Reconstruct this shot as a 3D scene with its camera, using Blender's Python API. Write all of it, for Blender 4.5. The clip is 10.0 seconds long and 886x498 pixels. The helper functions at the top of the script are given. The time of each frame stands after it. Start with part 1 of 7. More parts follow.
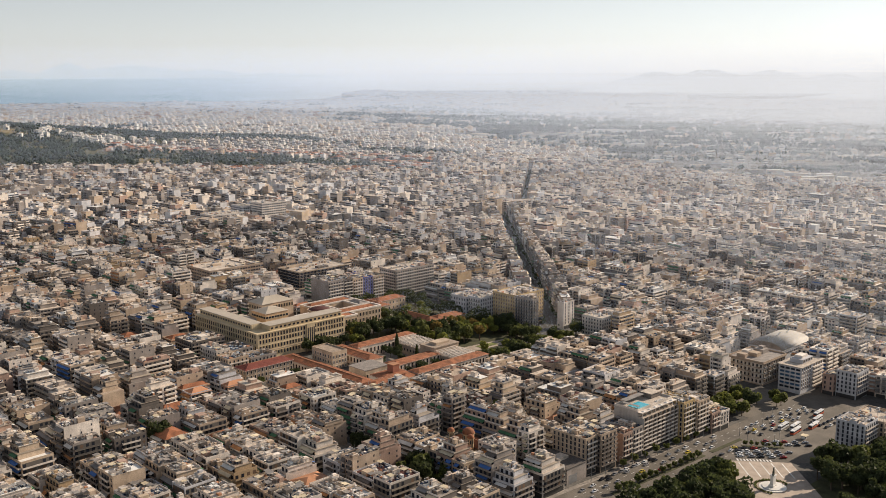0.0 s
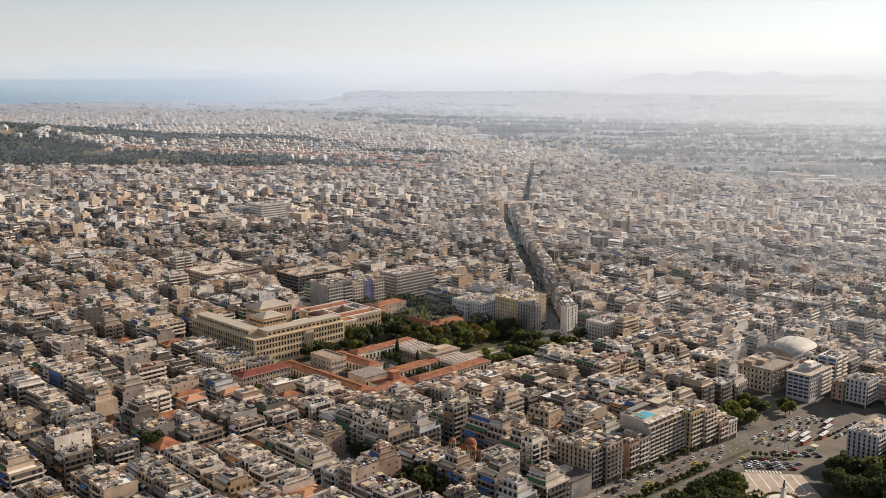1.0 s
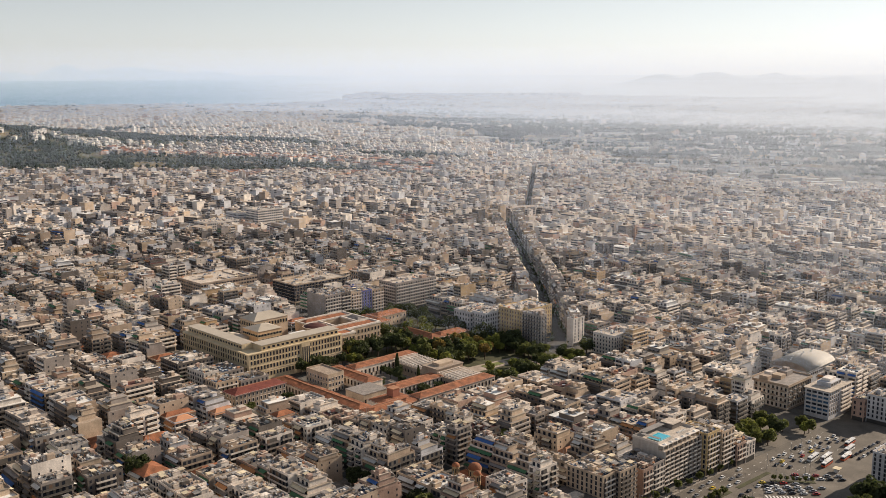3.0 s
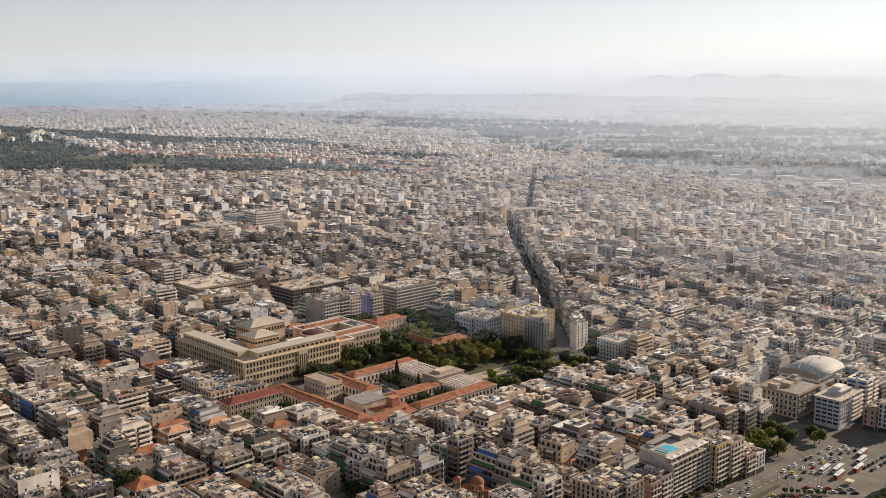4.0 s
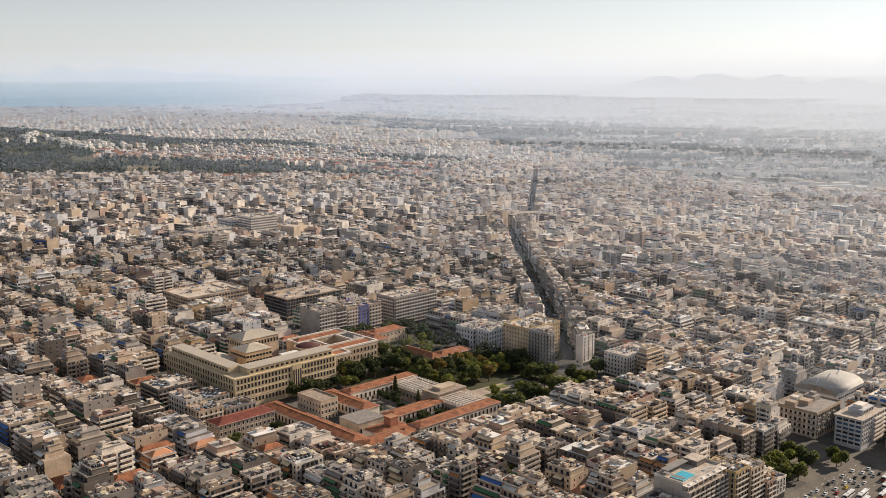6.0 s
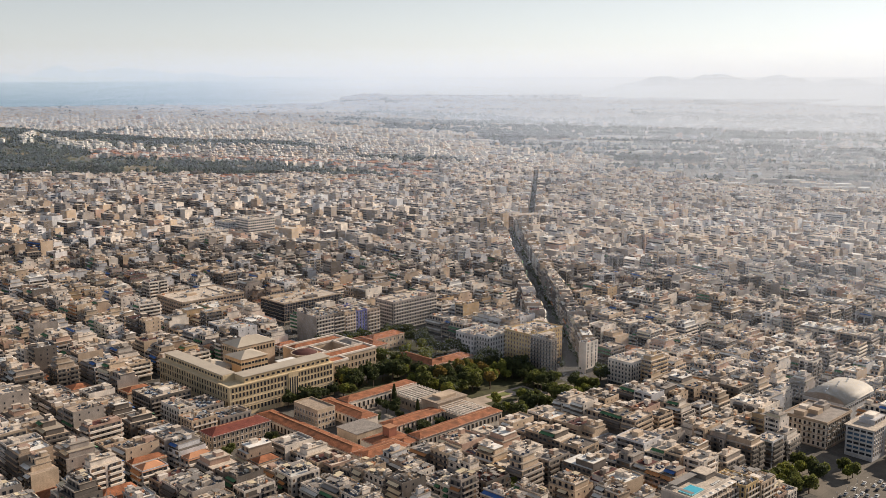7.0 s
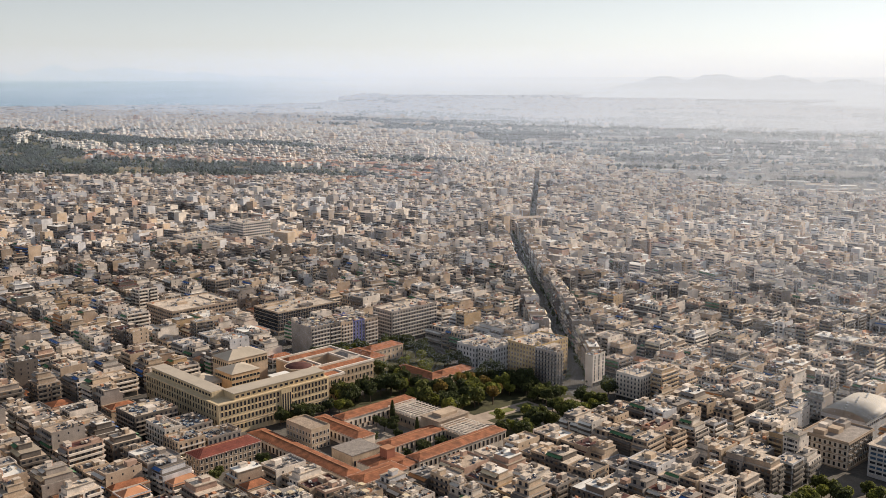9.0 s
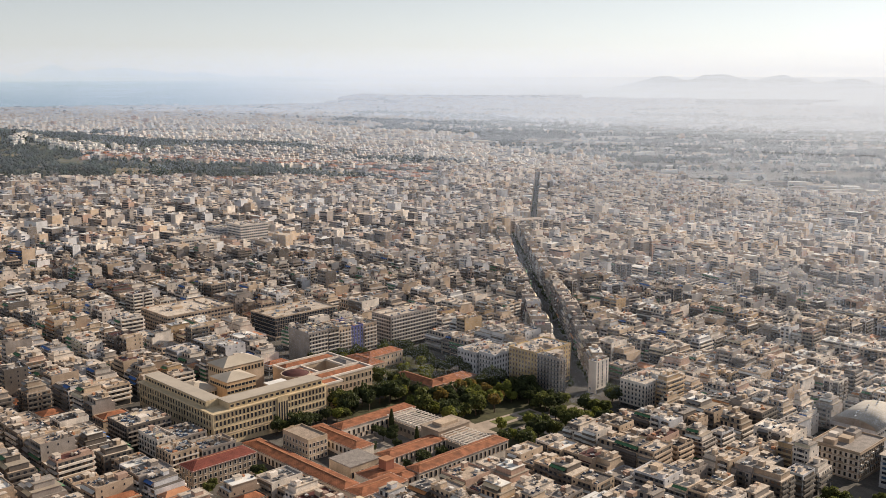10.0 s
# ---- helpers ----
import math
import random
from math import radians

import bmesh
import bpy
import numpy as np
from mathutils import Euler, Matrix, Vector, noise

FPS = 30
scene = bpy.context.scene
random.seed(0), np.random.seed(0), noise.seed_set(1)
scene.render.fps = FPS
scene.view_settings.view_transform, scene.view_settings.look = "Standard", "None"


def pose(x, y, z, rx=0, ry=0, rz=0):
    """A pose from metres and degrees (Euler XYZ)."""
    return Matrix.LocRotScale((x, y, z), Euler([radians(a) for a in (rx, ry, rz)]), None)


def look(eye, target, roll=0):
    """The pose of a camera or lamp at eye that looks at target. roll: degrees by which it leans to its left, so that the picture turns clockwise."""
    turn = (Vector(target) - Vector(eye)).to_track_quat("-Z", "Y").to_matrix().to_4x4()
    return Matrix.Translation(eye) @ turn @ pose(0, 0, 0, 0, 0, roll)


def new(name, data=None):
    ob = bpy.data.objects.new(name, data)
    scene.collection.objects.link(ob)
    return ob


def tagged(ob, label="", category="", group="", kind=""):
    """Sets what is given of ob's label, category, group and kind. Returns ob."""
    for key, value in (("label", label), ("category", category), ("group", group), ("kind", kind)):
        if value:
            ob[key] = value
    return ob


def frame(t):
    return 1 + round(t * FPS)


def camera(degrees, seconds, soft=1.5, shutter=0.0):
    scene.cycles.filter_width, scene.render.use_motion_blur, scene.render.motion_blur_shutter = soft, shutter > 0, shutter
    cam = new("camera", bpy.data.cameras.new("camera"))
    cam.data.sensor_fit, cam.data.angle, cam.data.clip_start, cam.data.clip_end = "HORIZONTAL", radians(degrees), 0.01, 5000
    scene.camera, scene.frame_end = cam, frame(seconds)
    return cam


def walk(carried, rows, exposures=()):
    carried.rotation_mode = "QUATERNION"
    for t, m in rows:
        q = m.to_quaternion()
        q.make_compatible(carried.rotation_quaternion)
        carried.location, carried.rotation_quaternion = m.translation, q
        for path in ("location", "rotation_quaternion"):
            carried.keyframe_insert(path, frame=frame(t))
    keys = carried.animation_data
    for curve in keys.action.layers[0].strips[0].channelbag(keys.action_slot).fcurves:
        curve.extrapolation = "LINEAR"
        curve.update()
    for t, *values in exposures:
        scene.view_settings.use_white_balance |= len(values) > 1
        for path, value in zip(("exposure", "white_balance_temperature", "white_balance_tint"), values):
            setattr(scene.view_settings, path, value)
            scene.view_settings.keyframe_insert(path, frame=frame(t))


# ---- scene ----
from collections import OrderedDict

cam = camera(48.0, 10.0, soft=0.88)
# seconds, eye x, y, z, tilt, heading, roll
PATH = [
    (0, 0.0, 0.0, 210.0, 79.915, -0.152, -0.177),
    (0.5, -0.34, 7.5, 210.14, 79.927, -0.134, -0.106),
    (1, -0.67, 15.21, 210.28, 79.946, -0.124, -0.069),
    (1.5, -0.99, 23.12, 210.41, 79.968, -0.120, -0.058),
    (2, -1.31, 31.19, 210.55, 79.991, -0.118, -0.065),
    (2.5, -1.62, 39.42, 210.69, 80.013, -0.117, -0.081),
    (3, -1.93, 47.78, 210.82, 80.033, -0.118, -0.099),
    (3.5, -2.23, 56.24, 210.96, 80.052, -0.120, -0.115),
    (4, -2.52, 64.79, 211.09, 80.067, -0.126, -0.124),
    (4.5, -2.81, 73.4, 211.23, 80.080, -0.134, -0.123),
    (5, -3.09, 82.05, 211.36, 80.091, -0.146, -0.111),
    (5.5, -3.36, 90.72, 211.49, 80.098, -0.161, -0.090),
    (6, -3.63, 99.38, 211.63, 80.103, -0.178, -0.061),
    (6.5, -3.89, 108.03, 211.76, 80.105, -0.196, -0.028),
    (7, -4.15, 116.62, 211.89, 80.105, -0.214, 0.007),
    (7.5, -4.4, 125.14, 212.02, 80.103, -0.230, 0.037),
    (8, -4.64, 133.58, 212.16, 80.098, -0.243, 0.061),
    (8.5, -4.88, 141.9, 212.29, 80.093, -0.253, 0.073),
    (9, -5.11, 150.08, 212.42, 80.088, -0.262, 0.073),
    (9.5, -5.34, 158.11, 212.55, 80.087, -0.273, 0.063),
    (10, -5.56, 165.96, 212.68, 80.091, -0.292, 0.046),
]
walk(cam, [(t, Matrix.Translation((x, y, z)) @ Euler((radians(tilt), 0, radians(heading))).to_matrix().to_4x4() @ pose(0, 0, 0, 0, 0, roll)) for t, x, y, z, tilt, heading, roll in PATH])

# ---- world, sun ----
SUN_AZ, SUN_EL = 57.0, 23.0  # degrees to the right of +y, degrees above the horizon
world = bpy.data.worlds.new("world")
scene.world = world
world.use_nodes = True
wn = world.node_tree
sky = wn.nodes.new("ShaderNodeTexSky")
sky.sky_type, sky.sun_disc = "NISHITA", False
sky.sun_elevation, sky.sun_rotation = radians(SUN_EL), radians(SUN_AZ)
sky.altitude, sky.air_density, sky.dust_density, sky.ozone_density = 200, 1.0, 0.12, 1.0
wn.nodes["Background"].inputs["Strength"].default_value = 0.0615
# hazy summer air: an even white veil over the clear sky
veil = wn.nodes.new("ShaderNodeMix")
veil.data_type, veil.blend_type = "RGBA", "ADD"
veil.inputs["Factor"].default_value = 1.0
pale = wn.nodes.new("ShaderNodeHueSaturation")
pale.inputs["Saturation"].default_value, pale.inputs["Value"].default_value = 0.28, 1.04
wn.links.new(sky.outputs[0], pale.inputs["Color"])
wn.links.new(pale.outputs[0], veil.inputs["A"])
veil.inputs["B"].default_value = (0.5, 0.66, 1.0, 1)
wn.links.new(veil.outputs["Result"], wn.nodes["Background"].inputs["Color"])
sun = new("sun", bpy.data.lights.new("sun", "SUN"))
sun.data.energy, sun.data.angle, sun.data.color = 5.0, radians(0.55), (1.0, 0.845, 0.675)
SUN_DIR = Vector((math.sin(radians(SUN_AZ)) * math.cos(radians(SUN_EL)), math.cos(radians(SUN_AZ)) * math.cos(radians(SUN_EL)), math.sin(radians(SUN_EL))))
sun.matrix_world = look(SUN_DIR * 1000, (0, 0, 0))
scene.view_settings.exposure = 0.6

# ---- materials ----
MATS = {}


def rgb(c):
    return (c[0], c[1], c[2], 1.0)


def surface(name, color, rough=0.85, metal=0.0, stain=0.25, stain_scale=0.12, grain=0.12, grain_scale=3.0, streak=0.0, bump=0.15, spec=0.3):
    """A worn surface: large stains, fine grain, optional vertical streaks and a fine relief, all at real-world size."""
    m = bpy.data.materials.new(name)
    m.use_nodes = True
    nt = m.node_tree
    b = nt.nodes["Principled BSDF"]
    b.inputs["Roughness"].default_value, b.inputs["Metallic"].default_value = rough, metal
    b.inputs["Specular IOR Level"].default_value = spec
    geo = nt.nodes.new("ShaderNodeNewGeometry")
    info = nt.nodes.new("ShaderNodeObjectInfo")
    big = nt.nodes.new("ShaderNodeTexNoise")
    big.inputs["Scale"].default_value, big.inputs["Detail"].default_value = stain_scale, 5
    fine = nt.nodes.new("ShaderNodeTexNoise")
    fine.inputs["Scale"].default_value, fine.inputs["Detail"].default_value = grain_scale, 3
    nt.links.new(geo.outputs["Position"], big.inputs["Vector"])
    nt.links.new(geo.outputs["Position"], fine.inputs["Vector"])
    value = None

    def scaled(socket, low, high):
        r = nt.nodes.new("ShaderNodeMapRange")
        r.inputs["From Min"].default_value, r.inputs["From Max"].default_value = 0.3, 0.7
        r.inputs["To Min"].default_value, r.inputs["To Max"].default_value = low, high
        nt.links.new(socket, r.inputs["Value"])
        return r.outputs[0]

    def times(a, b_):
        k = nt.nodes.new("ShaderNodeMath")
        k.operation = "MULTIPLY"
        nt.links.new(a, k.inputs[0])
        nt.links.new(b_, k.inputs[1])
        return k.outputs[0]

    value = times(scaled(big.outputs["Fac"], 1 - stain, 1 + stain * 0.5), scaled(fine.outputs["Fac"], 1 - grain, 1 + grain * 0.6))
    if streak:
        sq = nt.nodes.new("ShaderNodeMapping")
        sq.inputs["Scale"].default_value = (0.8, 0.8, 0.09)
        nt.links.new(geo.outputs["Position"], sq.inputs["Vector"])
        st = nt.nodes.new("ShaderNodeTexNoise")
        st.inputs["Scale"].default_value, st.inputs["Detail"].default_value = 1.0, 4
        nt.links.new(sq.outputs[0], st.inputs["Vector"])
        value = times(value, scaled(st.outputs["Fac"], 1 - streak, 1 + streak * 0.3))
    one = nt.nodes.new("ShaderNodeMapRange")
    one.inputs["To Min"].default_value, one.inputs["To Max"].default_value = 0.9, 1.08
    nt.links.new(info.outputs["Random"], one.inputs["Value"])
    value = times(value, one.outputs[0])
    mix = nt.nodes.new("ShaderNodeVectorMath")
    mix.operation = "SCALE"
    mix.inputs[0].default_value = color[:3]
    nt.links.new(value, mix.inputs["Scale"])
    nt.links.new(mix.outputs[0], b.inputs["Base Color"])
    if bump:
        bp = nt.nodes.new("ShaderNodeBump")
        bp.inputs["Strength"].default_value, bp.inputs["Distance"].default_value = bump, 0.05
        nt.links.new(fine.outputs["Fac"], bp.inputs["Height"])
        nt.links.new(bp.outputs[0], b.inputs["Normal"])
    MATS[name] = m
    return m


WALLS = ["plaster_cream", "plaster_white", "plaster_grey", "plaster_beige", "plaster_rose", "plaster_ochre", "plaster_dark", "plaster_cool", "plaster_sand"]
WALL_NAMES = dict(zip(WALLS, ["cream", "white", "light grey", "beige", "rose", "ochre", "dark grey", "cool white", "sand"]))
for nm, col in zip(WALLS, [(0.531, 0.409, 0.298), (0.715, 0.636, 0.559), (0.327, 0.284, 0.253), (0.387, 0.299, 0.225), (0.438, 0.299, 0.234), (0.449, 0.318, 0.188), (0.153, 0.130, 0.114), (0.551, 0.540, 0.551), (0.438, 0.337, 0.253)]):
    surface(nm, col, 0.9, stain=0.3, streak=0.1, grain=0.18, grain_scale=2.0)
ROOFS = ["roof_pale", "roof_grey", "roof_buff", "roof_bitumen"]
for nm, col in zip(ROOFS, [(0.531, 0.448, 0.367), (0.276, 0.243, 0.218), (0.387, 0.304, 0.234), (0.123, 0.106, 0.095)]):
    surface(nm, col, 0.92, stain=0.28, stain_scale=0.3, grain=0.25, grain_scale=1.2)
surface("tile_red", (0.30, 0.115, 0.055), 0.85, stain=0.5, stain_scale=0.25, grain=0.3, grain_scale=2.5, bump=0.4)
surface("tile_dark", (0.085, 0.028, 0.024), 0.8, stain=0.3, stain_scale=0.3, grain=0.3, grain_scale=2.5, bump=0.4)
surface("tile_ridge", (0.45, 0.22, 0.12), 0.85)
surface("window_glass", (0.028, 0.032, 0.042), 0.2, stain=0.3, grain=0.0, bump=0, spec=0.35)
surface("window_blue", (0.05, 0.10, 0.17), 0.15, stain=0.3, grain=0.0, bump=0, spec=0.7)
surface("shutter_brown", (0.16, 0.10, 0.065), 0.7)
surface("shop_dark", (0.05, 0.048, 0.045), 0.5)
# painted shade: near-black tone for flat panels, openings and see-through rails
surface("shade_dark", (0.12, 0.105, 0.092), 0.8)
surface("rail_metal", (0.30, 0.30, 0.30), 0.45, metal=0.4, bump=0)
surface("slab_concrete", (0.32, 0.27, 0.215), 0.9, streak=0.15)
surface("awning_cream", (0.62, 0.52, 0.36), 0.9, bump=0)
surface("awning_white", (0.60, 0.58, 0.54), 0.9, bump=0)
surface("awning_green", (0.07, 0.17, 0.085), 0.9, bump=0)
surface("awning_grey", (0.24, 0.22, 0.205), 0.9, bump=0)
surface("awning_orange", (0.48, 0.22, 0.09), 0.9, bump=0)
surface("awning_blue", (0.06, 0.14, 0.36), 0.9, bump=0)
surface("panel_blue", (0.03, 0.045, 0.08), 0.15, bump=0, spec=0.7)
surface("tank_metal", (0.75, 0.75, 0.74), 0.25, metal=0.8, bump=0)
surface("white_paint", (0.68, 0.66, 0.62), 0.7, bump=0)
surface("asphalt", (0.14, 0.12, 0.098), 0.9, stain=0.35, stain_scale=0.08, grain=0.25, grain_scale=1.5)
# darker copy of the asphalt: the streets' shade is put into its colour
surface("asphalt_shaded", (0.06, 0.056, 0.052), 0.9, stain=0.35, stain_scale=0.08, grain=0.25, grain_scale=1.5)
surface("paving", (0.24, 0.21, 0.18), 0.9, stain=0.35, stain_scale=0.15, grain=0.25, grain_scale=1.0)
surface("plaza_stone", (0.38, 0.31, 0.25), 0.85, stain=0.25, stain_scale=0.2, grain=0.2)
surface("city_ground", (0.10, 0.092, 0.082), 0.95, stain=0.5, stain_scale=0.05, grain=0.3, grain_scale=0.6)
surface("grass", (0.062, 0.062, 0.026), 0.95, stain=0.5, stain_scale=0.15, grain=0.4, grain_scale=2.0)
surface("lawn_green", (0.15, 0.16, 0.05), 0.95, stain=0.4, stain_scale=0.2, grain=0.4, grain_scale=2.0)
surface("dry_grass", (0.26, 0.20, 0.10), 0.95, stain=0.5, stain_scale=0.03, grain=0.4, grain_scale=0.3)
surface("far_wood", (0.028, 0.040, 0.025), 0.9, stain=0.5, stain_scale=0.02, grain=0.5, grain_scale=0.15, bump=0)
wood_nodes = MATS["far_wood"].node_tree
isle, spread, tint = wood_nodes.nodes.new("ShaderNodeNewGeometry"), wood_nodes.nodes.new("ShaderNodeMapRange"), wood_nodes.nodes.new("ShaderNodeVectorMath")
spread.inputs["To Min"].default_value, spread.inputs["To Max"].default_value = 0.45, 1.75
tint.operation = "SCALE"
wood_nodes.links.new(isle.outputs["Random Per Island"], spread.inputs["Value"])
wood_nodes.links.new(wood_nodes.nodes["Principled BSDF"].inputs["Base Color"].links[0].from_socket, tint.inputs[0])
wood_nodes.links.new(spread.outputs[0], tint.inputs["Scale"])
wood_nodes.links.new(tint.outputs[0], wood_nodes.nodes["Principled BSDF"].inputs["Base Color"])
surface("hill_scrub", (0.10, 0.092, 0.042), 0.95, stain=0.6, stain_scale=0.012, grain=0.5, grain_scale=0.12, bump=0)
surface("bark", (0.11, 0.08, 0.06), 0.95)
surface("yellow_stone", (0.60, 0.48, 0.31), 0.85, stain=0.15, streak=0.18)
surface("orange_stone", (0.58, 0.39, 0.24), 0.85, stain=0.15, streak=0.18)
surface("bronze", (0.06, 0.07, 0.055), 0.5, metal=0.5)
surface("marble", (0.70, 0.67, 0.62), 0.5, stain=0.15)
surface("pool_water", (0.05, 0.42, 0.55), 0.08, stain=0.1, grain=0.05, bump=0.1, spec=0.5)
surface("pool_tile", (0.25, 0.60, 0.68), 0.3, bump=0)
surface("sheet_roof", (0.44, 0.38, 0.305), 0.6, stain=0.12, grain=0.1, streak=0.06)
surface("tile_school", (0.19, 0.05, 0.035), 0.85, stain=0.3, stain_scale=0.25, grain=0.3, grain_scale=2.5, bump=0.4)
surface("zinc", (0.27, 0.25, 0.222), 0.7, metal=0.0, stain=0.2)
surface("mural_teal", (0.06, 0.30, 0.36), 0.85)
surface("mural_orange", (0.50, 0.24, 0.12), 0.85)
surface("car_white", (0.70, 0.70, 0.69), 0.3, bump=0, stain=0.05, grain=0.0, spec=0.5)
surface("car_silver", (0.42, 0.42, 0.43), 0.3, metal=0.5, bump=0, stain=0.05, grain=0.0)
surface("car_black", (0.025, 0.025, 0.028), 0.25, bump=0, stain=0.05, grain=0.0, spec=0.5)
surface("car_red", (0.35, 0.03, 0.025), 0.3, bump=0, stain=0.05, grain=0.0, spec=0.5)
surface("car_yellow", (0.62, 0.45, 0.05), 0.3, bump=0, stain=0.05, grain=0.0, spec=0.5)
surface("bus_red", (0.45, 0.09, 0.04), 0.4, bump=0, stain=0.1)
surface("rubber", (0.02, 0.02, 0.02), 0.9, bump=0)
surface("lamp_glass", (0.8, 0.78, 0.7), 0.3, bump=0)
surface("hotel_wall", (0.46, 0.41, 0.36), 0.9, stain=0.2, streak=0.15)
surface("facade_ochre", (0.56, 0.40, 0.20), 0.88, streak=0.12)
surface("facade_blue", (0.12, 0.13, 0.34), 0.85, streak=0.15)
surface("brick_red", (0.35, 0.14, 0.09), 0.9, streak=0.15)
for nm, col in (("leaf_olive", (0.14, 0.155, 0.045)), ("leaf_dark", (0.07, 0.086, 0.032)), ("leaf_bright", (0.22, 0.235, 0.05)), ("leaf_autumn", (0.26, 0.18, 0.05))):
    m = surface(nm, col, 0.75, stain=0.45, stain_scale=0.35, grain=0.45, grain_scale=1.3, bump=0)
    nt = m.node_tree
    b = nt.nodes["Principled BSDF"]
    thin, both = nt.nodes.new("ShaderNodeBsdfTranslucent"), nt.nodes.new("ShaderNodeMixShader")
    both.inputs[0].default_value = 0.4
    nt.links.new(b.inputs["Base Color"].links[0].from_socket, thin.inputs["Color"])
    nt.links.new(b.outputs[0], both.inputs[1])
    nt.links.new(thin.outputs[0], both.inputs[2])
    nt.links.new(both.outputs[0], nt.nodes["Material Output"].inputs["Surface"])
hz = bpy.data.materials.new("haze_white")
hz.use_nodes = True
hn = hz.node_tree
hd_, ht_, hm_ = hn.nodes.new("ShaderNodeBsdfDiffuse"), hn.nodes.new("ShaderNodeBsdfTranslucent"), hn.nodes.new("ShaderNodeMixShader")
# scattered light painted in: bluish on the left, whiter towards the sun
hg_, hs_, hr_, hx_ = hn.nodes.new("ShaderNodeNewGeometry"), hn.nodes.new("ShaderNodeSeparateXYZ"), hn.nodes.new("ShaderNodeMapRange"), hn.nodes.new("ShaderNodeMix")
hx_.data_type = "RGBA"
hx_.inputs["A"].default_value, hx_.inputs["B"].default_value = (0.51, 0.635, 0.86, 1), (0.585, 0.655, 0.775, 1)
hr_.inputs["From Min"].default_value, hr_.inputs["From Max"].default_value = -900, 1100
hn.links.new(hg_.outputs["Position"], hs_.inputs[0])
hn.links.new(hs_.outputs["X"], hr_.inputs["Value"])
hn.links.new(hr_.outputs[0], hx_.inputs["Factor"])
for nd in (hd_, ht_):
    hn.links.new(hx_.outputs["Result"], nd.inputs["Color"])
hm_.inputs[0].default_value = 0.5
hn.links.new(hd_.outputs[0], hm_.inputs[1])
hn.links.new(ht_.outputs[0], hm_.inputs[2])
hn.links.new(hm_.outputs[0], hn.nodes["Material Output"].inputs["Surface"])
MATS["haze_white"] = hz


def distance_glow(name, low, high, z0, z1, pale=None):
    """Plain far backdrop that glows by itself, with the haze painted in: low to high colour by height."""
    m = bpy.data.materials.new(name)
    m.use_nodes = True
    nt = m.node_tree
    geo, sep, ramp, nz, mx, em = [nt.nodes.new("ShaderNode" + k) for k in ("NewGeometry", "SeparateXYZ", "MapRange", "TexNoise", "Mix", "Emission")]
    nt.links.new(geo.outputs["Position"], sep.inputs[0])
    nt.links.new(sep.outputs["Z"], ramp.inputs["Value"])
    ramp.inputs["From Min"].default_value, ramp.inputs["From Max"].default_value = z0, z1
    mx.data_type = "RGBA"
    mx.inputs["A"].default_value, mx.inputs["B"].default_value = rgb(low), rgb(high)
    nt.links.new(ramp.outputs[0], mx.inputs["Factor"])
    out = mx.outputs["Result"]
    # haze to the right, painted in as a paler tone
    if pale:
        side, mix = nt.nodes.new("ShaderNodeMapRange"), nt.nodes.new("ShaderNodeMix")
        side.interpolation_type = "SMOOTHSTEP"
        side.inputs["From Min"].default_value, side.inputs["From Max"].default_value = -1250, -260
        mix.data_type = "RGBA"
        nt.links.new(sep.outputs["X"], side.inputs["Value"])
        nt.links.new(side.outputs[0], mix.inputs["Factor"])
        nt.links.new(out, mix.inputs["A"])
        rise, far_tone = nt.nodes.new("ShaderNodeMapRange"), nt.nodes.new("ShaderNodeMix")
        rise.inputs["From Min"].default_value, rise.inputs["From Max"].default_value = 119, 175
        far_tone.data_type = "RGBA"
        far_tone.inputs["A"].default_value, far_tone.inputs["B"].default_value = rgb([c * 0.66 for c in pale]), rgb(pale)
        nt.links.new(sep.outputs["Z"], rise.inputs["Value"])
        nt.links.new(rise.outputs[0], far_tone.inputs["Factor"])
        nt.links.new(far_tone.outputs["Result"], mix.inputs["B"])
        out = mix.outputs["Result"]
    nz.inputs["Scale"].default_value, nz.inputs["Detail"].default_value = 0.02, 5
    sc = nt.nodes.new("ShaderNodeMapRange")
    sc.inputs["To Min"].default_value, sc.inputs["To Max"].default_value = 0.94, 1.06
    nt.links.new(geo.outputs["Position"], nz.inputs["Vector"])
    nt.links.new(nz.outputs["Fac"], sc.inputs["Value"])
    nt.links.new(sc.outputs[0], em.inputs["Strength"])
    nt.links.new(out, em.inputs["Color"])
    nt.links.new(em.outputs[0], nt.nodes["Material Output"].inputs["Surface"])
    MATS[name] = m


# haze and sky reflection painted as emission; no lamp or sun lights these
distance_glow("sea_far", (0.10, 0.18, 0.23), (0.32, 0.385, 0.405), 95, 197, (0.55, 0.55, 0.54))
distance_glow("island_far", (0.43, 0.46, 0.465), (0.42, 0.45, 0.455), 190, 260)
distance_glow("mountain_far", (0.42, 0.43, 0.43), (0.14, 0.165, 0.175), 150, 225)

# ---- the lie of the land ----
GRID = radians(44)
GC, GS = math.cos(GRID), math.sin(GRID)
EYE_X, EYE_Y, EYE_Z = -3.0, 83.0, 211.4
NEAR, DEEP = 2600.0, 2200.0


def xy(u, v):
    """From the street grid (u along the broad avenue, v across it) to the world."""
    return u * GC - v * GS, u * GS + v * GC


def uv(x, y):
    return x * GC + y * GS, -x * GS + y * GC


def bump_at(x, y, cx, cy, sx, sy, h):
    return h * np.exp(-(((x - cx) / sx) ** 2) - ((y - cy) / sy) ** 2)


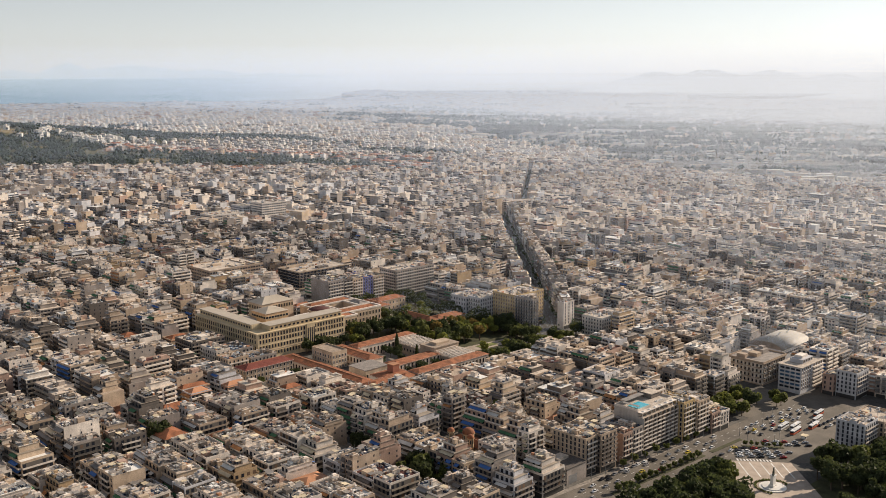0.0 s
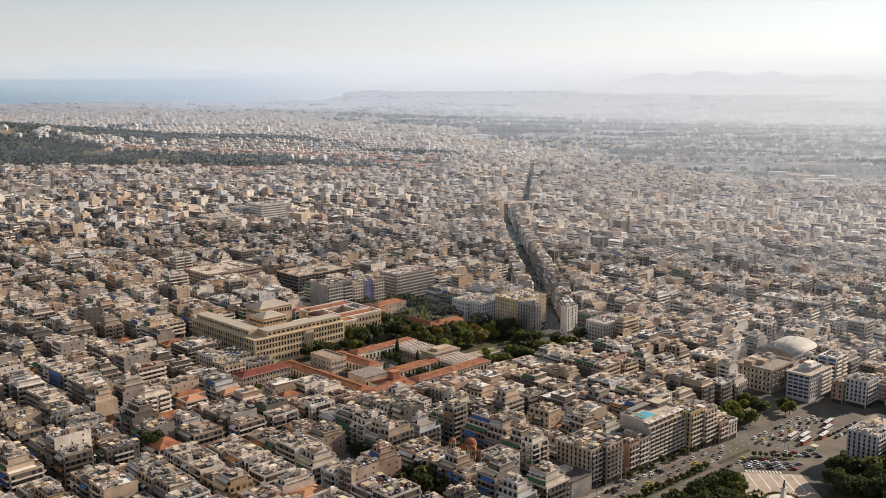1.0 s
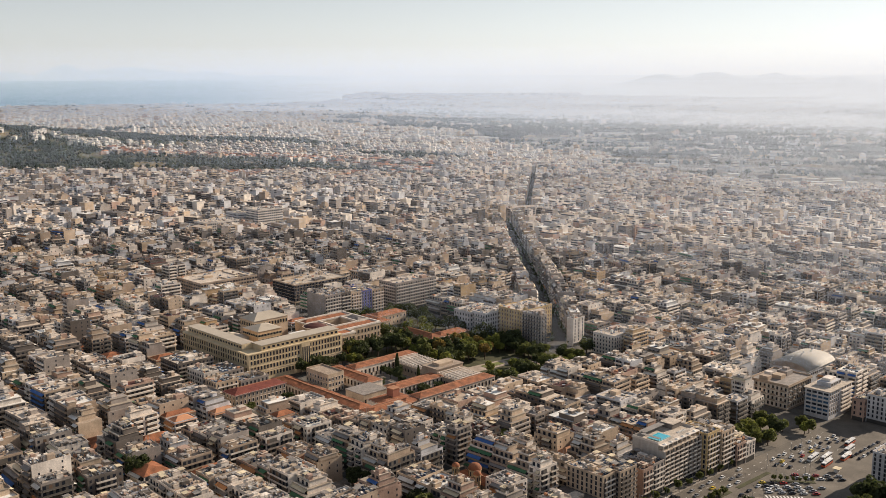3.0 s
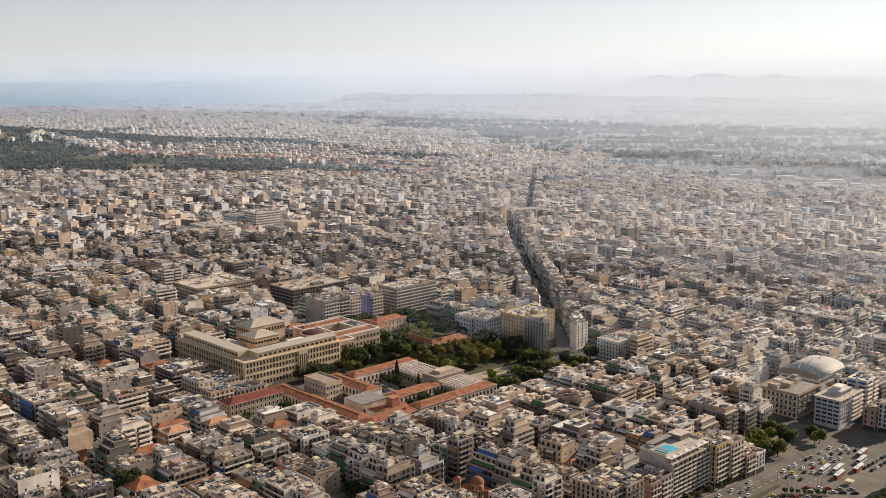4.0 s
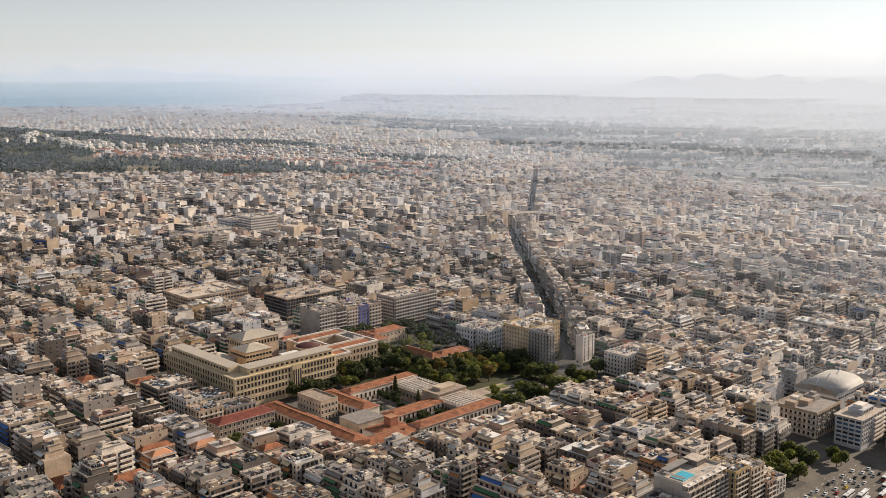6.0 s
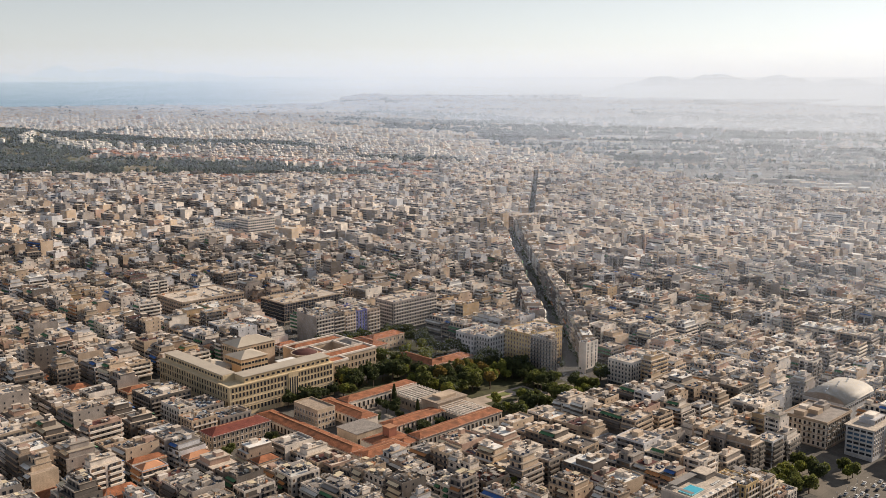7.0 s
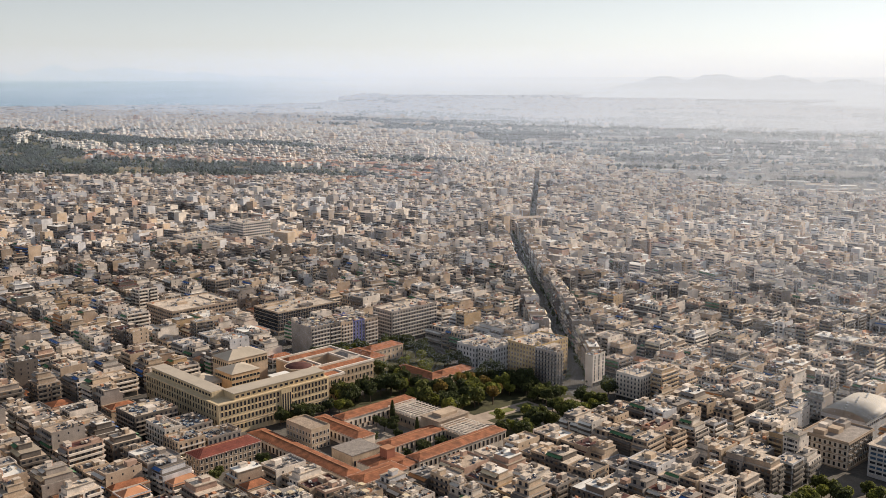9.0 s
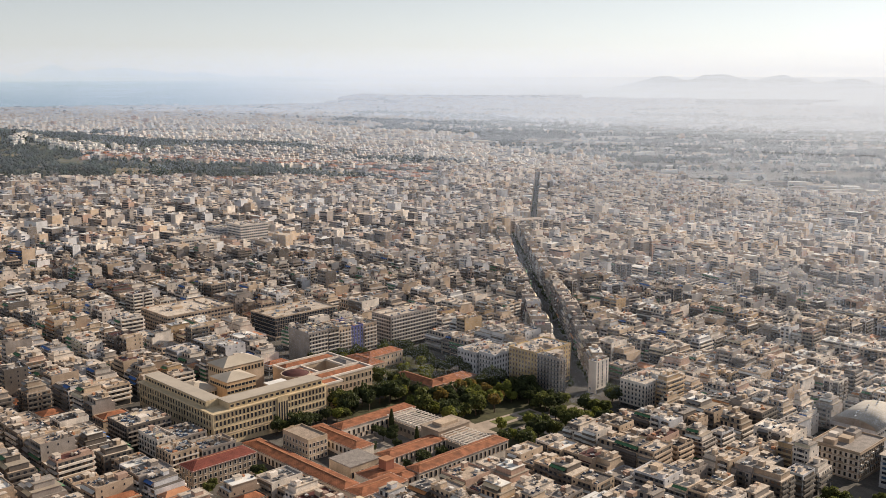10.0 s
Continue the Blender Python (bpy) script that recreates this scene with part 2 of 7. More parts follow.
def land(x, y):
    """Height of the ground: it falls to the right and gently to the sea; wooded hills rise far on the left."""
    x, y = np.asarray(x, float), np.asarray(y, float)
    z = -11 - 26 * np.tanh(x * 0.055 / 26) - np.minimum(0.008 * np.maximum(0, y - 800), 52)
    z = z - 20 * np.clip((y - 3500) / 5500, 0, 1) * (1 - np.tanh(x * 0.055 / 26))
    z = z + bump_at(x, y, -1330, 2850, 380, 420, 66) + bump_at(x, y, -800, 3100, 420, 200, 18) + bump_at(x, y, -450, 3020, 250, 180, 14)
    z = z + bump_at(x, y, -950, 2420, 380, 220, 16) + bump_at(x, y, -550, 2450, 300, 150, 10)
    z = z + bump_at(x, y, -790, 12200, 400, 1000, 66) + bump_at(x, y, -1250, 11500, 500, 500, 12) + bump_at(x, y, 2600, 17500, 2300, 3000, 28)
    return z


def gz(x, y):
    return float(land(x, y))


def far(p):
    """Brings what lies beyond NEAR closer along the lines of sight, true to its angles, with the earth's curve."""
    p = np.array(p, float)
    dx, dy = p[..., 0] - EYE_X, p[..., 1] - EYE_Y
    d = np.maximum(np.hypot(dx, dy), 1e-6)
    r = np.where(d > NEAR, NEAR + DEEP * (1 - np.exp(-(np.maximum(d, NEAR) - NEAR) / DEEP)), d)
    k = r / d
    z = p[..., 2] - d * d / 14.8e6
    return np.stack([EYE_X + dx * k, EYE_Y + dy * k, EYE_Z + (z - EYE_Z) * k], -1)


# ---- mesh building ----
FACE = np.array([(0, 3, 2, 1), (4, 5, 6, 7), (0, 1, 5, 4), (1, 2, 6, 5), (2, 3, 7, 6), (3, 0, 4, 7)])
SHOWS = {0: (0, 1, 2, 3, 4, 5), 1: (1, 2, 3, 4, 5), 2: (2,), 3: (5,), 4: (4,), 5: (3,), 6: (1,)}


def box(x0, x1, y0, y1, z0, z1, mat, drop=0.0, tx=0.0, ty=0.0, kind=1):
    """One solid: drop lowers its y0 side (below 0: its y1 side), tx and ty draw its top in."""
    return (x0, x1, y0, y1, z0, z1, drop, tx, ty, kind, mat)


def corners(rows):
    a = np.array([r[:9] for r in rows], float)
    x0, x1, y0, y1, z0, z1, drop, tx, ty = a.T
    low, high = np.maximum(drop, 0), np.maximum(-drop, 0)
    xs = np.stack([x0, x1, x1, x0, x0 + tx, x1 - tx, x1 - tx, x0 + tx], 1)
    ys = np.stack([y0, y0, y1, y1, y0 + ty, y0 + ty, y1 - ty, y1 - ty], 1)
    zs = np.stack([z0 - low, z0 - low, z0 - high, z0 - high, z1 - low, z1 - low, z1 - high, z1 - high], 1)
    return np.stack([xs, ys, zs], 2)


def mesh_of(name, verts, faces, mat_index, mats, smooth=False):
    """A mesh from arrays of corners and four-sided faces."""
    me = bpy.data.meshes.new(name)
    verts, faces = np.asarray(verts, np.float32), np.asarray(faces, np.int32)
    me.vertices.add(len(verts))
    me.vertices.foreach_set("co", verts.ravel())
    n, k = faces.shape
    me.loops.add(n * k)
    me.loops.foreach_set("vertex_index", faces.ravel())
    me.polygons.add(n)
    me.polygons.foreach_set("loop_start", np.arange(0, n * k, k, dtype=np.int32))
    for m in mats:
        me.materials.append(MATS[m])
    me.polygons.foreach_set("material_index", np.asarray(mat_index, np.int32))
    me.polygons.foreach_set("use_smooth", np.full(n, bool(smooth)))
    me.update(calc_edges=True)
    return me


def solids_mesh(name, rows, verts=None):
    """One mesh of many solids."""
    v8 = corners(rows) if verts is None else verts
    mats = list(OrderedDict.fromkeys(r[10] for r in rows))
    at = {m: i for i, m in enumerate(mats)}
    base, sel, idx = [], [], []
    kinds = np.array([r[9] for r in rows])
    mi = np.array([at[r[10]] for r in rows])
    for kind, shows in SHOWS.items():
        who = np.nonzero(kinds == kind)[0]
        if len(who):
            f = FACE[list(shows)]
            base.append((who[:, None, None] * 8 + f[None]).reshape(-1, 4))
            idx.append(np.repeat(mi[who], len(shows)))
    return mesh_of(name, v8.reshape(-1, 3), np.concatenate(base), np.concatenate(idx), mats)


class Heap:
    """Gathers the solids of many buildings that become one object."""

    def __init__(self):
        self.rows, self.verts = [], []

    def add(self, rows, x, y, z, angle):
        if not rows:
            return
        v = corners(rows)
        c, s = math.cos(angle), math.sin(angle)
        w = np.stack([x + c * v[..., 0] - s * v[..., 1], y + s * v[..., 0] + c * v[..., 1], z + v[..., 2]], -1)
        self.rows += rows
        self.verts.append(w)

    def build(self, name, label, category, kind="stuff", warp=True):
        v = np.concatenate(self.verts)
        if warp:
            v = far(v)
        return tagged(new(name, solids_mesh(name, self.rows, v)), label, category, kind=kind)


def thing(name, x, y, z, angle, label, category, group="", kind=""):
    e = new(name)
    e.matrix_world = Matrix.Translation((x, y, z)) @ Matrix.Rotation(angle, 4, "Z")
    e.empty_display_size = 1.0
    return tagged(e, label, category, group, kind)


def piece(name, rows, parent, label="", kind=""):
    o = new(name, solids_mesh(name, rows))
    o.parent = parent
    return tagged(o, label, kind=kind)


def shared(name, mesh, parent, m, label=""):
    o = new(name, mesh)
    o.parent = parent
    o.matrix_basis = m
    return tagged(o, label)


def lathe(profile, n=16):
    """A turned body from (radius, height) pairs: verts, faces."""
    v = [(r * math.cos(2 * math.pi * k / n), r * math.sin(2 * math.pi * k / n), z) for r, z in profile for k in range(n)]
    f = [(i * n + k, i * n + (k + 1) % n, (i + 1) * n + (k + 1) % n, (i + 1) * n + k) for i in range(len(profile) - 1) for k in range(n)]
    return np.array(v), np.array(f)

# ---- ground, sea, hills, haze ----
def coast(bearing):
    """How far off the shore lies, by tan of the bearing."""
    return np.interp(bearing, [-1.0, -0.45, -0.30, -0.20, -0.12, -0.10, -0.05, 0.0], [9600, 9900, 10300, 10000, 10600, 11500, 16000, 60000])


def ground_sheet():
    ang = np.radians(np.concatenate([np.arange(-180, -40, 5.0), np.arange(-40, 40, 0.8), np.arange(40, 180, 5.0)]))
    dist = np.concatenate([np.arange(0, 1500, 30.0), np.arange(1500, 3200, 75.0), np.geomspace(3200, 60000, 60)])
    aa, dd = np.meshgrid(ang, dist, indexing="ij")
    x, y = EYE_X + dd * np.sin(aa), EYE_Y + dd * np.cos(aa)
    z = land(x, y)
    bear = np.where(np.abs(aa) < 1.2, np.tan(np.clip(aa, -1.2, 1.2)), 1.0)
    z = np.where(dd > coast(bear), -900.0, z) - 0.03 * np.maximum(0, dd - 16500)
    v = far(np.stack([x, y, z], -1)).reshape(-1, 3)
    na, nd = len(ang), len(dist)
    i, j = np.meshgrid(np.arange(na), np.arange(nd - 1), indexing="ij")
    i2 = (i + 1) % na
    f = np.stack([i * nd + j, i * nd + j + 1, i2 * nd + j + 1, i2 * nd + j], -1).reshape(-1, 4)
    return tagged(new("ground", mesh_of("ground", v, f, np.zeros(len(f)), ["city_ground"], True)), "dusty grey-brown city ground reaching the hazy horizon", "ground", kind="structure")


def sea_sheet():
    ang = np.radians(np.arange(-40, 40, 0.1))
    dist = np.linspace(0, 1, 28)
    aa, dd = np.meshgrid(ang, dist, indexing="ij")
    # right of the shore the sheet is only an added backdrop of pale haze
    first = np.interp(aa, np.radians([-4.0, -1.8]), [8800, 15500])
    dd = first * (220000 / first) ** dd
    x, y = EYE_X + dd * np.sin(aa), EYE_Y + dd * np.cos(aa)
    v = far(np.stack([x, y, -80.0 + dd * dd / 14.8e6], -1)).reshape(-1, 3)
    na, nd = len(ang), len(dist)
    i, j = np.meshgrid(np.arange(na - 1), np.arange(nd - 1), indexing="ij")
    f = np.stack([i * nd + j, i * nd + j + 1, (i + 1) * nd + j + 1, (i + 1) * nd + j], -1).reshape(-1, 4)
    return tagged(new("water", mesh_of("water", v, f, np.zeros(len(f)), ["sea_far"], True)), "calm pale blue gulf beyond the far shore, painted haze band to the right", "sea", kind="structure")


def ridge(name, label, bear0, bear1, dist, peaks, seed, mat="mountain_far", base=-90.0):
    """A far mountain ridge: peaks are (bearing, width, height)."""
    b = np.linspace(bear0, bear1, 120)
    depth = np.linspace(-1, 1, 9)
    bb, ee = np.meshgrid(b, depth, indexing="ij")
    top = np.zeros_like(bb)
    for c, w, h in peaks:
        top = np.maximum(top, h * np.exp(-np.abs((bb - c) / w) ** 1.6))
    rough = np.array([[noise.fractal(Vector((p * 60 + seed, q * 1.5, seed)), 1.0, 2.0, 5) for q in depth] for p in b])
    edge = np.clip(np.minimum(bb - bear0, bear1 - bb) / 0.02, 0, 1)
    z = base + (top * (1 + 0.10 * rough)) * (1 - np.abs(ee) ** 1.5) * edge
    d = dist * (1 + 0.12 * ee)
    v = far(np.stack([EYE_X + d * bb, EYE_Y + d, z], -1)).reshape(-1, 3)
    na, nd = bb.shape
    i, j = np.meshgrid(np.arange(na - 1), np.arange(nd - 1), indexing="ij")
    f = np.stack([i * nd + j, i * nd + j + 1, (i + 1) * nd + j + 1, (i + 1) * nd + j], -1).reshape(-1, 4)
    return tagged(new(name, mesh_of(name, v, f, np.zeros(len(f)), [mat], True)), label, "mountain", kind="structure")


ground_sheet()
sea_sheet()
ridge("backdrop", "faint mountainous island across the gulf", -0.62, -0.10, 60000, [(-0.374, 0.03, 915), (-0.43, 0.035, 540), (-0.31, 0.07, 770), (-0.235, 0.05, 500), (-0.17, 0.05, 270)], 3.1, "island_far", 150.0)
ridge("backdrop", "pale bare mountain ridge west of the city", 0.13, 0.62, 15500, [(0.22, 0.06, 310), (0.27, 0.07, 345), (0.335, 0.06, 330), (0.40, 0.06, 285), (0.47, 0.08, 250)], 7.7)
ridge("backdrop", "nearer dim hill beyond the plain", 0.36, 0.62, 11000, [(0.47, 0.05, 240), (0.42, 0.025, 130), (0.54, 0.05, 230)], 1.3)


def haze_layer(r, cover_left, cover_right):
    """Stand-in for summer haze: fine level strips on an arc, with more cover towards the sun to imitate its glow and
    near the ground, thinning out upwards.
    """
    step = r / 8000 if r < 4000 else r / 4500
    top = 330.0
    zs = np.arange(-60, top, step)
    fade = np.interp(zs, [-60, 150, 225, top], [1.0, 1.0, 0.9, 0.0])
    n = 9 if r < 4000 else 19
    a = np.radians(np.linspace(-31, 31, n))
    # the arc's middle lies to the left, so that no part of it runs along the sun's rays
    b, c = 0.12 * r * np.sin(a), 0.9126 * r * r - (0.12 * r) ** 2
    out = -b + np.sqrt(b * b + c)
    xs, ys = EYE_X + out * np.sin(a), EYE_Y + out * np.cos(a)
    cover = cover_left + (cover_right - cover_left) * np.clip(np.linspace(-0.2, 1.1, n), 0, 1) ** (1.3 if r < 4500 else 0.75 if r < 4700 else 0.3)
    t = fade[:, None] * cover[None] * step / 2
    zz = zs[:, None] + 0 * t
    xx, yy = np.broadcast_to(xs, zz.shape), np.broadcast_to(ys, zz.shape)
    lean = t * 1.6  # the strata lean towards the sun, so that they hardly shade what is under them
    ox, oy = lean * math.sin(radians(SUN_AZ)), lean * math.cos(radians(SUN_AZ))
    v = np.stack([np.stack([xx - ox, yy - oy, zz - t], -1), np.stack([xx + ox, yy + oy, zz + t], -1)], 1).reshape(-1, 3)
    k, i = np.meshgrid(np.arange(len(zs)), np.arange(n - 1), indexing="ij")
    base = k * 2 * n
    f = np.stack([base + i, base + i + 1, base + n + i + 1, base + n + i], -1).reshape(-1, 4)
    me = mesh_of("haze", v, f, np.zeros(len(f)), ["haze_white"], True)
    # air has no facing side: normals forced away from the sun for even brightness
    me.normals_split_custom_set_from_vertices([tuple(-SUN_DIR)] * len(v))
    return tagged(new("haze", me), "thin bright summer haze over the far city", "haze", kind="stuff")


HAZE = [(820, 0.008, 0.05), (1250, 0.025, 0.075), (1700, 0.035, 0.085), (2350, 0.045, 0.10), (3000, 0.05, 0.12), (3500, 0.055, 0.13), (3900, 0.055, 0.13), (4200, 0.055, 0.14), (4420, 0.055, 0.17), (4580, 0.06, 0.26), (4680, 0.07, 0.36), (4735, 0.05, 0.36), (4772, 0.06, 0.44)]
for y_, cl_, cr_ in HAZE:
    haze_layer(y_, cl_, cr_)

# ---- apartment blocks ----
def ring_mesh(name, x0, x1, y0, y1, z0, z1, t, mat):
    """A closed low wall round a roof, as one connected body."""
    o = [(x0, y0), (x1, y0), (x1, y1), (x0, y1)]
    i = [(x0 + t, y0 + t), (x1 - t, y0 + t), (x1 - t, y1 - t), (x0 + t, y1 - t)]
    v = [(*p, z0) for p in o] + [(*p, z1) for p in o] + [(*p, z1) for p in i] + [(*p, z0) for p in i]
    f = []
    for k in range(4):
        n = (k + 1) % 4
        f += [(k, n, 4 + n, 4 + k), (4 + k, 4 + n, 8 + n, 8 + k), (8 + k, 8 + n, 12 + n, 12 + k)]
    return mesh_of(name, v, f, np.zeros(len(f)), [mat])


FLOOR, SHOP = 3.05, 4.1
# awning cloths
AWNINGS = ["awning_cream", "awning_cream", "awning_white", "awning_grey", "awning_grey", "awning_white", "awning_white", "awning_green", "awning_green", "awning_grey", "awning_orange", "awning_blue", "plaster_dark", "plaster_dark"]


def put(face, hw, hd, a0, a1, o0, o1, z0, z1, mat, kind=0, drop=0.0):
    """A solid on one face of a house: a along the face, o outwards."""
    if face == "front":
        return box(a0, a1, -hd - o1, -hd - o0, z0, z1, mat, drop, kind={2: 2}.get(kind, kind))
    if face == "rear":
        return box(-a1, -a0, hd + o0, hd + o1, z0, z1, mat, -drop, kind={2: 4}.get(kind, kind))
    if face == "west":
        return box(-hw - o1, -hw - o0, -a1, -a0, z0, z1, mat, kind={2: 3}.get(kind, kind))
    return box(hw + o0, hw + o1, a0, a1, z0, z1, mat, kind={2: 5}.get(kind, kind))


def roof_things(rng, rx0, rx1, ry0, ry1, z, lod, wall):
    """Clutter on a flat roof: small rooms, water heaters, masts, pipes."""
    rows_room, rows_small = [], []
    w, d = rx1 - rx0, ry1 - ry0
    cw, cd = min(w * 0.45, rng.uniform(2.2, 4.4)), min(d * 0.45, rng.uniform(2.2, 4.8))
    cx, cy = rng.uniform(rx0 + cw / 2 + 0.4, rx1 - cw / 2 - 0.4), rng.uniform(ry0 + cd / 2 + 0.4, ry1 - cd / 2 - 0.4)
    h = rng.uniform(1.7, 2.7)
    rows_room.append(box(cx - cw / 2, cx + cw / 2, cy - cd / 2, cy + cd / 2, z, z + h, wall))
    if lod:
        rows_small.append(box(cx - cw / 2 - 0.15, cx + cw / 2 + 0.15, cy - cd / 2 - 0.15, cy + cd / 2 + 0.15, z + h, z + h + 0.18, "roof_pale", kind=0))
    if lod == 2:
        rows_small.append(box(cx - 0.45, cx + 0.45, cy - cd / 2 - 0.04, cy - cd / 2, z, z + 2.0, "shutter_brown"))
        rows_small.append(box(cx - cw / 4, cx + cw / 4, cy - cd / 4, cy + cd / 4, z + h + 0.18, z + h + rng.uniform(0.6, 1.5), wall))
    n = min(int(w * d / 6), 32) + rng.randint(3, 6) if lod == 2 else (int(w * d / 20) + rng.randint(1, 4) if lod == 1 else rng.randint(0, 1))
    if lod and rng.random() < 0.6:
        ex, ey = rng.uniform(2, w * 0.3), rng.uniform(2, d * 0.3)
        qx, qy = rng.uniform(rx0 + ex / 2, rx1 - ex / 2), rng.uniform(ry0 + ey / 2, ry1 - ey / 2)
        rows_small.append(box(qx - ex / 2, qx + ex / 2, qy - ey / 2, qy + ey / 2, z, z + rng.uniform(1.6, 3.0), rng.choice(["plaster_white", "plaster_white", "plaster_cream", "plaster_beige", "plaster_rose", "plaster_dark"])))
    if lod == 2:
        # low partition walls and a pergola frame divide the roof
        for _ in range(rng.randint(1, 3)):
            wx, wy, hh = rng.uniform(rx0 + 0.5, rx1 - 0.5), rng.uniform(ry0 + 0.5, ry1 - 0.5), rng.uniform(0.7, 1.9)
            if rng.random() < 0.5:
                rows_small.append(box(wx - 0.1, wx + 0.1, ry0 + 0.3, max(wy, ry0 + 1.2), z, z + hh, rng.choice([wall, "plaster_white", "plaster_cream"])))
            else:
                rows_small.append(box(rx0 + 0.3, max(wx, rx0 + 1.2), wy - 0.1, wy + 0.1, z, z + hh, rng.choice([wall, "plaster_white", "plaster_cream"])))
        if rng.random() < 0.5 and w > 5 and d > 5:
            gx, gy = rng.uniform(rx0 + 0.6, rx1 - 4.4), rng.uniform(ry0 + 0.6, ry1 - 3.6)
            for k in range(6):
                rows_small.append(box(gx + k * 0.75, gx + k * 0.75 + 0.1, gy, gy + 3.0, z + 2.3, z + 2.42, rng.choice(["white_paint", "shutter_brown"]), kind=0))
            for ax, ay in ((0, 0), (3.75, 0), (0, 2.9), (3.75, 2.9)):
                rows_small.append(box(gx + ax, gx + ax + 0.1, gy + ay, gy + ay + 0.1, z, z + 2.3, "rail_metal"))
    for _ in range(n):
        px, py = rng.uniform(rx0 + 1, rx1 - 1), rng.uniform(ry0 + 1, ry1 - 1)
        if abs(px - cx) < cw / 2 + 1 and abs(py - cy) < cd / 2 + 1:
            continue
        k = rng.random()
        if k < 0.45:
            rows_small.append(box(px - 1.0, px + 1.0, py - 0.7, py + 0.7, z + 0.75, z + 0.83, "panel_blue", 0.6, kind=0))
            rows_small.append(box(px - 0.75, px + 0.75, py + 0.45, py + 0.9, z + 0.8, z + 1.25, "tank_metal", tx=0.1, ty=0.1, kind=0))
            if lod == 2:
                rows_small.append(box(px - 0.8, px - 0.72, py + 0.5, py + 0.6, z, z + 0.85, "rail_metal"))
                rows_small.append(box(px + 0.72, px + 0.8, py + 0.5, py + 0.6, z, z + 0.85, "rail_metal"))
        elif k < 0.75:
            s = rng.uniform(0.35, 1.3)
            rows_small.append(box(px - s, px + s, py - s * 0.7, py + s * 0.7, z, z + rng.uniform(0.5, 1.6), rng.choice(["white_paint", "white_paint", "plaster_white", "plaster_cream", "slab_concrete", "roof_bitumen", "plaster_dark", "plaster_rose", "tile_ridge"])))
        elif k < 0.88 and lod == 2:
            rows_small.append(box(px - 0.04, px + 0.04, py - 0.04, py + 0.04, z, z + rng.uniform(3, 5.5), "rail_metal"))
            rows_small.append(box(px - 0.6, px + 0.6, py - 0.03, py + 0.03, z + 2.7, z + 2.76, "rail_metal", kind=0))
        elif lod == 2:
            rows_small.append(box(px - 1.8, px + 1.8, py - 1.5, py + 1.5, z + 2.2, z + 2.32, rng.choice(["awning_cream", "roof_grey", "awning_grey"]), 0.2, kind=0))
            for ex in (-1.7, 1.6):
                for ey in (-1.4, 1.3):
                    rows_small.append(box(px + ex, px + ex + 0.1, py + ey, py + ey + 0.1, z, z + 2.1, "rail_metal"))
    return rows_room, rows_small


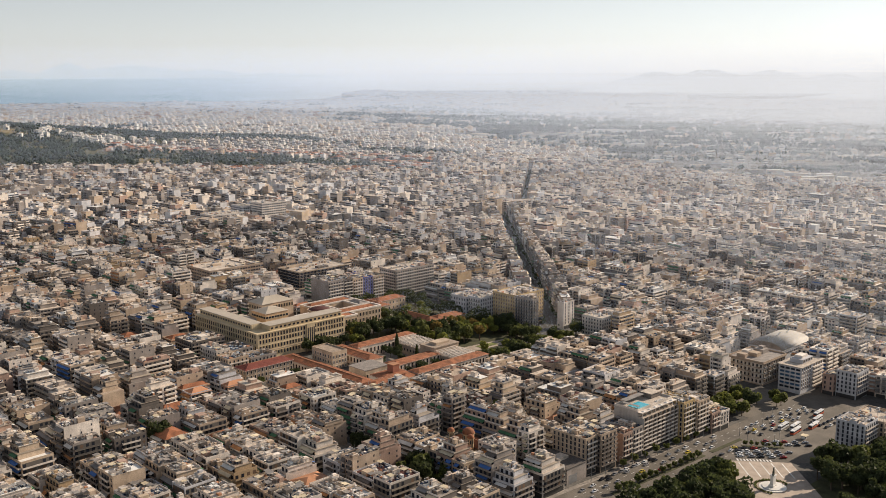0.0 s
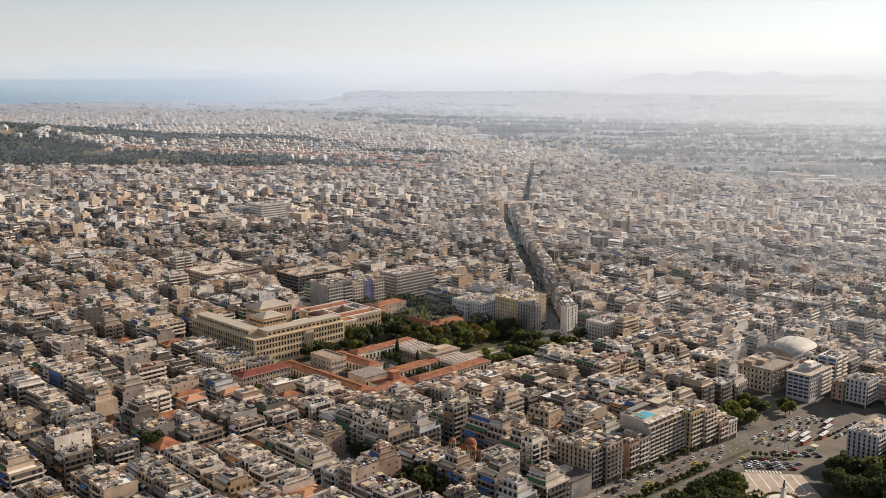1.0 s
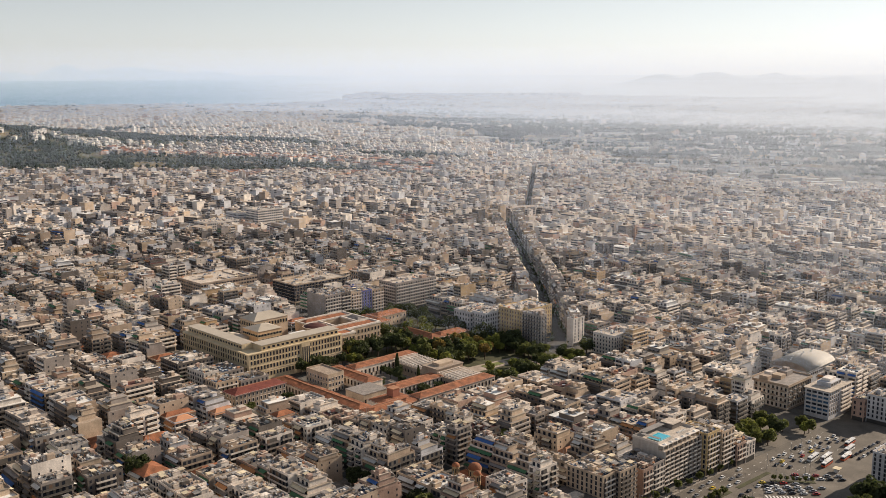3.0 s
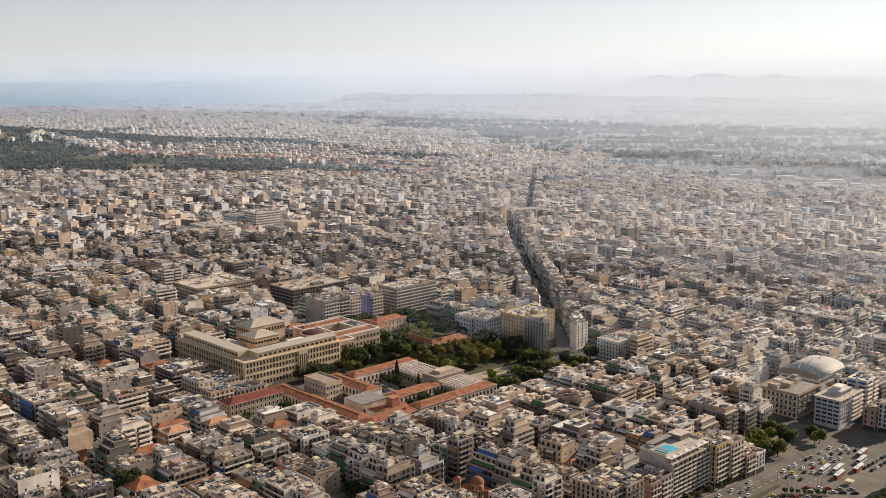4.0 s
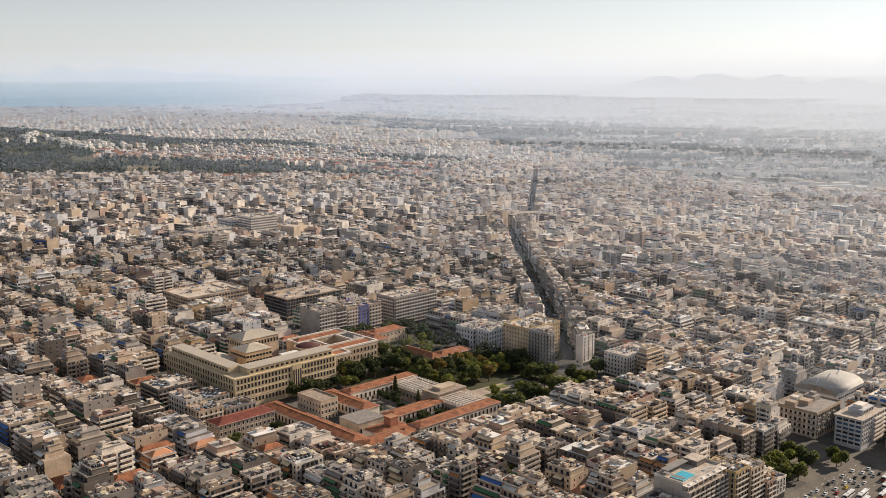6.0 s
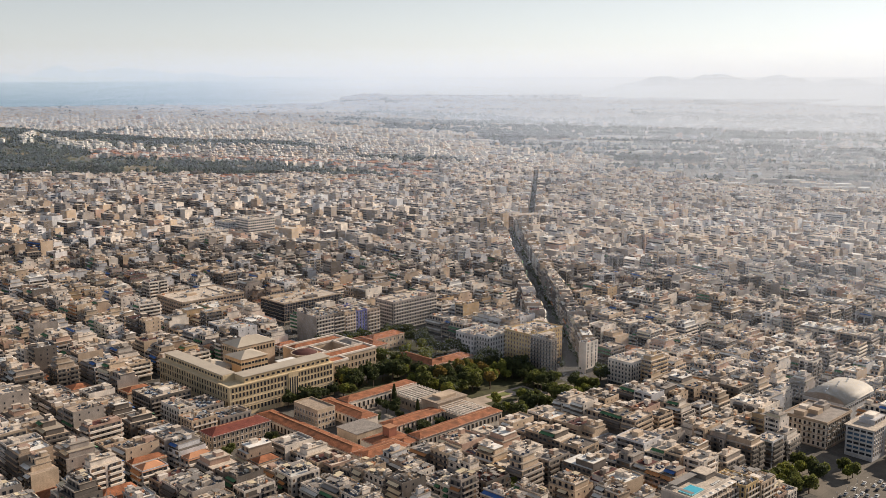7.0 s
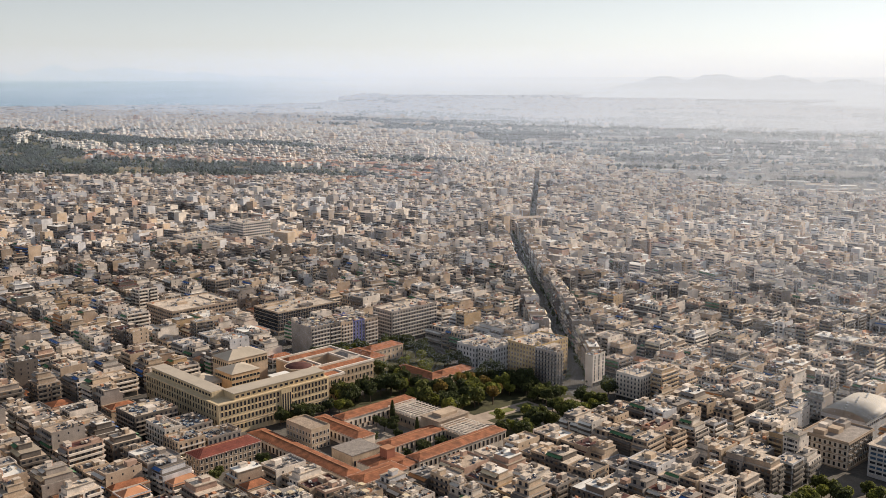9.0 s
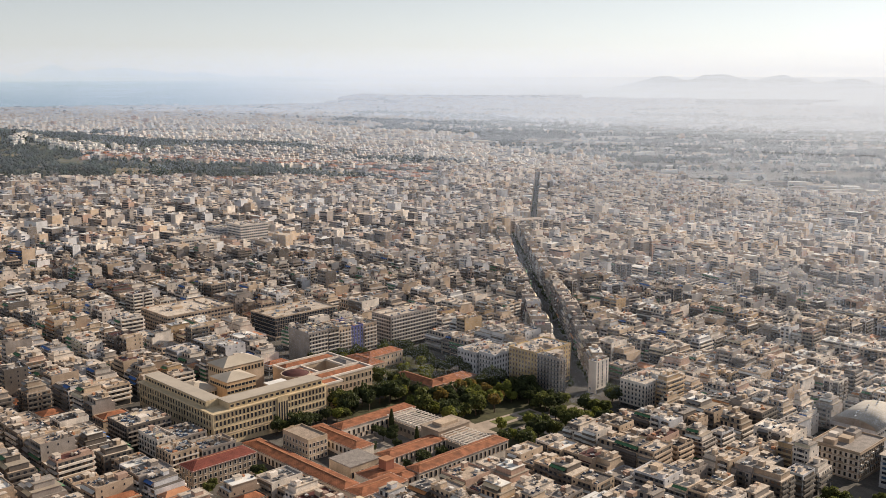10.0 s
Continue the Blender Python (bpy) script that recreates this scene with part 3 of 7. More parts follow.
def apartment(rng, w, d, n, wall, faces, lod, side_windows=0.0):
    """The parts of one apartment house, in its own axes: front towards -y. faces: those with balconies."""
    hw, hd = w / 2, d / 2
    set_back = rng.choice([0, 1, 2, 2, 3, 3]) if n >= 6 and lod == 2 else (rng.choice([0, 0, 1, 1, 2] if lod else [0, 0, 0, 1]) if n >= 5 else 0)
    nb = n - set_back
    zb = SHOP + FLOOR * (nb - 1)
    roof = rng.choice(["roof_pale", "roof_pale", "roof_grey", "roof_grey", "roof_buff"] if rng.random() < 0.72 else ["white_paint", "roof_bitumen", "roof_bitumen", "white_paint", "tile_dark"])
    parts = OrderedDict()
    walls = [box(-hw, hw, -hd, hd, -5, zb, wall)]
    terrace = [box(-hw + 0.25, hw - 0.25, -hd + 0.25, hd - 0.25, zb, zb + 0.06, roof, kind=0 if lod == 2 else 6)]
    if lod == 2:
        parts["parapet"] = ring_mesh("parapet", -hw, hw, -hd, hd, zb, zb + 0.95, 0.22, wall)
    elif lod == 1 and not set_back:
        for a in (box(-hw, hw, -hd, -hd + 0.22, zb, zb + 0.95, wall), box(-hw, hw, hd - 0.22, hd, zb, zb + 0.95, wall), box(-hw, -hw + 0.22, -hd + 0.22, hd - 0.22, zb, zb + 0.95, wall), box(hw - 0.22, hw, -hd + 0.22, hd - 0.22, zb, zb + 0.95, wall)):
            walls.append(a)
    parts["wall"] = walls
    parts["roof"] = terrace
    top, fy0, fy1, fx0, fx1 = zb, -hd, hd, -hw, hw
    storeys, awnings, rails, glass = [], [], [], []
    for k in range(set_back):
        ups = []
        storeys.append(ups)
        fy0 += rng.uniform(1.7, 2.7) if fy1 - fy0 > 9 else 0.8
        fy1 -= rng.uniform(1.2, 2.2) if fy1 - fy0 > 9 else 0.6
        slip = rng.choice([0, 0, 0.1, 0.3]) * (fx1 - fx0)
        if rng.random() < 0.5:
            fx0 += slip
        else:
            fx1 -= slip
        if "west" in faces:
            fx0 += 1.7
        if "east" in faces:
            fx1 -= 1.7
        ups.append(box(fx0, fx1, fy0, fy1, top, top + FLOOR, wall))
        ups.append(box(fx0 - 0.35, fx1 + 0.35, fy0 - 0.5, fy1 + 0.4, top + FLOOR, top + FLOOR + 0.16, "slab_concrete", kind=0))
        m = max(2, int((fx1 - fx0) / 3.2))
        for q in range(m):
            a = fx0 + (q + 0.5) * (fx1 - fx0) / m
            if lod == 2:
                glass.append(box(a - 0.9, a + 0.9, fy0 - 0.05, fy0, top + 0.1, top + 2.3, "window_glass"))
                glass.append(box(a - 0.9, a + 0.9, fy1, fy1 + 0.05, top + 0.1, top + 2.3, "window_glass"))
            elif lod == 1:
                glass.append(box(a - 0.9, a + 0.9, fy0 - 0.05, fy0, top + 0.1, top + 2.3, "window_glass", kind=2))
        if lod >= 1 and rng.random() < 0.5:
            awnings.append([box(fx0 + 0.3, fx1 - 0.3, fy0 - 2.3, fy0, top + 2.55, top + 2.63, rng.choice(AWNINGS), 0.9, kind=0)])
        if lod >= 1 and rng.random() < 0.45:
            awnings.append([box(fx0 + 0.3, fx1 - 0.3, fy1, fy1 + 1.9, top + 2.55, top + 2.63, rng.choice(AWNINGS), -0.8, kind=0)])
        top += FLOOR
        if lod == 2:
            for q in (box(fx0, fx1, fy0 - 0.3, fy0 - 0.2, top + 0.16, top + 1.0, "plaster_white"), box(fx0, fx1, fy1 + 0.2, fy1 + 0.3, top + 0.16, top + 1.0, wall)):
                rails.append([q])
    if storeys:
        storeys[-1].append(box(fx0 + 0.1, fx1 - 0.1, fy0 + 0.1, fy1 - 0.1, top + 0.16, top + 0.2, roof, kind=6))
        parts["setback_storey"], parts["awning"], parts["terrace_wall"] = storeys, awnings, rails
        top += 0.17
    if n <= 3 and rng.random() < 0.6:
        parts["roof"] = [box(-hw - 0.4, hw + 0.4, -hd - 0.4, hd + 0.4, zb, zb + 2.6, rng.choice(["tile_red", "tile_red", "tile_ridge"]), tx=min(hw, hd), ty=min(hw, hd), kind=0)]
        parts.pop("parapet", None)
        room, small = [], []
    else:
        room, small = roof_things(rng, fx0, fx1, fy0, fy1, top + 0.03, lod, rng.choice([wall, "plaster_white", wall]))
    if room:
        parts["stair_tower"] = room
    if small:
        parts["roof_equipment"] = small
    style = rng.random()
    # the darkest rails stand for the shade seen through open railings
    rail = rng.choice(["plaster_white", "plaster_white", wall, "shade_dark", "shade_dark", "plaster_dark", "plaster_dark", "slab_concrete", "plaster_grey"])
    balconies = []
    recess = rng.random() < 0.93
    shaded = rng.choice([0.3, 0.7, 0.95, 0.95])
    shade = rng.choice(AWNINGS)
    band = rng.choice([(-1, 1), (-1, 1), (-1, -0.1), (0.1, 1), (-0.55, 0.55), (0, 0)])
    for face in faces:
        half = hw if face in ("front", "rear") else hd
        m = max(2, int(2 * half / 2.9))
        for fl in range(nb):
            z = 0 if fl == 0 else SHOP + FLOOR * (fl - 1)
            if fl == 0:
                if lod:
                    glass.append(put(face, hw, hd, -half + 0.6, half - 0.6, 0.0, 0.05, 0.0, 3.0, "shop_dark", kind=1 if lod == 2 else 2))
                continue
            if style < 0.7:
                spans = [(-half + 0.2, half - 0.2)]
            elif style < 0.9:
                spans = [(-half + 0.2, -half * 0.15), (half * 0.15, half - 0.2)]
            else:
                spans = [(-half * 0.55, half * 0.55)]
            if lod == 0:
                if band[0] == band[1] or rng.random() < 0.2:
                    continue
                glass.append(put(face, hw, hd, band[0] * (half - 0.4), band[1] * (half - 0.4), 0.0, 0.06, z + 0.9, z + 2.5, "window_glass", kind=2))
                continue
            for a0, a1 in spans:
                # a dark panel paints the shade behind the balcony; the wall is flat
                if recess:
                    glass.append(put(face, hw, hd, a0 + 0.5, a1 - 0.5, 0.0, 0.04, z + 0.02, z + 2.75, "shade_dark", kind=1 if lod == 2 else 2))
                if lod == 1:
                    balconies.append([put(face, hw, hd, a0, a1, 0.0, 1.25, z - 0.1, z + 0.95, rail)])
                    if face == "front" and rng.random() < shaded * 0.6:
                        balconies[-1].append(put(face, hw, hd, a0, a1, 0.0, 1.8, z + 2.5, z + 2.56, shade, drop=0.9))
                else:
                    b = [put(face, hw, hd, a0, a1, 0.0, 1.35, z - 0.14, z, "slab_concrete"), put(face, hw, hd, a0, a1, 1.28, 1.35, z, z + 0.95, rail)]
                    b += [put(face, hw, hd, a0, a0 + 0.07, 0.0, 1.28, z, z + 0.95, rail), put(face, hw, hd, a1 - 0.07, a1, 0.0, 1.28, z, z + 0.95, rail)]
                    if face in ("front", "rear") and rng.random() < shaded:
                        c0 = rng.uniform(a0, a0 + (a1 - a0) * 0.35)
                        c1 = min(a1, c0 + rng.uniform(0.5, 1.0) * (a1 - a0))
                        long = rng.uniform(1.5, 2.2)
                        b.append(put(face, hw, hd, c0, c1, 0.0, long, z + 2.5, z + 2.56, shade if rng.random() < 0.7 else rng.choice(AWNINGS), drop=rng.uniform(0.7, 1.4)))
                    balconies.append(b)
            for q in range(m):
                a = -half + (q + 0.5) * 2 * half / m
                door = any(a0 < a < a1 for a0, a1 in spans)
                if rng.random() < 0.1:
                    continue
                ww = 0.85 if door else 0.55
                mat = "shutter_brown" if rng.random() < 0.18 else "window_glass"
                glass.append(put(face, hw, hd, a - ww, a + ww, 0.0, 0.06, z + (0.05 if door else 0.9), z + 2.3, mat, kind=1 if lod == 2 else 2))
    if lod and side_windows:
        for face in ("west", "east"):
            side = rng.uniform(-1.0, 1.0)
            if face not in faces and rng.random() < 0.7:
                for fl in range(1, nb):
                    for a in (-hd * 0.6 + side, side, hd * 0.6 + side):
                        if rng.random() > side_windows or abs(a) > hd - 0.6:
                            continue
                        z = SHOP + FLOOR * (fl - 1)
                        glass.append(put(face, hw, hd, a - 0.4, a + 0.4, 0.0, 0.05, z + 1.0, z + 2.2, "window_glass", kind=1 if lod == 2 else 2))
    if glass:
        parts["glazing"] = glass
    parts["balcony"] = balconies
    return parts


MANY = ("balcony", "setback_storey", "awning", "terrace_wall")
NUMBER = {2: "two", 3: "three", 4: "four", 5: "five", 6: "six", 7: "seven", 8: "eight", 9: "nine", 10: "ten"}


def flat_rows(parts):
    rows = []
    for name, r in parts.items():
        rows += [q for b in r for q in b] if name in MANY else r
    return rows


def apartment_thing(parts, x, y, angle, label):
    e = thing("apartment_building", x, y, base_of(x, y), angle, label, "apartment building", "apartment houses of the near blocks")
    for name, r in parts.items():
        if name in MANY:
            for b in r:
                piece(name, b, e)
        elif name == "glazing":
            piece("glazing", r, e, "dark window panes, shop fronts and painted shade panels", kind="stuff")
        elif name == "roof_equipment":
            piece("roof_equipment", r, e, "solar water heaters and roof clutter", kind="stuff")
        elif name == "parapet":
            o = new("parapet", r)
            o.parent = e
        else:
            piece(name, r, e)
    return e


def base_of(x, y):
    return gz(x, y) - 0.1


# Places kept free of ordinary houses, in the street grid: u0, u1, v0, v1
FREE = [
    (352, 404, 566, 592), (409, 534, 488, 606), (398, 552, 608, 712), (530, 652, 488, 730), (458, 522, 302, 350), (664, 712, 312, 342), (664, 716, 347, 384),
    (700, 780, 356, 396), (584, 634, 225, 256), (684, 718, 278, 319), (592, 664, 306, 350), (480, 700, 180, 318), (280, 480, 150, 317), (384, 406, 372, 400),
    (644, 702, 546, 606), (630, 672, 606, 644), (624, 690, 716, 760), (548, 622, 716, 760), (490, 570, 840, 915), (560, 646, 782, 836),
    (670, 716, 498, 522), (672, 700, 530, 560), (406, 460, 306, 352), (520, 600, 300, 346), (384, 452, 342, 352),
    (356, 405, 590, 668), (352, 404, 550, 592), (530, 600, 1246, 1298), (564, 592, 1390, 1410), (810, 864, 1460, 1492), (1130, 1154, 634, 662), (1022, 1062, 688, 714), (774, 818, 1158, 1224), (688, 742, 1148, 1182), (340, 362, 358, 394), (346, 358, 424, 440),
]


def kept_free(u, v, mu, mv):
    return any(u + mu > a and u - mu < b and v + mv > c and v - mv < d for a, b, c, d in FREE)


def avenue(y):
    """The straight avenue's middle line."""
    return 101.0 if y < 1640 else 136 + (y - 1640) * 0.107


def in_view(x, y, margin=40):
    return y > 400 and abs(x) < 0.475 * y + margin


rng = random.Random(11)
FAR_PICK = ["plaster_cream"] * 5 + ["plaster_white"] * 8 + ["plaster_grey"] * 6 + ["plaster_rose"] * 3 + ["plaster_cool"] * 6 + ["plaster_sand"] * 1 + ["plaster_dark"] * 4
WALL_PICK = ["plaster_cream"] * 6 + ["plaster_white"] * 8 + ["plaster_grey"] * 5 + ["plaster_beige"] * 4 + ["plaster_rose"] * 3 + ["plaster_ochre"] * 1 + ["plaster_dark"] * 4 + ["plaster_cool"] * 4 + ["plaster_sand"] * 3
COOL_PICK = ["plaster_cool"] * 9 + ["plaster_grey"] * 5 + ["plaster_dark"] * 5 + ["plaster_white"] * 3
DIM_PICK = ["plaster_grey"] * 7 + ["plaster_beige"] * 4 + ["plaster_dark"] * 9 + ["plaster_cool"] * 2 + ["plaster_rose"] * 2
BRIGHT_PICK = ["plaster_white"] * 8 + ["plaster_cream"] * 8 + ["plaster_ochre"] * 2 + ["plaster_cool"] * 2 + ["plaster_rose", "plaster_beige", "plaster_sand"]
U_STREETS = [-60, -8, 44, 96, 148, 200, 252, 303, 356, 408, 455, 506, 558, 610, 657, 712, 766, 820, 874, 928, 982, 1036, 1090, 1144, 1198]
V_STREETS = [140, 222, 317, 352, 415, 486, 545, 607, 712, 776, 838, 918, 996, 1075, 1155, 1235, 1315, 1395]
lots = []
for i in range(len(U_STREETS) - 1):
    for j in range(len(V_STREETS) - 1):
        u0, u1, v0, v1 = U_STREETS[i] + 5.2, U_STREETS[i + 1] - 5.2, V_STREETS[j] + 3.6, V_STREETS[j + 1] - 3.6
        for side in (-1, 1):
            v, level = v0, rng.choice([5, 6, 6, 7, 7])
            while v < v1 - 7:
                w = rng.choice([rng.uniform(7.5, 11), rng.uniform(9, 15), rng.uniform(12, 18)])
                if v1 - v - w < 7:
                    w = v1 - v
                depth = (u1 - u0) / 2 - rng.uniform(0.5, 7.0)
                cu = u0 + depth / 2 if side < 0 else u1 - depth / 2
                cv = v + w / 2
                lots.append((cu, cv, w, depth, side, v <= v0 + 0.1, v + w >= v1 - 0.1, level))
                v += w
mid_heap = Heap()
count = 0
CITY_EDGE = 1120
lots.sort(key=lambda q: xy(q[0], q[1])[1] + 0.25 * abs(xy(q[0], q[1])[0]))
for cu, cv, w, depth, side, at_start, at_end, level in lots:
    x, y = xy(cu, cv)
    if not in_view(x, y) or y > CITY_EDGE or kept_free(cu, cv, depth / 2 - 1.5, w / 2 - 1.5):
        continue
    if y > 790 and abs(x - avenue(y)) < 25 + (abs(GC) * w + abs(GS) * depth) / 2 - 5:
        continue
    n = level + rng.choice([-2, -1, 0, 0, 0, 0, 0, 1])
    if rng.random() < 0.06:
        n = rng.choice([2, 3])
    if 300 < cu < 412 and 480 < cv < 612:
        n = rng.choice([3, 3, 4, 4, 5])
    elif 405 < cu < 560 and 425 < cv < 490:
        n = rng.choice([4, 5, 5, 6])
    elif cu < 292 and cv < 480:
        n = rng.choice([3, 4, 4, 5, 5])
    elif rng.random() < 0.08:
        n = max(3, n - 2)
    # sunlight on the near left corner's fronts is put in as brighter wall picks
    wall = rng.choice(WALL_PICK + BRIGHT_PICK if cu > 400 else BRIGHT_PICK if cu < 292 and cv < 480 else (WALL_PICK + BRIGHT_PICK[:3] if cu > 310 or y < 560 else WALL_PICK + DIM_PICK))
    faces = ["front", "rear"]
    # the end towards the broad avenue shows a full facade too
    if at_start:
        faces.append("east" if side < 0 else "west")
    if at_end:
        faces.append("west" if side < 0 else "east")
    angle = (GRID - math.pi / 2 if side < 0 else GRID + math.pi / 2) + radians(rng.uniform(-3, 3))
    lod = 2 if count < 170 else 1
    parts = apartment(rng, w - 0.05, depth, n, wall, faces, lod, 0.7)
    if lod == 2:
        extra = "with balconies and awnings" if len(parts["balcony"]) > 8 else "with few balconies"
        apartment_thing(parts, x, y, angle, f"{NUMBER[n]}-storey {WALL_NAMES[wall]} plaster apartment house {extra}")
    else:
        mid_heap.add(flat_rows(parts), x, y, base_of(x, y), angle)
    count += 1
# the rows that line the avenue
for side in (-1, 1):
    y = 880.0 if side < 0 else 868.0
    while y < 2560:
        w = rng.uniform(12, 22)
        depth = rng.uniform(11, 17)
        yc = y + w / 2
        x = avenue(yc) + side * (((11.2 if side < 0 else 9.2) if yc < 1640 else 6.5) + depth / 2)
        y += w + (8 if rng.random() < 0.16 else 0.1)
        if 1640 < yc < 1750 or kept_free(*uv(x, yc), 4, 4):
            continue
        parts = apartment(rng, w, depth, rng.choice([5, 6, 6, 7, 7]) if side < 0 else rng.choice([6, 6, 7, 7, 8]), rng.choice(WALL_PICK), ["front", "rear"], 1 if yc < 1600 else 0)
        mid_heap.add(flat_rows(parts), x, yc, base_of(x, yc), math.pi / 2 if side < 0 else -math.pi / 2)
mid_heap.build("city_blocks", "dense beige and white apartment blocks behind the museum", "apartment buildings")

# ---- the city further off ----
WOODS = [(-1300, 2800, 430, 520), (-1000, 2980, 300, 200), (-720, 3070, 380, 110), (-450, 3030, 230, 70), (-990, 2220, 360, 190), (-1150, 2480, 330, 200), (-640, 2310, 330, 140), (-340, 2420, 240, 75), (-160, 2560, 200, 45), (-250, 3900, 300, 60), (-430, 2330, 290, 62), (-170, 2335, 180, 34)]


def wooded(x, y):
    return any(((x - a) / c) ** 2 + ((y - b) / d) ** 2 < 1 for a, b, c, d in WOODS)


def patch(x, y, sx, sy, seed):
    """Soft uneven patches over the land, from -1 to 1, sx by sy metres each."""
    table = np.random.RandomState(seed).uniform(-1, 1, (97, 97))
    a, b = np.asarray(x, float) / sx + 500.0, np.asarray(y, float) / sy + 500.0
    i, j = np.floor(a).astype(int), np.floor(b).astype(int)
    p, q = a - i, b - j
    p, q = p * p * (3 - 2 * p), q * q * (3 - 2 * q)
    g = lambda m, n: table[m % 97, n % 97]
    return (g(i, j) * (1 - p) + g(i + 1, j) * p) * (1 - q) + (g(i, j + 1) * (1 - p) + g(i + 1, j + 1) * p) * q


def open_plain(x, y):
    """Where sheds and tree rows take the place of houses: the plain beyond the city, on the sunny side."""
    b = x / np.maximum(y, 1.0)
    return (b > 0.10 + 0.07 * patch(x, y, 500, 400, 3) - np.clip((y - 3300) / 9000, 0, 0.16)) & (y > 3000 - 3600 * np.clip(b - 0.12, 0, 0.3) + 160 * patch(x, y, 300, 300, 4)) & (y < 7600 + 900 * patch(x, y, 900, 900, 5))


seeds = [(sx, rng.uniform(1000, 3300), rng.uniform(36, 66) if sx < -120 else rng.uniform(26, 66)) for sx in [rng.uniform(-1500, 1500) for _ in range(46)]]
seeds_x, seeds_y = np.array([s[0] for s in seeds]), np.array([s[1] for s in seeds])
near_heap, low_heap = Heap(), Heap()
done = 0
for k, (sx, sy, deg) in enumerate(seeds):
    a = radians(deg)
    c, s = math.cos(a), math.sin(a)
    reach = 700
    pu = -reach
    while pu < reach:
        bw = rng.uniform(32, 46)
        pv = -reach
        while pv < reach:
            bl = rng.uniform(40, 80)
            for side in (-1, 1):
                q = pv + 4
                while q < pv + bl - 12:
                    w = rng.uniform(18, 32) if rng.random() < 0.13 else rng.uniform(8.5, 16)
                    depth = bw / 2 - 4 - rng.uniform(0.5, 5)
                    lu = pu + 4.5 + depth / 2 if side < 0 else pu + bw - 4.5 - depth / 2
                    lv = q + w / 2
                    q += w
                    x, y = sx + c * lu - s * lv, sy + s * lu + c * lv
                    if y <= CITY_EDGE or y > 2700 or not in_view(x, y, 60):
                        continue
                    if int(np.argmin((seeds_x - x) ** 2 + (seeds_y - y) ** 2)) != k or wooded(x, y):
                        continue
                    if kept_free(*uv(x, y), 5, 5) or (y > 2200 and bool(open_plain(x, y))):
                        continue
                    if abs(x - avenue(y)) < (24 if y < 1640 else 12) + w * 0.4 and y < 2600:
                        continue
                    lod = 1 if y < 1290 else 0
                    n = rng.choice([4, 5, 6, 6, 7, 7, 8]) if rng.random() > 0.12 else rng.choice([2, 3, 9])
                    if y > 2050 and x < 0:
                        n = rng.choice([3, 3, 4, 4, 5]) if y < 2250 else rng.choice([2, 2, 3, 3, 4])
                    wall = rng.choice(FAR_PICK + BRIGHT_PICK[:10] if x > 60 else FAR_PICK + COOL_PICK + ["plaster_dark", "plaster_dark", "plaster_grey", "plaster_beige"] * (4 if y < 2000 else 1))
                    angle = a - math.pi / 2 if side < 0 else a + math.pi / 2
                    faces = ["front", "rear"] + (["east", "west"] if rng.random() < 0.35 else [])
                    parts = apartment(rng, w, depth, n, wall, faces, lod)
                    (near_heap if lod else low_heap).add(flat_rows(parts), x, y, base_of(x, y), angle)
                    done += 1
            pv += bl + 4
        pu += bw + 3
near_heap.build("city_blocks", "crowded pale apartment blocks on either side of the avenue", "apartment buildings")
low_heap.build("city_blocks", "hazy pale apartment blocks towards the wooded hill", "apartment buildings")

def in_woods(x, y):
    inside = np.zeros(np.shape(x), bool)
    for a, b, c, d in WOODS:
        inside |= ((x - a) / c) ** 2 + ((y - b) / d) ** 2 < 1
    return inside


FAR_MATS = ["plaster_white", "plaster_cream", "plaster_cool", "plaster_sand", "plaster_rose", "plaster_grey", "white_paint", "roof_pale", "roof_buff", "roof_grey", "tile_ridge", "window_glass"]


def far_solids(cx, cy, w, d, z0, z1, angle, wall, roof):
    """Many upright boxes with roofs of their own: corners, faces and materials."""
    n = len(cx)
    c, s = np.cos(angle), np.sin(angle)
    sx, sy = np.array([-1, 1, 1, -1]) / 2, np.array([-1, -1, 1, 1]) / 2
    lx, ly = w[:, None] * sx, d[:, None] * sy
    px, py = cx[:, None] + c[:, None] * lx - s[:, None] * ly, cy[:, None] + s[:, None] * lx + c[:, None] * ly
    v = np.concatenate([np.stack([px, py, np.repeat(z[:, None], 4, 1)], -1) for z in (z0, z1)], 1)
    f = (np.arange(n)[:, None, None] * 8 + FACE[[1, 2, 3, 4, 5]][None]).reshape(-1, 4)
    m = np.stack([roof, wall, wall, wall, wall], 1).ravel()
    return v.reshape(-1, 3), f, m


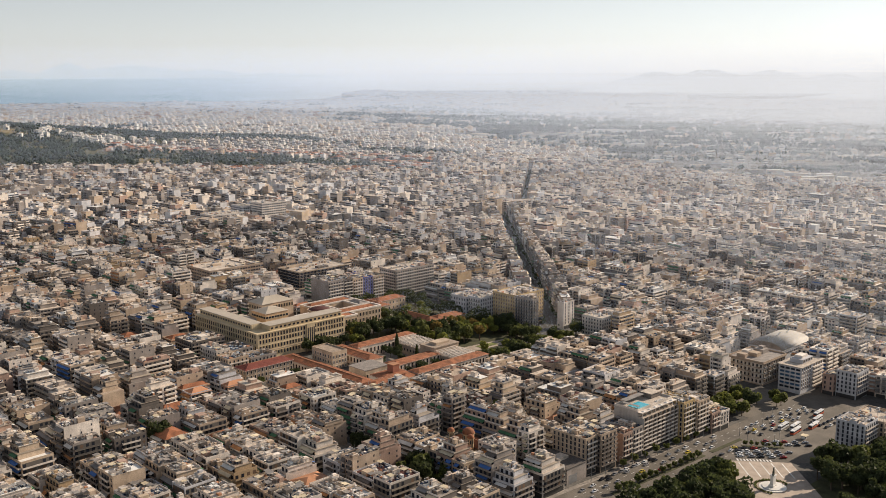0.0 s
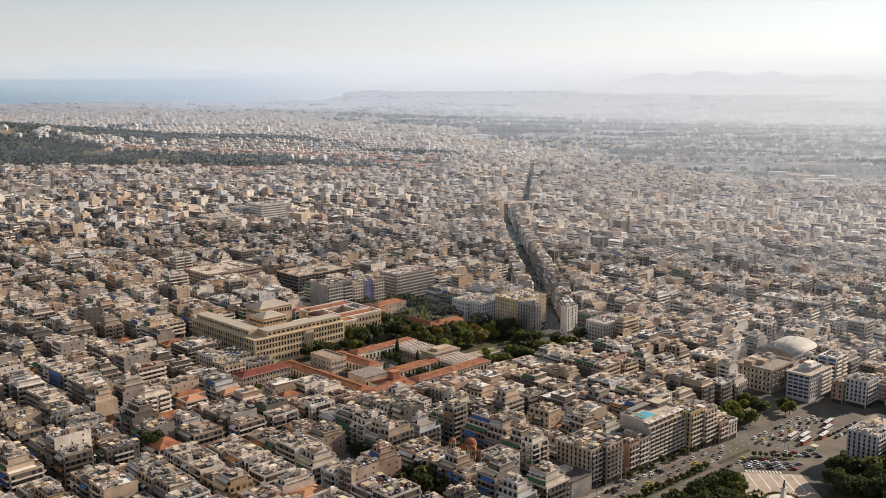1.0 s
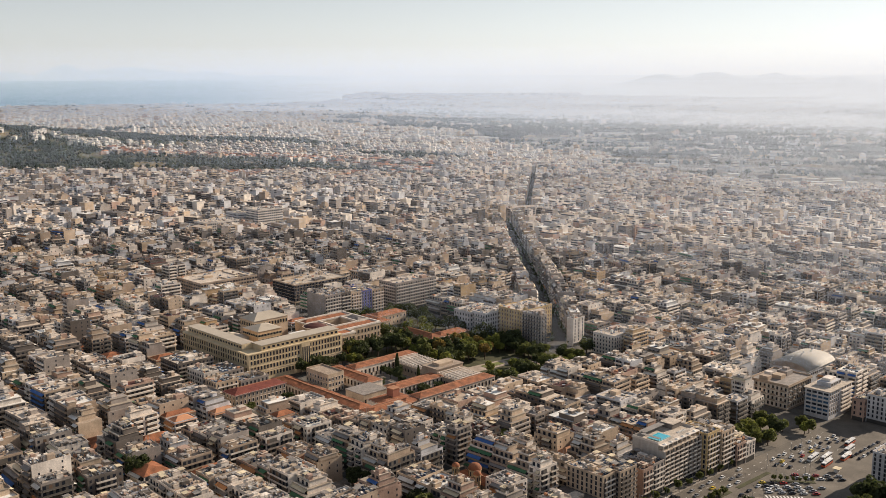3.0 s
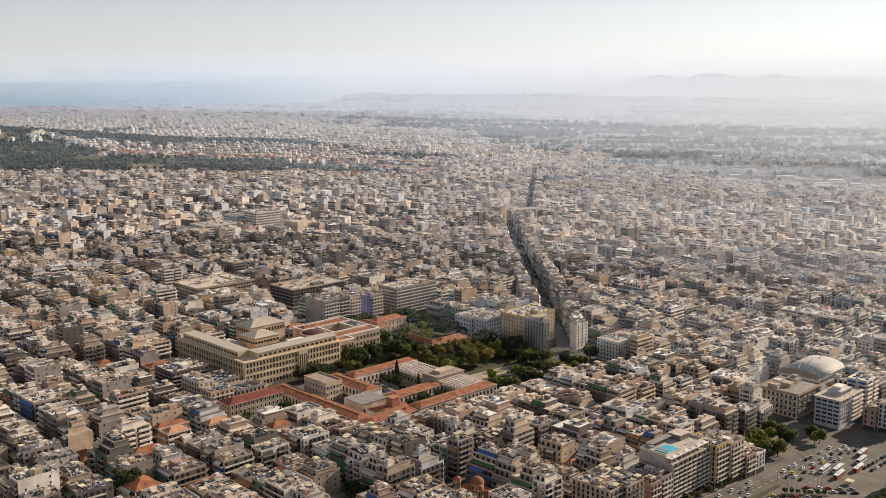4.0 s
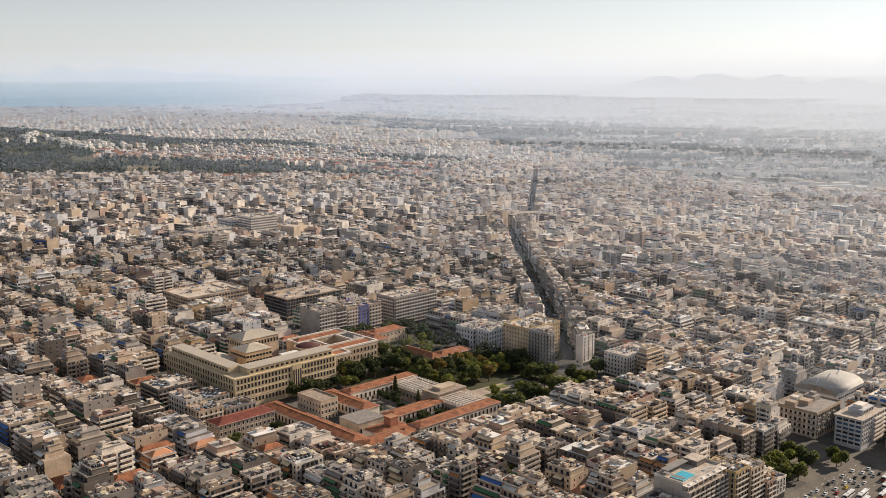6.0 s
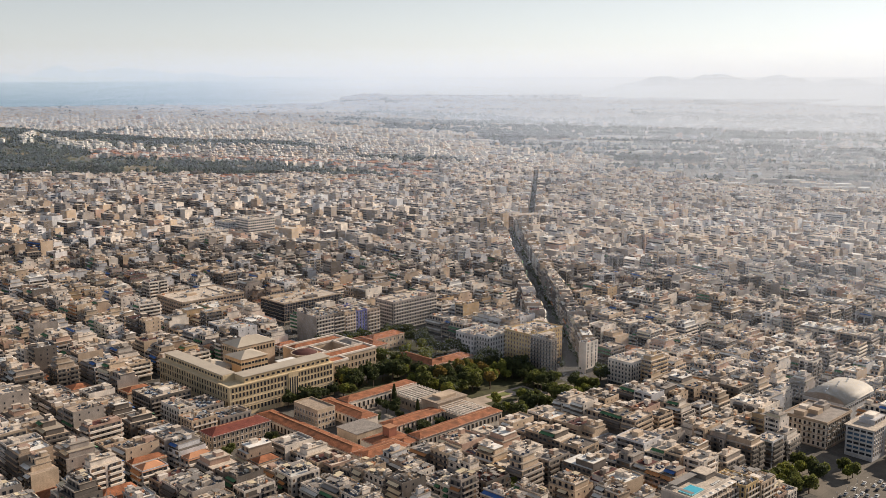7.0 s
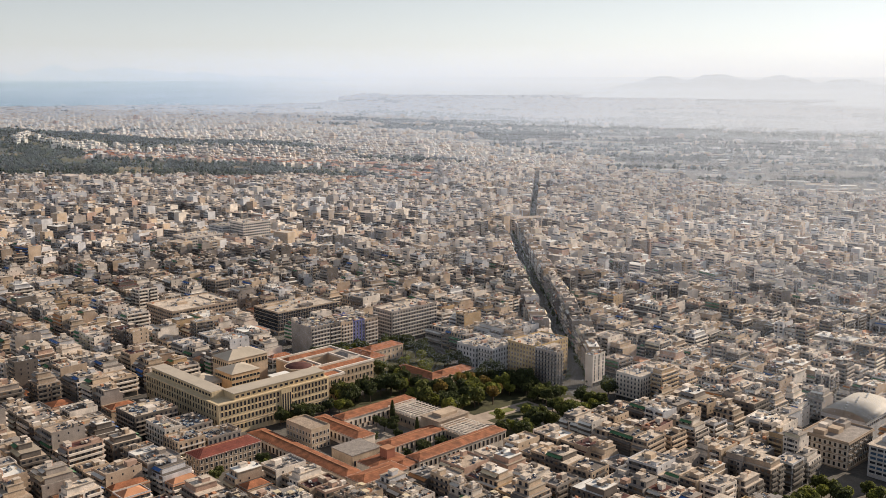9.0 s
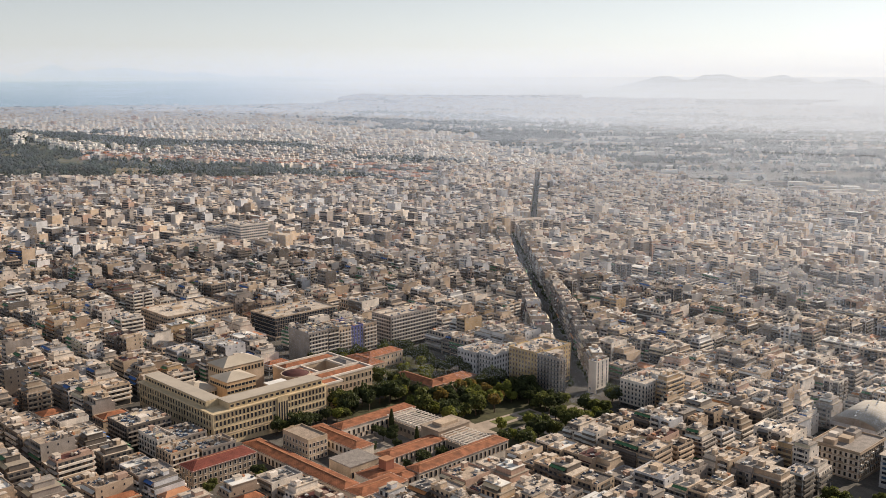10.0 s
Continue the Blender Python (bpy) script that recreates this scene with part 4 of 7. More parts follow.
def far_city():
    q = np.random.RandomState(5)
    xs, ys = [], []
    y = 2240.0
    while y < 16500:
        step = 19 + max(0, y - 3500) * 0.0042
        half = 0.475 * y + 100
        x = np.arange(-half, half, step)
        x = x + q.uniform(-0.3, 0.3, len(x)) * step
        xs.append(x)
        ys.append(y + q.uniform(-0.35, 0.35, len(x)) * step)
        y += step
    x, y = np.concatenate(xs), np.concatenate(ys)
    step = 19 + np.maximum(0, y - 3500) * 0.0042
    b = (x - EYE_X) / (y - EYE_Y)
    plain = open_plain(x, y)
    keep = (np.hypot(x, y) < coast(b) - 60) & ~in_woods(x, y) & ~((y > 10500) & (b > 0.25))
    keep &= (patch(x, y, 260, 260, 9) < 0.62) & (q.rand(len(x)) > 0.12 + np.clip((y - 9500) / 7500, 0, 0.85))
    # streets cut the houses into blocks
    turn = 0.5 * patch(x, y, 900, 900, 12)
    su, sv = x * np.cos(turn) + y * np.sin(turn), -x * np.sin(turn) + y * np.cos(turn)
    keep &= ~(((su % 95) < 14) | ((sv % 130) < 16)) | (y > 6500)
    keep &= (y > 2690) | plain
    keep &= ~plain | ((q.rand(len(x)) < 0.085) & (patch(x, y, 420, 110, 7) < 0.25))
    x, y, step, b, plain, turn = x[keep], y[keep], step[keep], b[keep], plain[keep], turn[keep]
    n = len(x)
    w, d = step * q.uniform(0.55, 1.0, n), step * q.uniform(0.5, 0.9, n)
    h = q.uniform(8, 21, n) + (q.rand(n) < 0.04) * q.uniform(8, 18, n)
    angle = 0.6 * turn + np.where(q.rand(n) < 0.85, q.uniform(-0.15, 0.15, n), q.uniform(0, 1.5, n)) - 0.3
    wall = q.choice(7, n, p=[0.40, 0.11, 0.17, 0.02, 0.03, 0.05, 0.22])
    roof = q.choice([6, 7, 8, 9, 10, 0], n, p=[0.26, 0.28, 0.13, 0.16, 0.02, 0.15])
    small = (x < -60) & (y < 3500)
    w, d, h = w * np.where(small, 0.72, 1.0), d * np.where(small, 0.72, 1.0), h * np.where(small, 0.6, 1.0)
    shed = plain & (q.rand(n) < 0.75)
    w = np.where(shed, w * q.uniform(1.3, 4.0, n), w)
    d = np.where(shed, d * q.uniform(0.9, 1.6, n), d)
    h = np.where(shed, q.uniform(6, 11, n), h)
    angle = np.where(plain, q.uniform(-0.25, 0.25, n), angle)
    roof = np.where(shed, q.choice([6, 7, 9, 8], n, p=[0.35, 0.3, 0.2, 0.15]), roof)
    z = land(x, y)
    parts = [far_solids(x, y, w, d, z - 6, z + h, angle, wall, roof)]
    # stair towers and top storeys
    up = (~shed) & (y < 7500)
    k = int(up.sum())
    parts.append(far_solids(x[up] + q.uniform(-2, 2, k), y[up] + q.uniform(-2, 2, k), w[up] * q.uniform(0.25, 0.6, k), d[up] * q.uniform(0.3, 0.6, k), (z + h)[up], (z + h)[up] + q.uniform(2.4, 3.6, k), angle[up], wall[up], roof[up]))
    # shaded window rows on the nearer ones
    near = (~shed) & (y < 4300)
    for share in (0.42, 0.78):
        parts.append(far_solids(x[near], y[near], w[near] + 0.3, d[near] * 0.98 + 0.3, z[near] + h[near] * share - 0.75, z[near] + h[near] * share + 0.75, angle[near], np.full(int(near.sum()), 11), wall[near]))
    v = np.concatenate([p[0] for p in parts])
    first = np.cumsum([0] + [len(p[0]) for p in parts[:-1]])
    f = np.concatenate([p[1] + o for p, o in zip(parts, first)])
    m = np.concatenate([p[2] for p in parts])
    return tagged(new("far_city", mesh_of("far_city", far(v), f, m, FAR_MATS)), "far pale city spreading to the sea and the plain", "city", kind="stuff")


far_city()

# ---- landmark buildings ----
def window_mesh(name, w, h, pane, frame, sill=True):
    """A window: pane set back in a proud surround. Faces -y, origin at the sill's middle on the wall."""
    t, low = 0.16, 0.3 if sill else 0.1
    rect = lambda g, b, y: [(-w / 2 - g, y, -b), (w / 2 + g, y, -b), (w / 2 + g, y, h + g), (-w / 2 - g, y, h + g)]
    v = rect(t, low, 0.0) + rect(t, low, -0.16) + rect(0, 0, -0.16) + rect(0, 0, -0.03)
    f = [(k + 4 * r, (k + 1) % 4 + 4 * r, (k + 1) % 4 + 4 * r + 4, k + 4 * r + 4) for r in range(3) for k in range(4)] + [(12, 13, 14, 15)]
    return mesh_of(name, v, f, [0] * 12 + [1], [frame, pane])


FACING = {"front": (0, -1, 0.0), "east": (1, 0, math.pi / 2), "rear": (0, 1, math.pi), "west": (-1, 0, -math.pi / 2)}


def row_of_windows(e, mesh, face, x0, x1, y0, y1, n, z, a0=0.0, a1=1.0, name="window"):
    """n windows along one face of the box x0..x1, y0..y1 of a house; a0 and a1: the share of the face that they take."""
    nx, ny, turn = FACING[face]
    for k in range(n):
        s = a0 + (a1 - a0) * (k + 0.5) / n
        if nx == 0:
            px, py = x0 + s * (x1 - x0), (y0 if ny < 0 else y1)
        else:
            px, py = (x0 if nx < 0 else x1), y0 + s * (y1 - y0)
        shared(name, mesh, e, Matrix.Translation((px, py, z)) @ Matrix.Rotation(turn, 4, "Z"))


def house(name, u0, u1, v0, v1, label, category, group=""):
    """A thing on the street grid, its axes along u and v, its origin at the middle of its footprint."""
    x, y = xy((u0 + u1) / 2, (v0 + v1) / 2)
    return thing(name, x, y, base_of(x, y), GRID, label, category, group), (u1 - u0) / 2, (v1 - v0) / 2


def hip_roof(x0, x1, y0, y1, z, rise, mat, over=0.5):
    """A hipped roof over a rectangle."""
    x0, x1, y0, y1 = x0 - over, x1 + over, y0 - over, y1 + over
    s = min(x1 - x0, y1 - y0) / 2
    return box(x0, x1, y0, y1, z, z + rise, mat, tx=s - 0.15, ty=s - 0.15, kind=0)


W_TALL = window_mesh("window", 1.5, 2.9, "window_glass", "yellow_stone")
W_LOW = window_mesh("window", 2.4, 1.7, "window_glass", "yellow_stone")
W_WHITE = window_mesh("window", 1.2, 2.1, "window_glass", "plaster_white")
W_OFFICE = window_mesh("window", 2.2, 1.6, "window_glass", "plaster_grey")
W_HALL = window_mesh("window", 1.5, 3.4, "window_glass", "plaster_cream")
W_DOOR = window_mesh("window", 1.3, 2.3, "window_glass", "plaster_cream", sill=False)
W_OCHRE = window_mesh("window", 1.2, 2.0, "shutter_brown", "plaster_ochre")


def university():
    """The long yellow neoclassical building: two ranges, an attic, inner halls."""
    u0, v0 = 405, 613
    e, _, _ = house("university_building", 405, 491, 613, 701, "long pale yellow neoclassical university building with rows of tall windows", "university")
    ox, oy = (405 + 491) / 2, (613 + 701) / 2
    L = lambda a, b, c, d: (a - ox, b - ox, c - oy, d - oy)
    h = 20.0
    for nm, (a, b, c, d) in (("front_range", L(404, 487, 616, 630)), ("side_range", L(404, 418, 630, 706))):
        rng_ = piece(nm, [box(a, b, c, d, -6, h, "yellow_stone")], e)
        piece("cornice", [box(a - 0.5, b + 0.5, c - 0.5, d + 0.5 if nm == "side_range" else d, h, h + 0.6, "yellow_stone", kind=0)], e)
        piece("string_course", [box(a - 0.2, b + 0.2, c - 0.2, d, 6.2, 6.7, "plaster_cream", kind=0)], e)
        if nm == "front_range":
            piece("attic_storey", [box(a + 12, b - 2, c + 1.6, d - 1, h + 0.6, h + 4.6, "yellow_stone")], e)
            piece("roof", [box(a + 11.5, b - 1.5, c + 1.1, d - 0.5, h + 4.6, h + 4.95, "sheet_roof", kind=0)], e)
            row_of_windows(e, W_LOW, "front", a + 12, b - 2, c + 1.6, d, 17, h + 1.6)
        else:
            piece("attic_storey", [box(a + 3.5, b - 1, c - 1, d - 2, h + 0.6, h + 4.6, "yellow_stone")], e)
            piece("roof", [box(a + 3.0, b - 0.5, c - 0.4, d - 1.5, h + 4.6, h + 5.05, "sheet_roof", kind=0)], e)
            row_of_windows(e, W_LOW, "west", a + 3.5, b, c, d - 3, 20, h + 1.6)
        for z in (2.2, 7.6, 12.4, 16.4):
            if nm == "front_range":
                row_of_windows(rng_, W_TALL, "front", a, b, c, d, 30, z, 0.01, 0.99)
            else:
                row_of_windows(rng_, W_TALL, "west", a, b, c - 13, d, 27, z, 0.01, 0.99)
    a, b, c, d = L(449, 457, 615.2, 616)
    piece("portico", [box(a, b, c, d, -5, h + 0.6, "yellow_stone")], e)
    for k in range(4):
        piece("portico_window", [box(a + 0.7 + k * 1.9, a + 1.7 + k * 1.9, c - 0.06, c, 2.0, 17.5, "window_glass")], e)
    # inner halls
    a, b, c, d = L(441, 463, 660, 680)
    hall = piece("orange_hall", [box(a, b, c, d, -6, 22, "orange_stone")], e, "orange plastered inner hall")
    piece("hall_roof", [hip_roof(a, b, c, d, 22, 3.4, "sheet_roof")], e)
    row_of_windows(hall, W_LOW, "front", a, b, c, d, 8, 17.8)
    row_of_windows(hall, W_LOW, "west", a, b, c, d, 8, 17.8)
    row_of_windows(e, W_LOW, "front", a, b, c, d, 8, 14)
    a, b, c, d = L(455, 487, 686, 706)
    piece("rear_hall", [box(a, b, c, d, -6, 23, "plaster_cream")], e)
    piece("rear_roof", [hip_roof(a, b, c, d, 23, 4.2, "sheet_roof")], e)
    row_of_windows(e, W_TALL, "front", a, b, c, d, 12, 18)
    row_of_windows(e, W_TALL, "west", a, b, c, d, 8, 18)
    a, b, c, d = L(421, 441, 672, 694)
    piece("court_hall", [box(a, b, c, d, -6, 16, "plaster_cool")], e)
    piece("court_roof", [hip_roof(a, b, c, d, 16, 3.4, "sheet_roof")], e)
    row_of_windows(e, W_TALL, "front", a, b, c, d, 9, 11)
    a, b, c, d = L(425, 486, 631, 643)
    piece("low_hall", [box(a, b, c, d, -6, 15, "plaster_sand")], e)
    piece("low_roof", [box(a - 0.4, b + 0.4, c, d + 0.4, 15, 15.5, "roof_pale", kind=0)], e)
    a, b, c, d = L(466, 480, 644, 655)
    piece("white_hall", [box(a, b, c, d, -6, 17, "plaster_cream")], e)
    piece("white_roof", [box(a - 0.3, b + 0.3, c - 0.3, d + 0.3, 17, 17.6, "white_paint", kind=0)], e)


def academy():
    """The wing with red roofs and white parapets beside the garden."""
    e, hw, hd = house("academy_wing", 491, 546, 629, 690, "cream stone academy wing with red tiled roofs and white parapets", "academy")
    ox, oy = (491 + 546) / 2, (629 + 690) / 2
    L = lambda a, b, c, d: (a - ox, b - ox, c - oy, d - oy)
    h = 17.5
    wings = [("front_wing", L(497, 546, 640, 654)), ("rear_wing", L(497, 546, 676, 690)), ("side_wing", L(497, 511, 654, 676)), ("end_wing", L(533, 546, 654, 676)), ("link_wing", L(491, 511, 629, 640))]
    for nm, (a, b, c, d) in wings:
        piece(nm, [box(a, b, c, d, -8, h, "plaster_cream")], e)
        o = new("parapet", ring_mesh("parapet", a - 0.3, b + 0.3, c - 0.3 if "wing" in nm else c, d + 0.3, h, h + 1.3, 1.3, "plaster_white"))
        o.parent = e
        piece("roof", [hip_roof(a + 2, b - 2, c + 2, d - 2, h + 0.3, 1.9, "tile_red" if nm != "end_wing" else "roof_grey", over=0)], e)
    a, b, c, d = L(497, 546, 640, 654)
    for z in (2.0, 7.4, 12.4):
        row_of_windows(e, W_TALL, "front", a, b, c, d, 14, z)
    a, b, c, d = L(491, 511, 629, 640)
    for z in (2.0, 7.4, 12.4):
        row_of_windows(e, W_TALL, "front", a, b, c, d, 6, z)
    # the round lecture hall
    a, b, c, d = L(484, 500, 648, 664)
    v, f = lathe([(9.5, -6), (9.5, 20.5), (10.0, 20.5), (10.0, 21.4), (9.2, 21.4)], 28)
    v[:, 0] += (a + b) / 2
    v[:, 1] += (c + d) / 2
    o = new("round_hall", mesh_of("round_hall", v, f, np.zeros(len(f)), ["plaster_cream"]))
    o.parent = e
    v, f = lathe([(9.2, 21.2), (6.0, 22.6), (2.5, 23.4), (0.1, 23.7)], 28)
    v[:, 0] += (a + b) / 2
    v[:, 1] += (c + d) / 2
    o = new("round_roof", mesh_of("round_roof", v, f, np.zeros(len(f)), ["tile_dark"]))
    o.parent = e


def museum():
    """The red-roofed museum round its courtyards."""
    e, hw, hd = house("museum", 415, 531, 494, 603, "museum of long wings with terracotta tile roofs round two courtyards", "museum")
    ox, oy = (415 + 531) / 2, (494 + 603) / 2
    L = lambda a, b, c, d: (a - ox, b - ox, c - oy, d - oy)
    wings = [("left_wing", (415, 427, 508, 603), 9.0), ("front_wing", (415, 447, 494, 508), 9.6), ("court_wing", (447, 459, 499, 509), 8.0), ("long_front_wing", (459, 531, 498, 509), 9.0),
             ("back_wing", (470, 531, 579, 590), 9.5), ("inner_wing", (456, 470, 549, 598), 8.6), ("middle_wing", (462, 507, 526, 538), 8.0), ("short_wing", (437, 462, 508, 526), 7.0)]
    for nm, (a0, b0, c0, d0), h in wings:
        a, b, c, d = L(a0, b0, c0, d0)
        w = piece(nm, [box(a, b, c, d, -6, h, "plaster_white")], e)
        piece("eave", [box(a - 0.35, b + 0.35, c - 0.35, d + 0.35, h - 0.5, h, "plaster_white", kind=0)], e)
        tiled_roof("roof", e, a, b, c, d, h, 1.65)
        if nm in ("left_wing", "inner_wing"):
            row_of_windows(w, W_HALL, "west", a, b, c, d, int((d - c) / 3.6), 3.6)
        else:
            row_of_windows(w, W_HALL, "front", a, b, c, d, int((b - a) / 3.6), 3.6)
        if nm == "back_wing":
            row_of_windows(e, W_HALL, "front", a, b, c, d, 14, 0.2)
    # the white annexe
    a, b, c, d = L(436, 450, 567, 592)
    piece("annexe", [box(a, b, c, d, -6, 14, "plaster_cream")], e)
    piece("annexe_roof", [box(a + 0.5, b - 0.5, c + 0.5, d - 0.5, 14, 14.2, "roof_buff", kind=0)], e)
    o = new("parapet", ring_mesh("parapet", a, b, c, d, 14, 15, 0.4, "plaster_cream"))
    o.parent = e
    for z in (2, 6, 10):
        row_of_windows(e, W_WHITE, "front", a, b, c, d, 5, z)
        row_of_windows(e, W_WHITE, "west", a, b, c, d, 8, z)
    a, b, c, d = L(437, 458, 530, 549)
    piece("flat_hall", [box(a, b, c, d, -6, 8.5, "plaster_cream")], e)
    piece("flat_roof", [box(a - 0.3, b + 0.3, c - 0.3, d + 0.3, 8.5, 9.0, "roof_grey", kind=0)], e)
    row_of_windows(e, W_HALL, "front", a, b, c, d, 6, 2)
    a, b, c, d = L(505, 531, 530, 546)
    piece("centre_hall", [box(a, b, c, d, -6, 11.5, "plaster_sand")], e)
    piece("centre_roof", [box(a - 0.5, b + 0.5, c - 0.5, d + 0.5, 11.5, 12.2, "roof_buff", kind=0)], e)
    piece("lantern", [box(a + 6, b - 6, c + 4, d - 4, 12.2, 14.0, "plaster_cream")], e)
    # the two galleries with beams over their glazed roofs
    for (a0, b0, c0, d0) in ((507, 528, 546, 579), (507, 527, 509, 530)):
        a, b, c, d = L(a0, b0, c0, d0)
        piece("gallery", [box(a, b, c, d, -6, 7.2, "plaster_sand")], e)
        piece("gallery_glazing", [box(a + 1, b - 1, c + 1, d - 1, 7.2, 7.4, "roof_grey", kind=0)], e)
        n = int((d - c) / 2.9)
        for k in range(n + 1):
            p = c + (d - c) * k / n
            piece("beam", [box(a - 0.5, b + 0.5, p - 0.22, p + 0.22, 9.4, 9.9, "plaster_white", kind=0)], e)
        for q in (a, b, (a + b) / 2):
            piece("purlin", [box(q - 0.25, q + 0.25, c - 0.5, d + 0.5, 9.0, 9.4, "plaster_white", kind=0)], e)
        for q in (a, b):
            for k in range(0, n + 1, 2):
                p = c + (d - c) * k / n
                piece("post", [box(q - 0.2, q + 0.2, p - 0.2, p + 0.2, 7.2, 9.0, "plaster_white")], e)
        row_of_windows(e, W_DOOR, "west", a, b, c, d, 9, 2.5)
        row_of_windows(e, W_DOOR, "front", a, b, c, d, 6, 2.5)
    # the chimney-like tower by the middle wing
    a, b, c, d = L(449, 455, 514, 520)
    piece("tower", [box(a, b, c, d, -6, 13.5, "brick_red")], e, "brick stair tower")
    piece("tower_cap", [box(a - 0.3, b + 0.3, c - 0.3, d + 0.3, 13.5, 14, "tile_ridge", kind=0)], e)


def tiled_roof(name, parent, x0, x1, y0, y1, z, rise, over=0.6, tile="tile_red"):
    """A hipped roof laid in courses of tiles, with a ridge; each course is a part of the roof."""
    x0, x1, y0, y1 = x0 - over, x1 + over, y0 - over, y1 + over
    s = min(x1 - x0, y1 - y0) / 2
    n = max(6, int(s / 0.6))
    xm, ym = (x0 + x1) / 2, (y0 + y1) / 2
    if (x1 - x0) > (y1 - y0):
        ridge_row = box(x0 + s, x1 - s, ym - 0.25, ym + 0.25, z + rise - 0.05, z + rise + 0.12, "tile_ridge", kind=1)
    else:
        ridge_row = box(xm - 0.25, xm + 0.25, y0 + s, y1 - s, z + rise - 0.05, z + rise + 0.12, "tile_ridge", kind=1)
    roof = piece(name, [ridge_row], parent, "terracotta tiled hip roof")
    for k in range(n):
        i0, i1 = s * k / n, s * (k + 1) / n
        za, zb = z + rise * k / n, z + rise * (k + 1) / n
        piece("tile_course", [box(x0 + i0, x1 - i0, y0 + i0, y1 - i0, za - (0.15 if k else 0.25), zb, tile, tx=(i1 - i0) * 0.97, ty=(i1 - i0) * 0.97, kind=1)], roof)
    return roof


def red_house(u0, u1, v0, v1, h, label, cols, wall="plaster_sand", rise=2.4, floors=3, name="school_building", tile="tile_red"):
    e, hw, hd = house(name, u0, u1, v0, v1, label, "building")
    piece("wall", [box(-hw, hw, -hd, hd, -6, h, wall)], e)
    piece("cornice", [box(-hw - 0.4, hw + 0.4, -hd - 0.4, hd + 0.4, h - 0.4, h, "plaster_white", kind=0)], e)
    tiled_roof("roof", e, -hw, hw, -hd, hd, h, rise, tile=tile)
    for k in range(floors):
        row_of_windows(e, W_WHITE, "front", -hw, hw, -hd, hd, cols, 1.2 + k * (h - 0.5) / floors)
        row_of_windows(e, W_WHITE, "west", -hw, hw, -hd, hd, max(2, int(cols * hd / hw)), 1.2 + k * (h - 0.5) / floors)
    return e


def hotel():
    """The white hotel with the pool on its roof."""
    e, hw, hd = house("park_hotel", 482, 519, 325, 346, "tall pale hotel with rows of balconies and a rooftop pool", "hotel")
    h, floors = 26.5, 10
    piece("wall", [box(-hw, hw, -hd, hd, -6, h - 3.4, "hotel_wall")], e)
    piece("top_block", [box(-hw, hw, -hd + 4.0, hd, h - 3.4, h, "hotel_wall")], e)
    piece("terrace_floor", [box(-hw + 0.2, hw - 0.2, -hd + 0.1, -hd + 4.0, h - 3.4, h - 3.25, "roof_pale", kind=0)], e)
    piece("terrace_canopy", [box(-hw, hw, -hd + 0.4, -hd + 4.0, h - 0.5, h - 0.25, "plaster_white", kind=0)], e)
    for k in range(9):
        a = -hw + 0.3 + k * (2 * hw - 0.6) / 8
        piece("terrace_post", [box(a - 0.15, a + 0.15, -hd + 0.5, -hd + 0.8, h - 3.25, h - 0.5, "plaster_white")], e)
    for k in range(6):
        a = -hw + 3.2 + k * 6.0
        v, f = lathe([(1.25, 0), (1.25, 0.12), (0.1, 0.55)], 12)
        v += (a, -hd + 2.0, h - 0.25)
        o = new("parasol", mesh_of("parasol", v, f, np.zeros(len(f)), ["white_paint"]))
        o.parent = e
        tagged(o, "white terrace parasol")
    for fl in range(1, floors - 1):
        z = 3.4 + (fl - 1) * 2.45
        if z > h - 5.6:
            break
        # dark panel on the flat wall paints the shade under each balcony row
        piece("recess", [box(-hw + 0.2, hw - 0.2, -hd - 0.03, -hd, z + 0.02, z + 2.25, "shade_dark")], e)
        piece("floor_slab", [box(-hw, hw, -hd - 1.2, -hd, z - 0.16, z, "plaster_white", kind=0)], e)
        for k in range(9):
            a = -hw + k * (2 * hw) / 8.0
            if k < 8:
                piece("balcony_front", [box(a + 1.2, a + 4.2, -hd - 1.22, -hd - 1.12, z, z + 0.8, "plaster_white", kind=0)], e)
                shared("window", W_DOOR, e, Matrix.Translation((a + 2.6, -hd, z + 0.02)))
    for k in range(9):
        a = -hw + k * (2 * hw) / 8.0
        piece("fin", [box(a - 0.1, a + 0.1, -hd - 1.1, -hd, 3.2, h - 3.4, "hotel_wall", kind=0)], e)
    piece("ground_floor", [box(-hw + 0.4, hw - 0.4, -hd - 0.1, -hd, 0, 3.6, "window_glass")], e)
    o = new("parapet", ring_mesh("parapet", -hw, hw, -hd + 4.0, hd, h, h + 1.2, 0.25, "plaster_white"))
    o.parent = e
    piece("deck", [box(-hw + 0.3, hw - 0.3, -hd + 4.3, hd - 0.3, h, h + 0.12, "roof_pale", kind=0)], e)
    piece("pool_rim", [box(-14.5, -3.4, -4.6, 3.4, h + 0.12, h + 0.55, "pool_tile", kind=0)], e)
    piece("pool_water", [box(-14.0, -3.9, -4.1, 2.9, h + 0.55, h + 0.58, "pool_water", kind=0)], e, "bright turquoise pool water")
    for a0, a1, c0, c1 in ((-17.5, -15.2, -6, 6), (-14, 6, 5.2, 9.6)):
        piece("pergola_roof", [box(a0, a1, c0, c1, h + 2.6, h + 2.75, "awning_grey", kind=0)], e)
        for a in (a0 + 0.1, a1 - 0.2):
            for c in (c0 + 0.1, c1 - 0.2):
                piece("pergola_post", [box(a, a + 0.12, c, c + 0.12, h, h + 2.6, "rail_metal")], e)
    piece("bar", [box(7, 16, 1, 9, h, h + 3.0, "plaster_dark")], e)
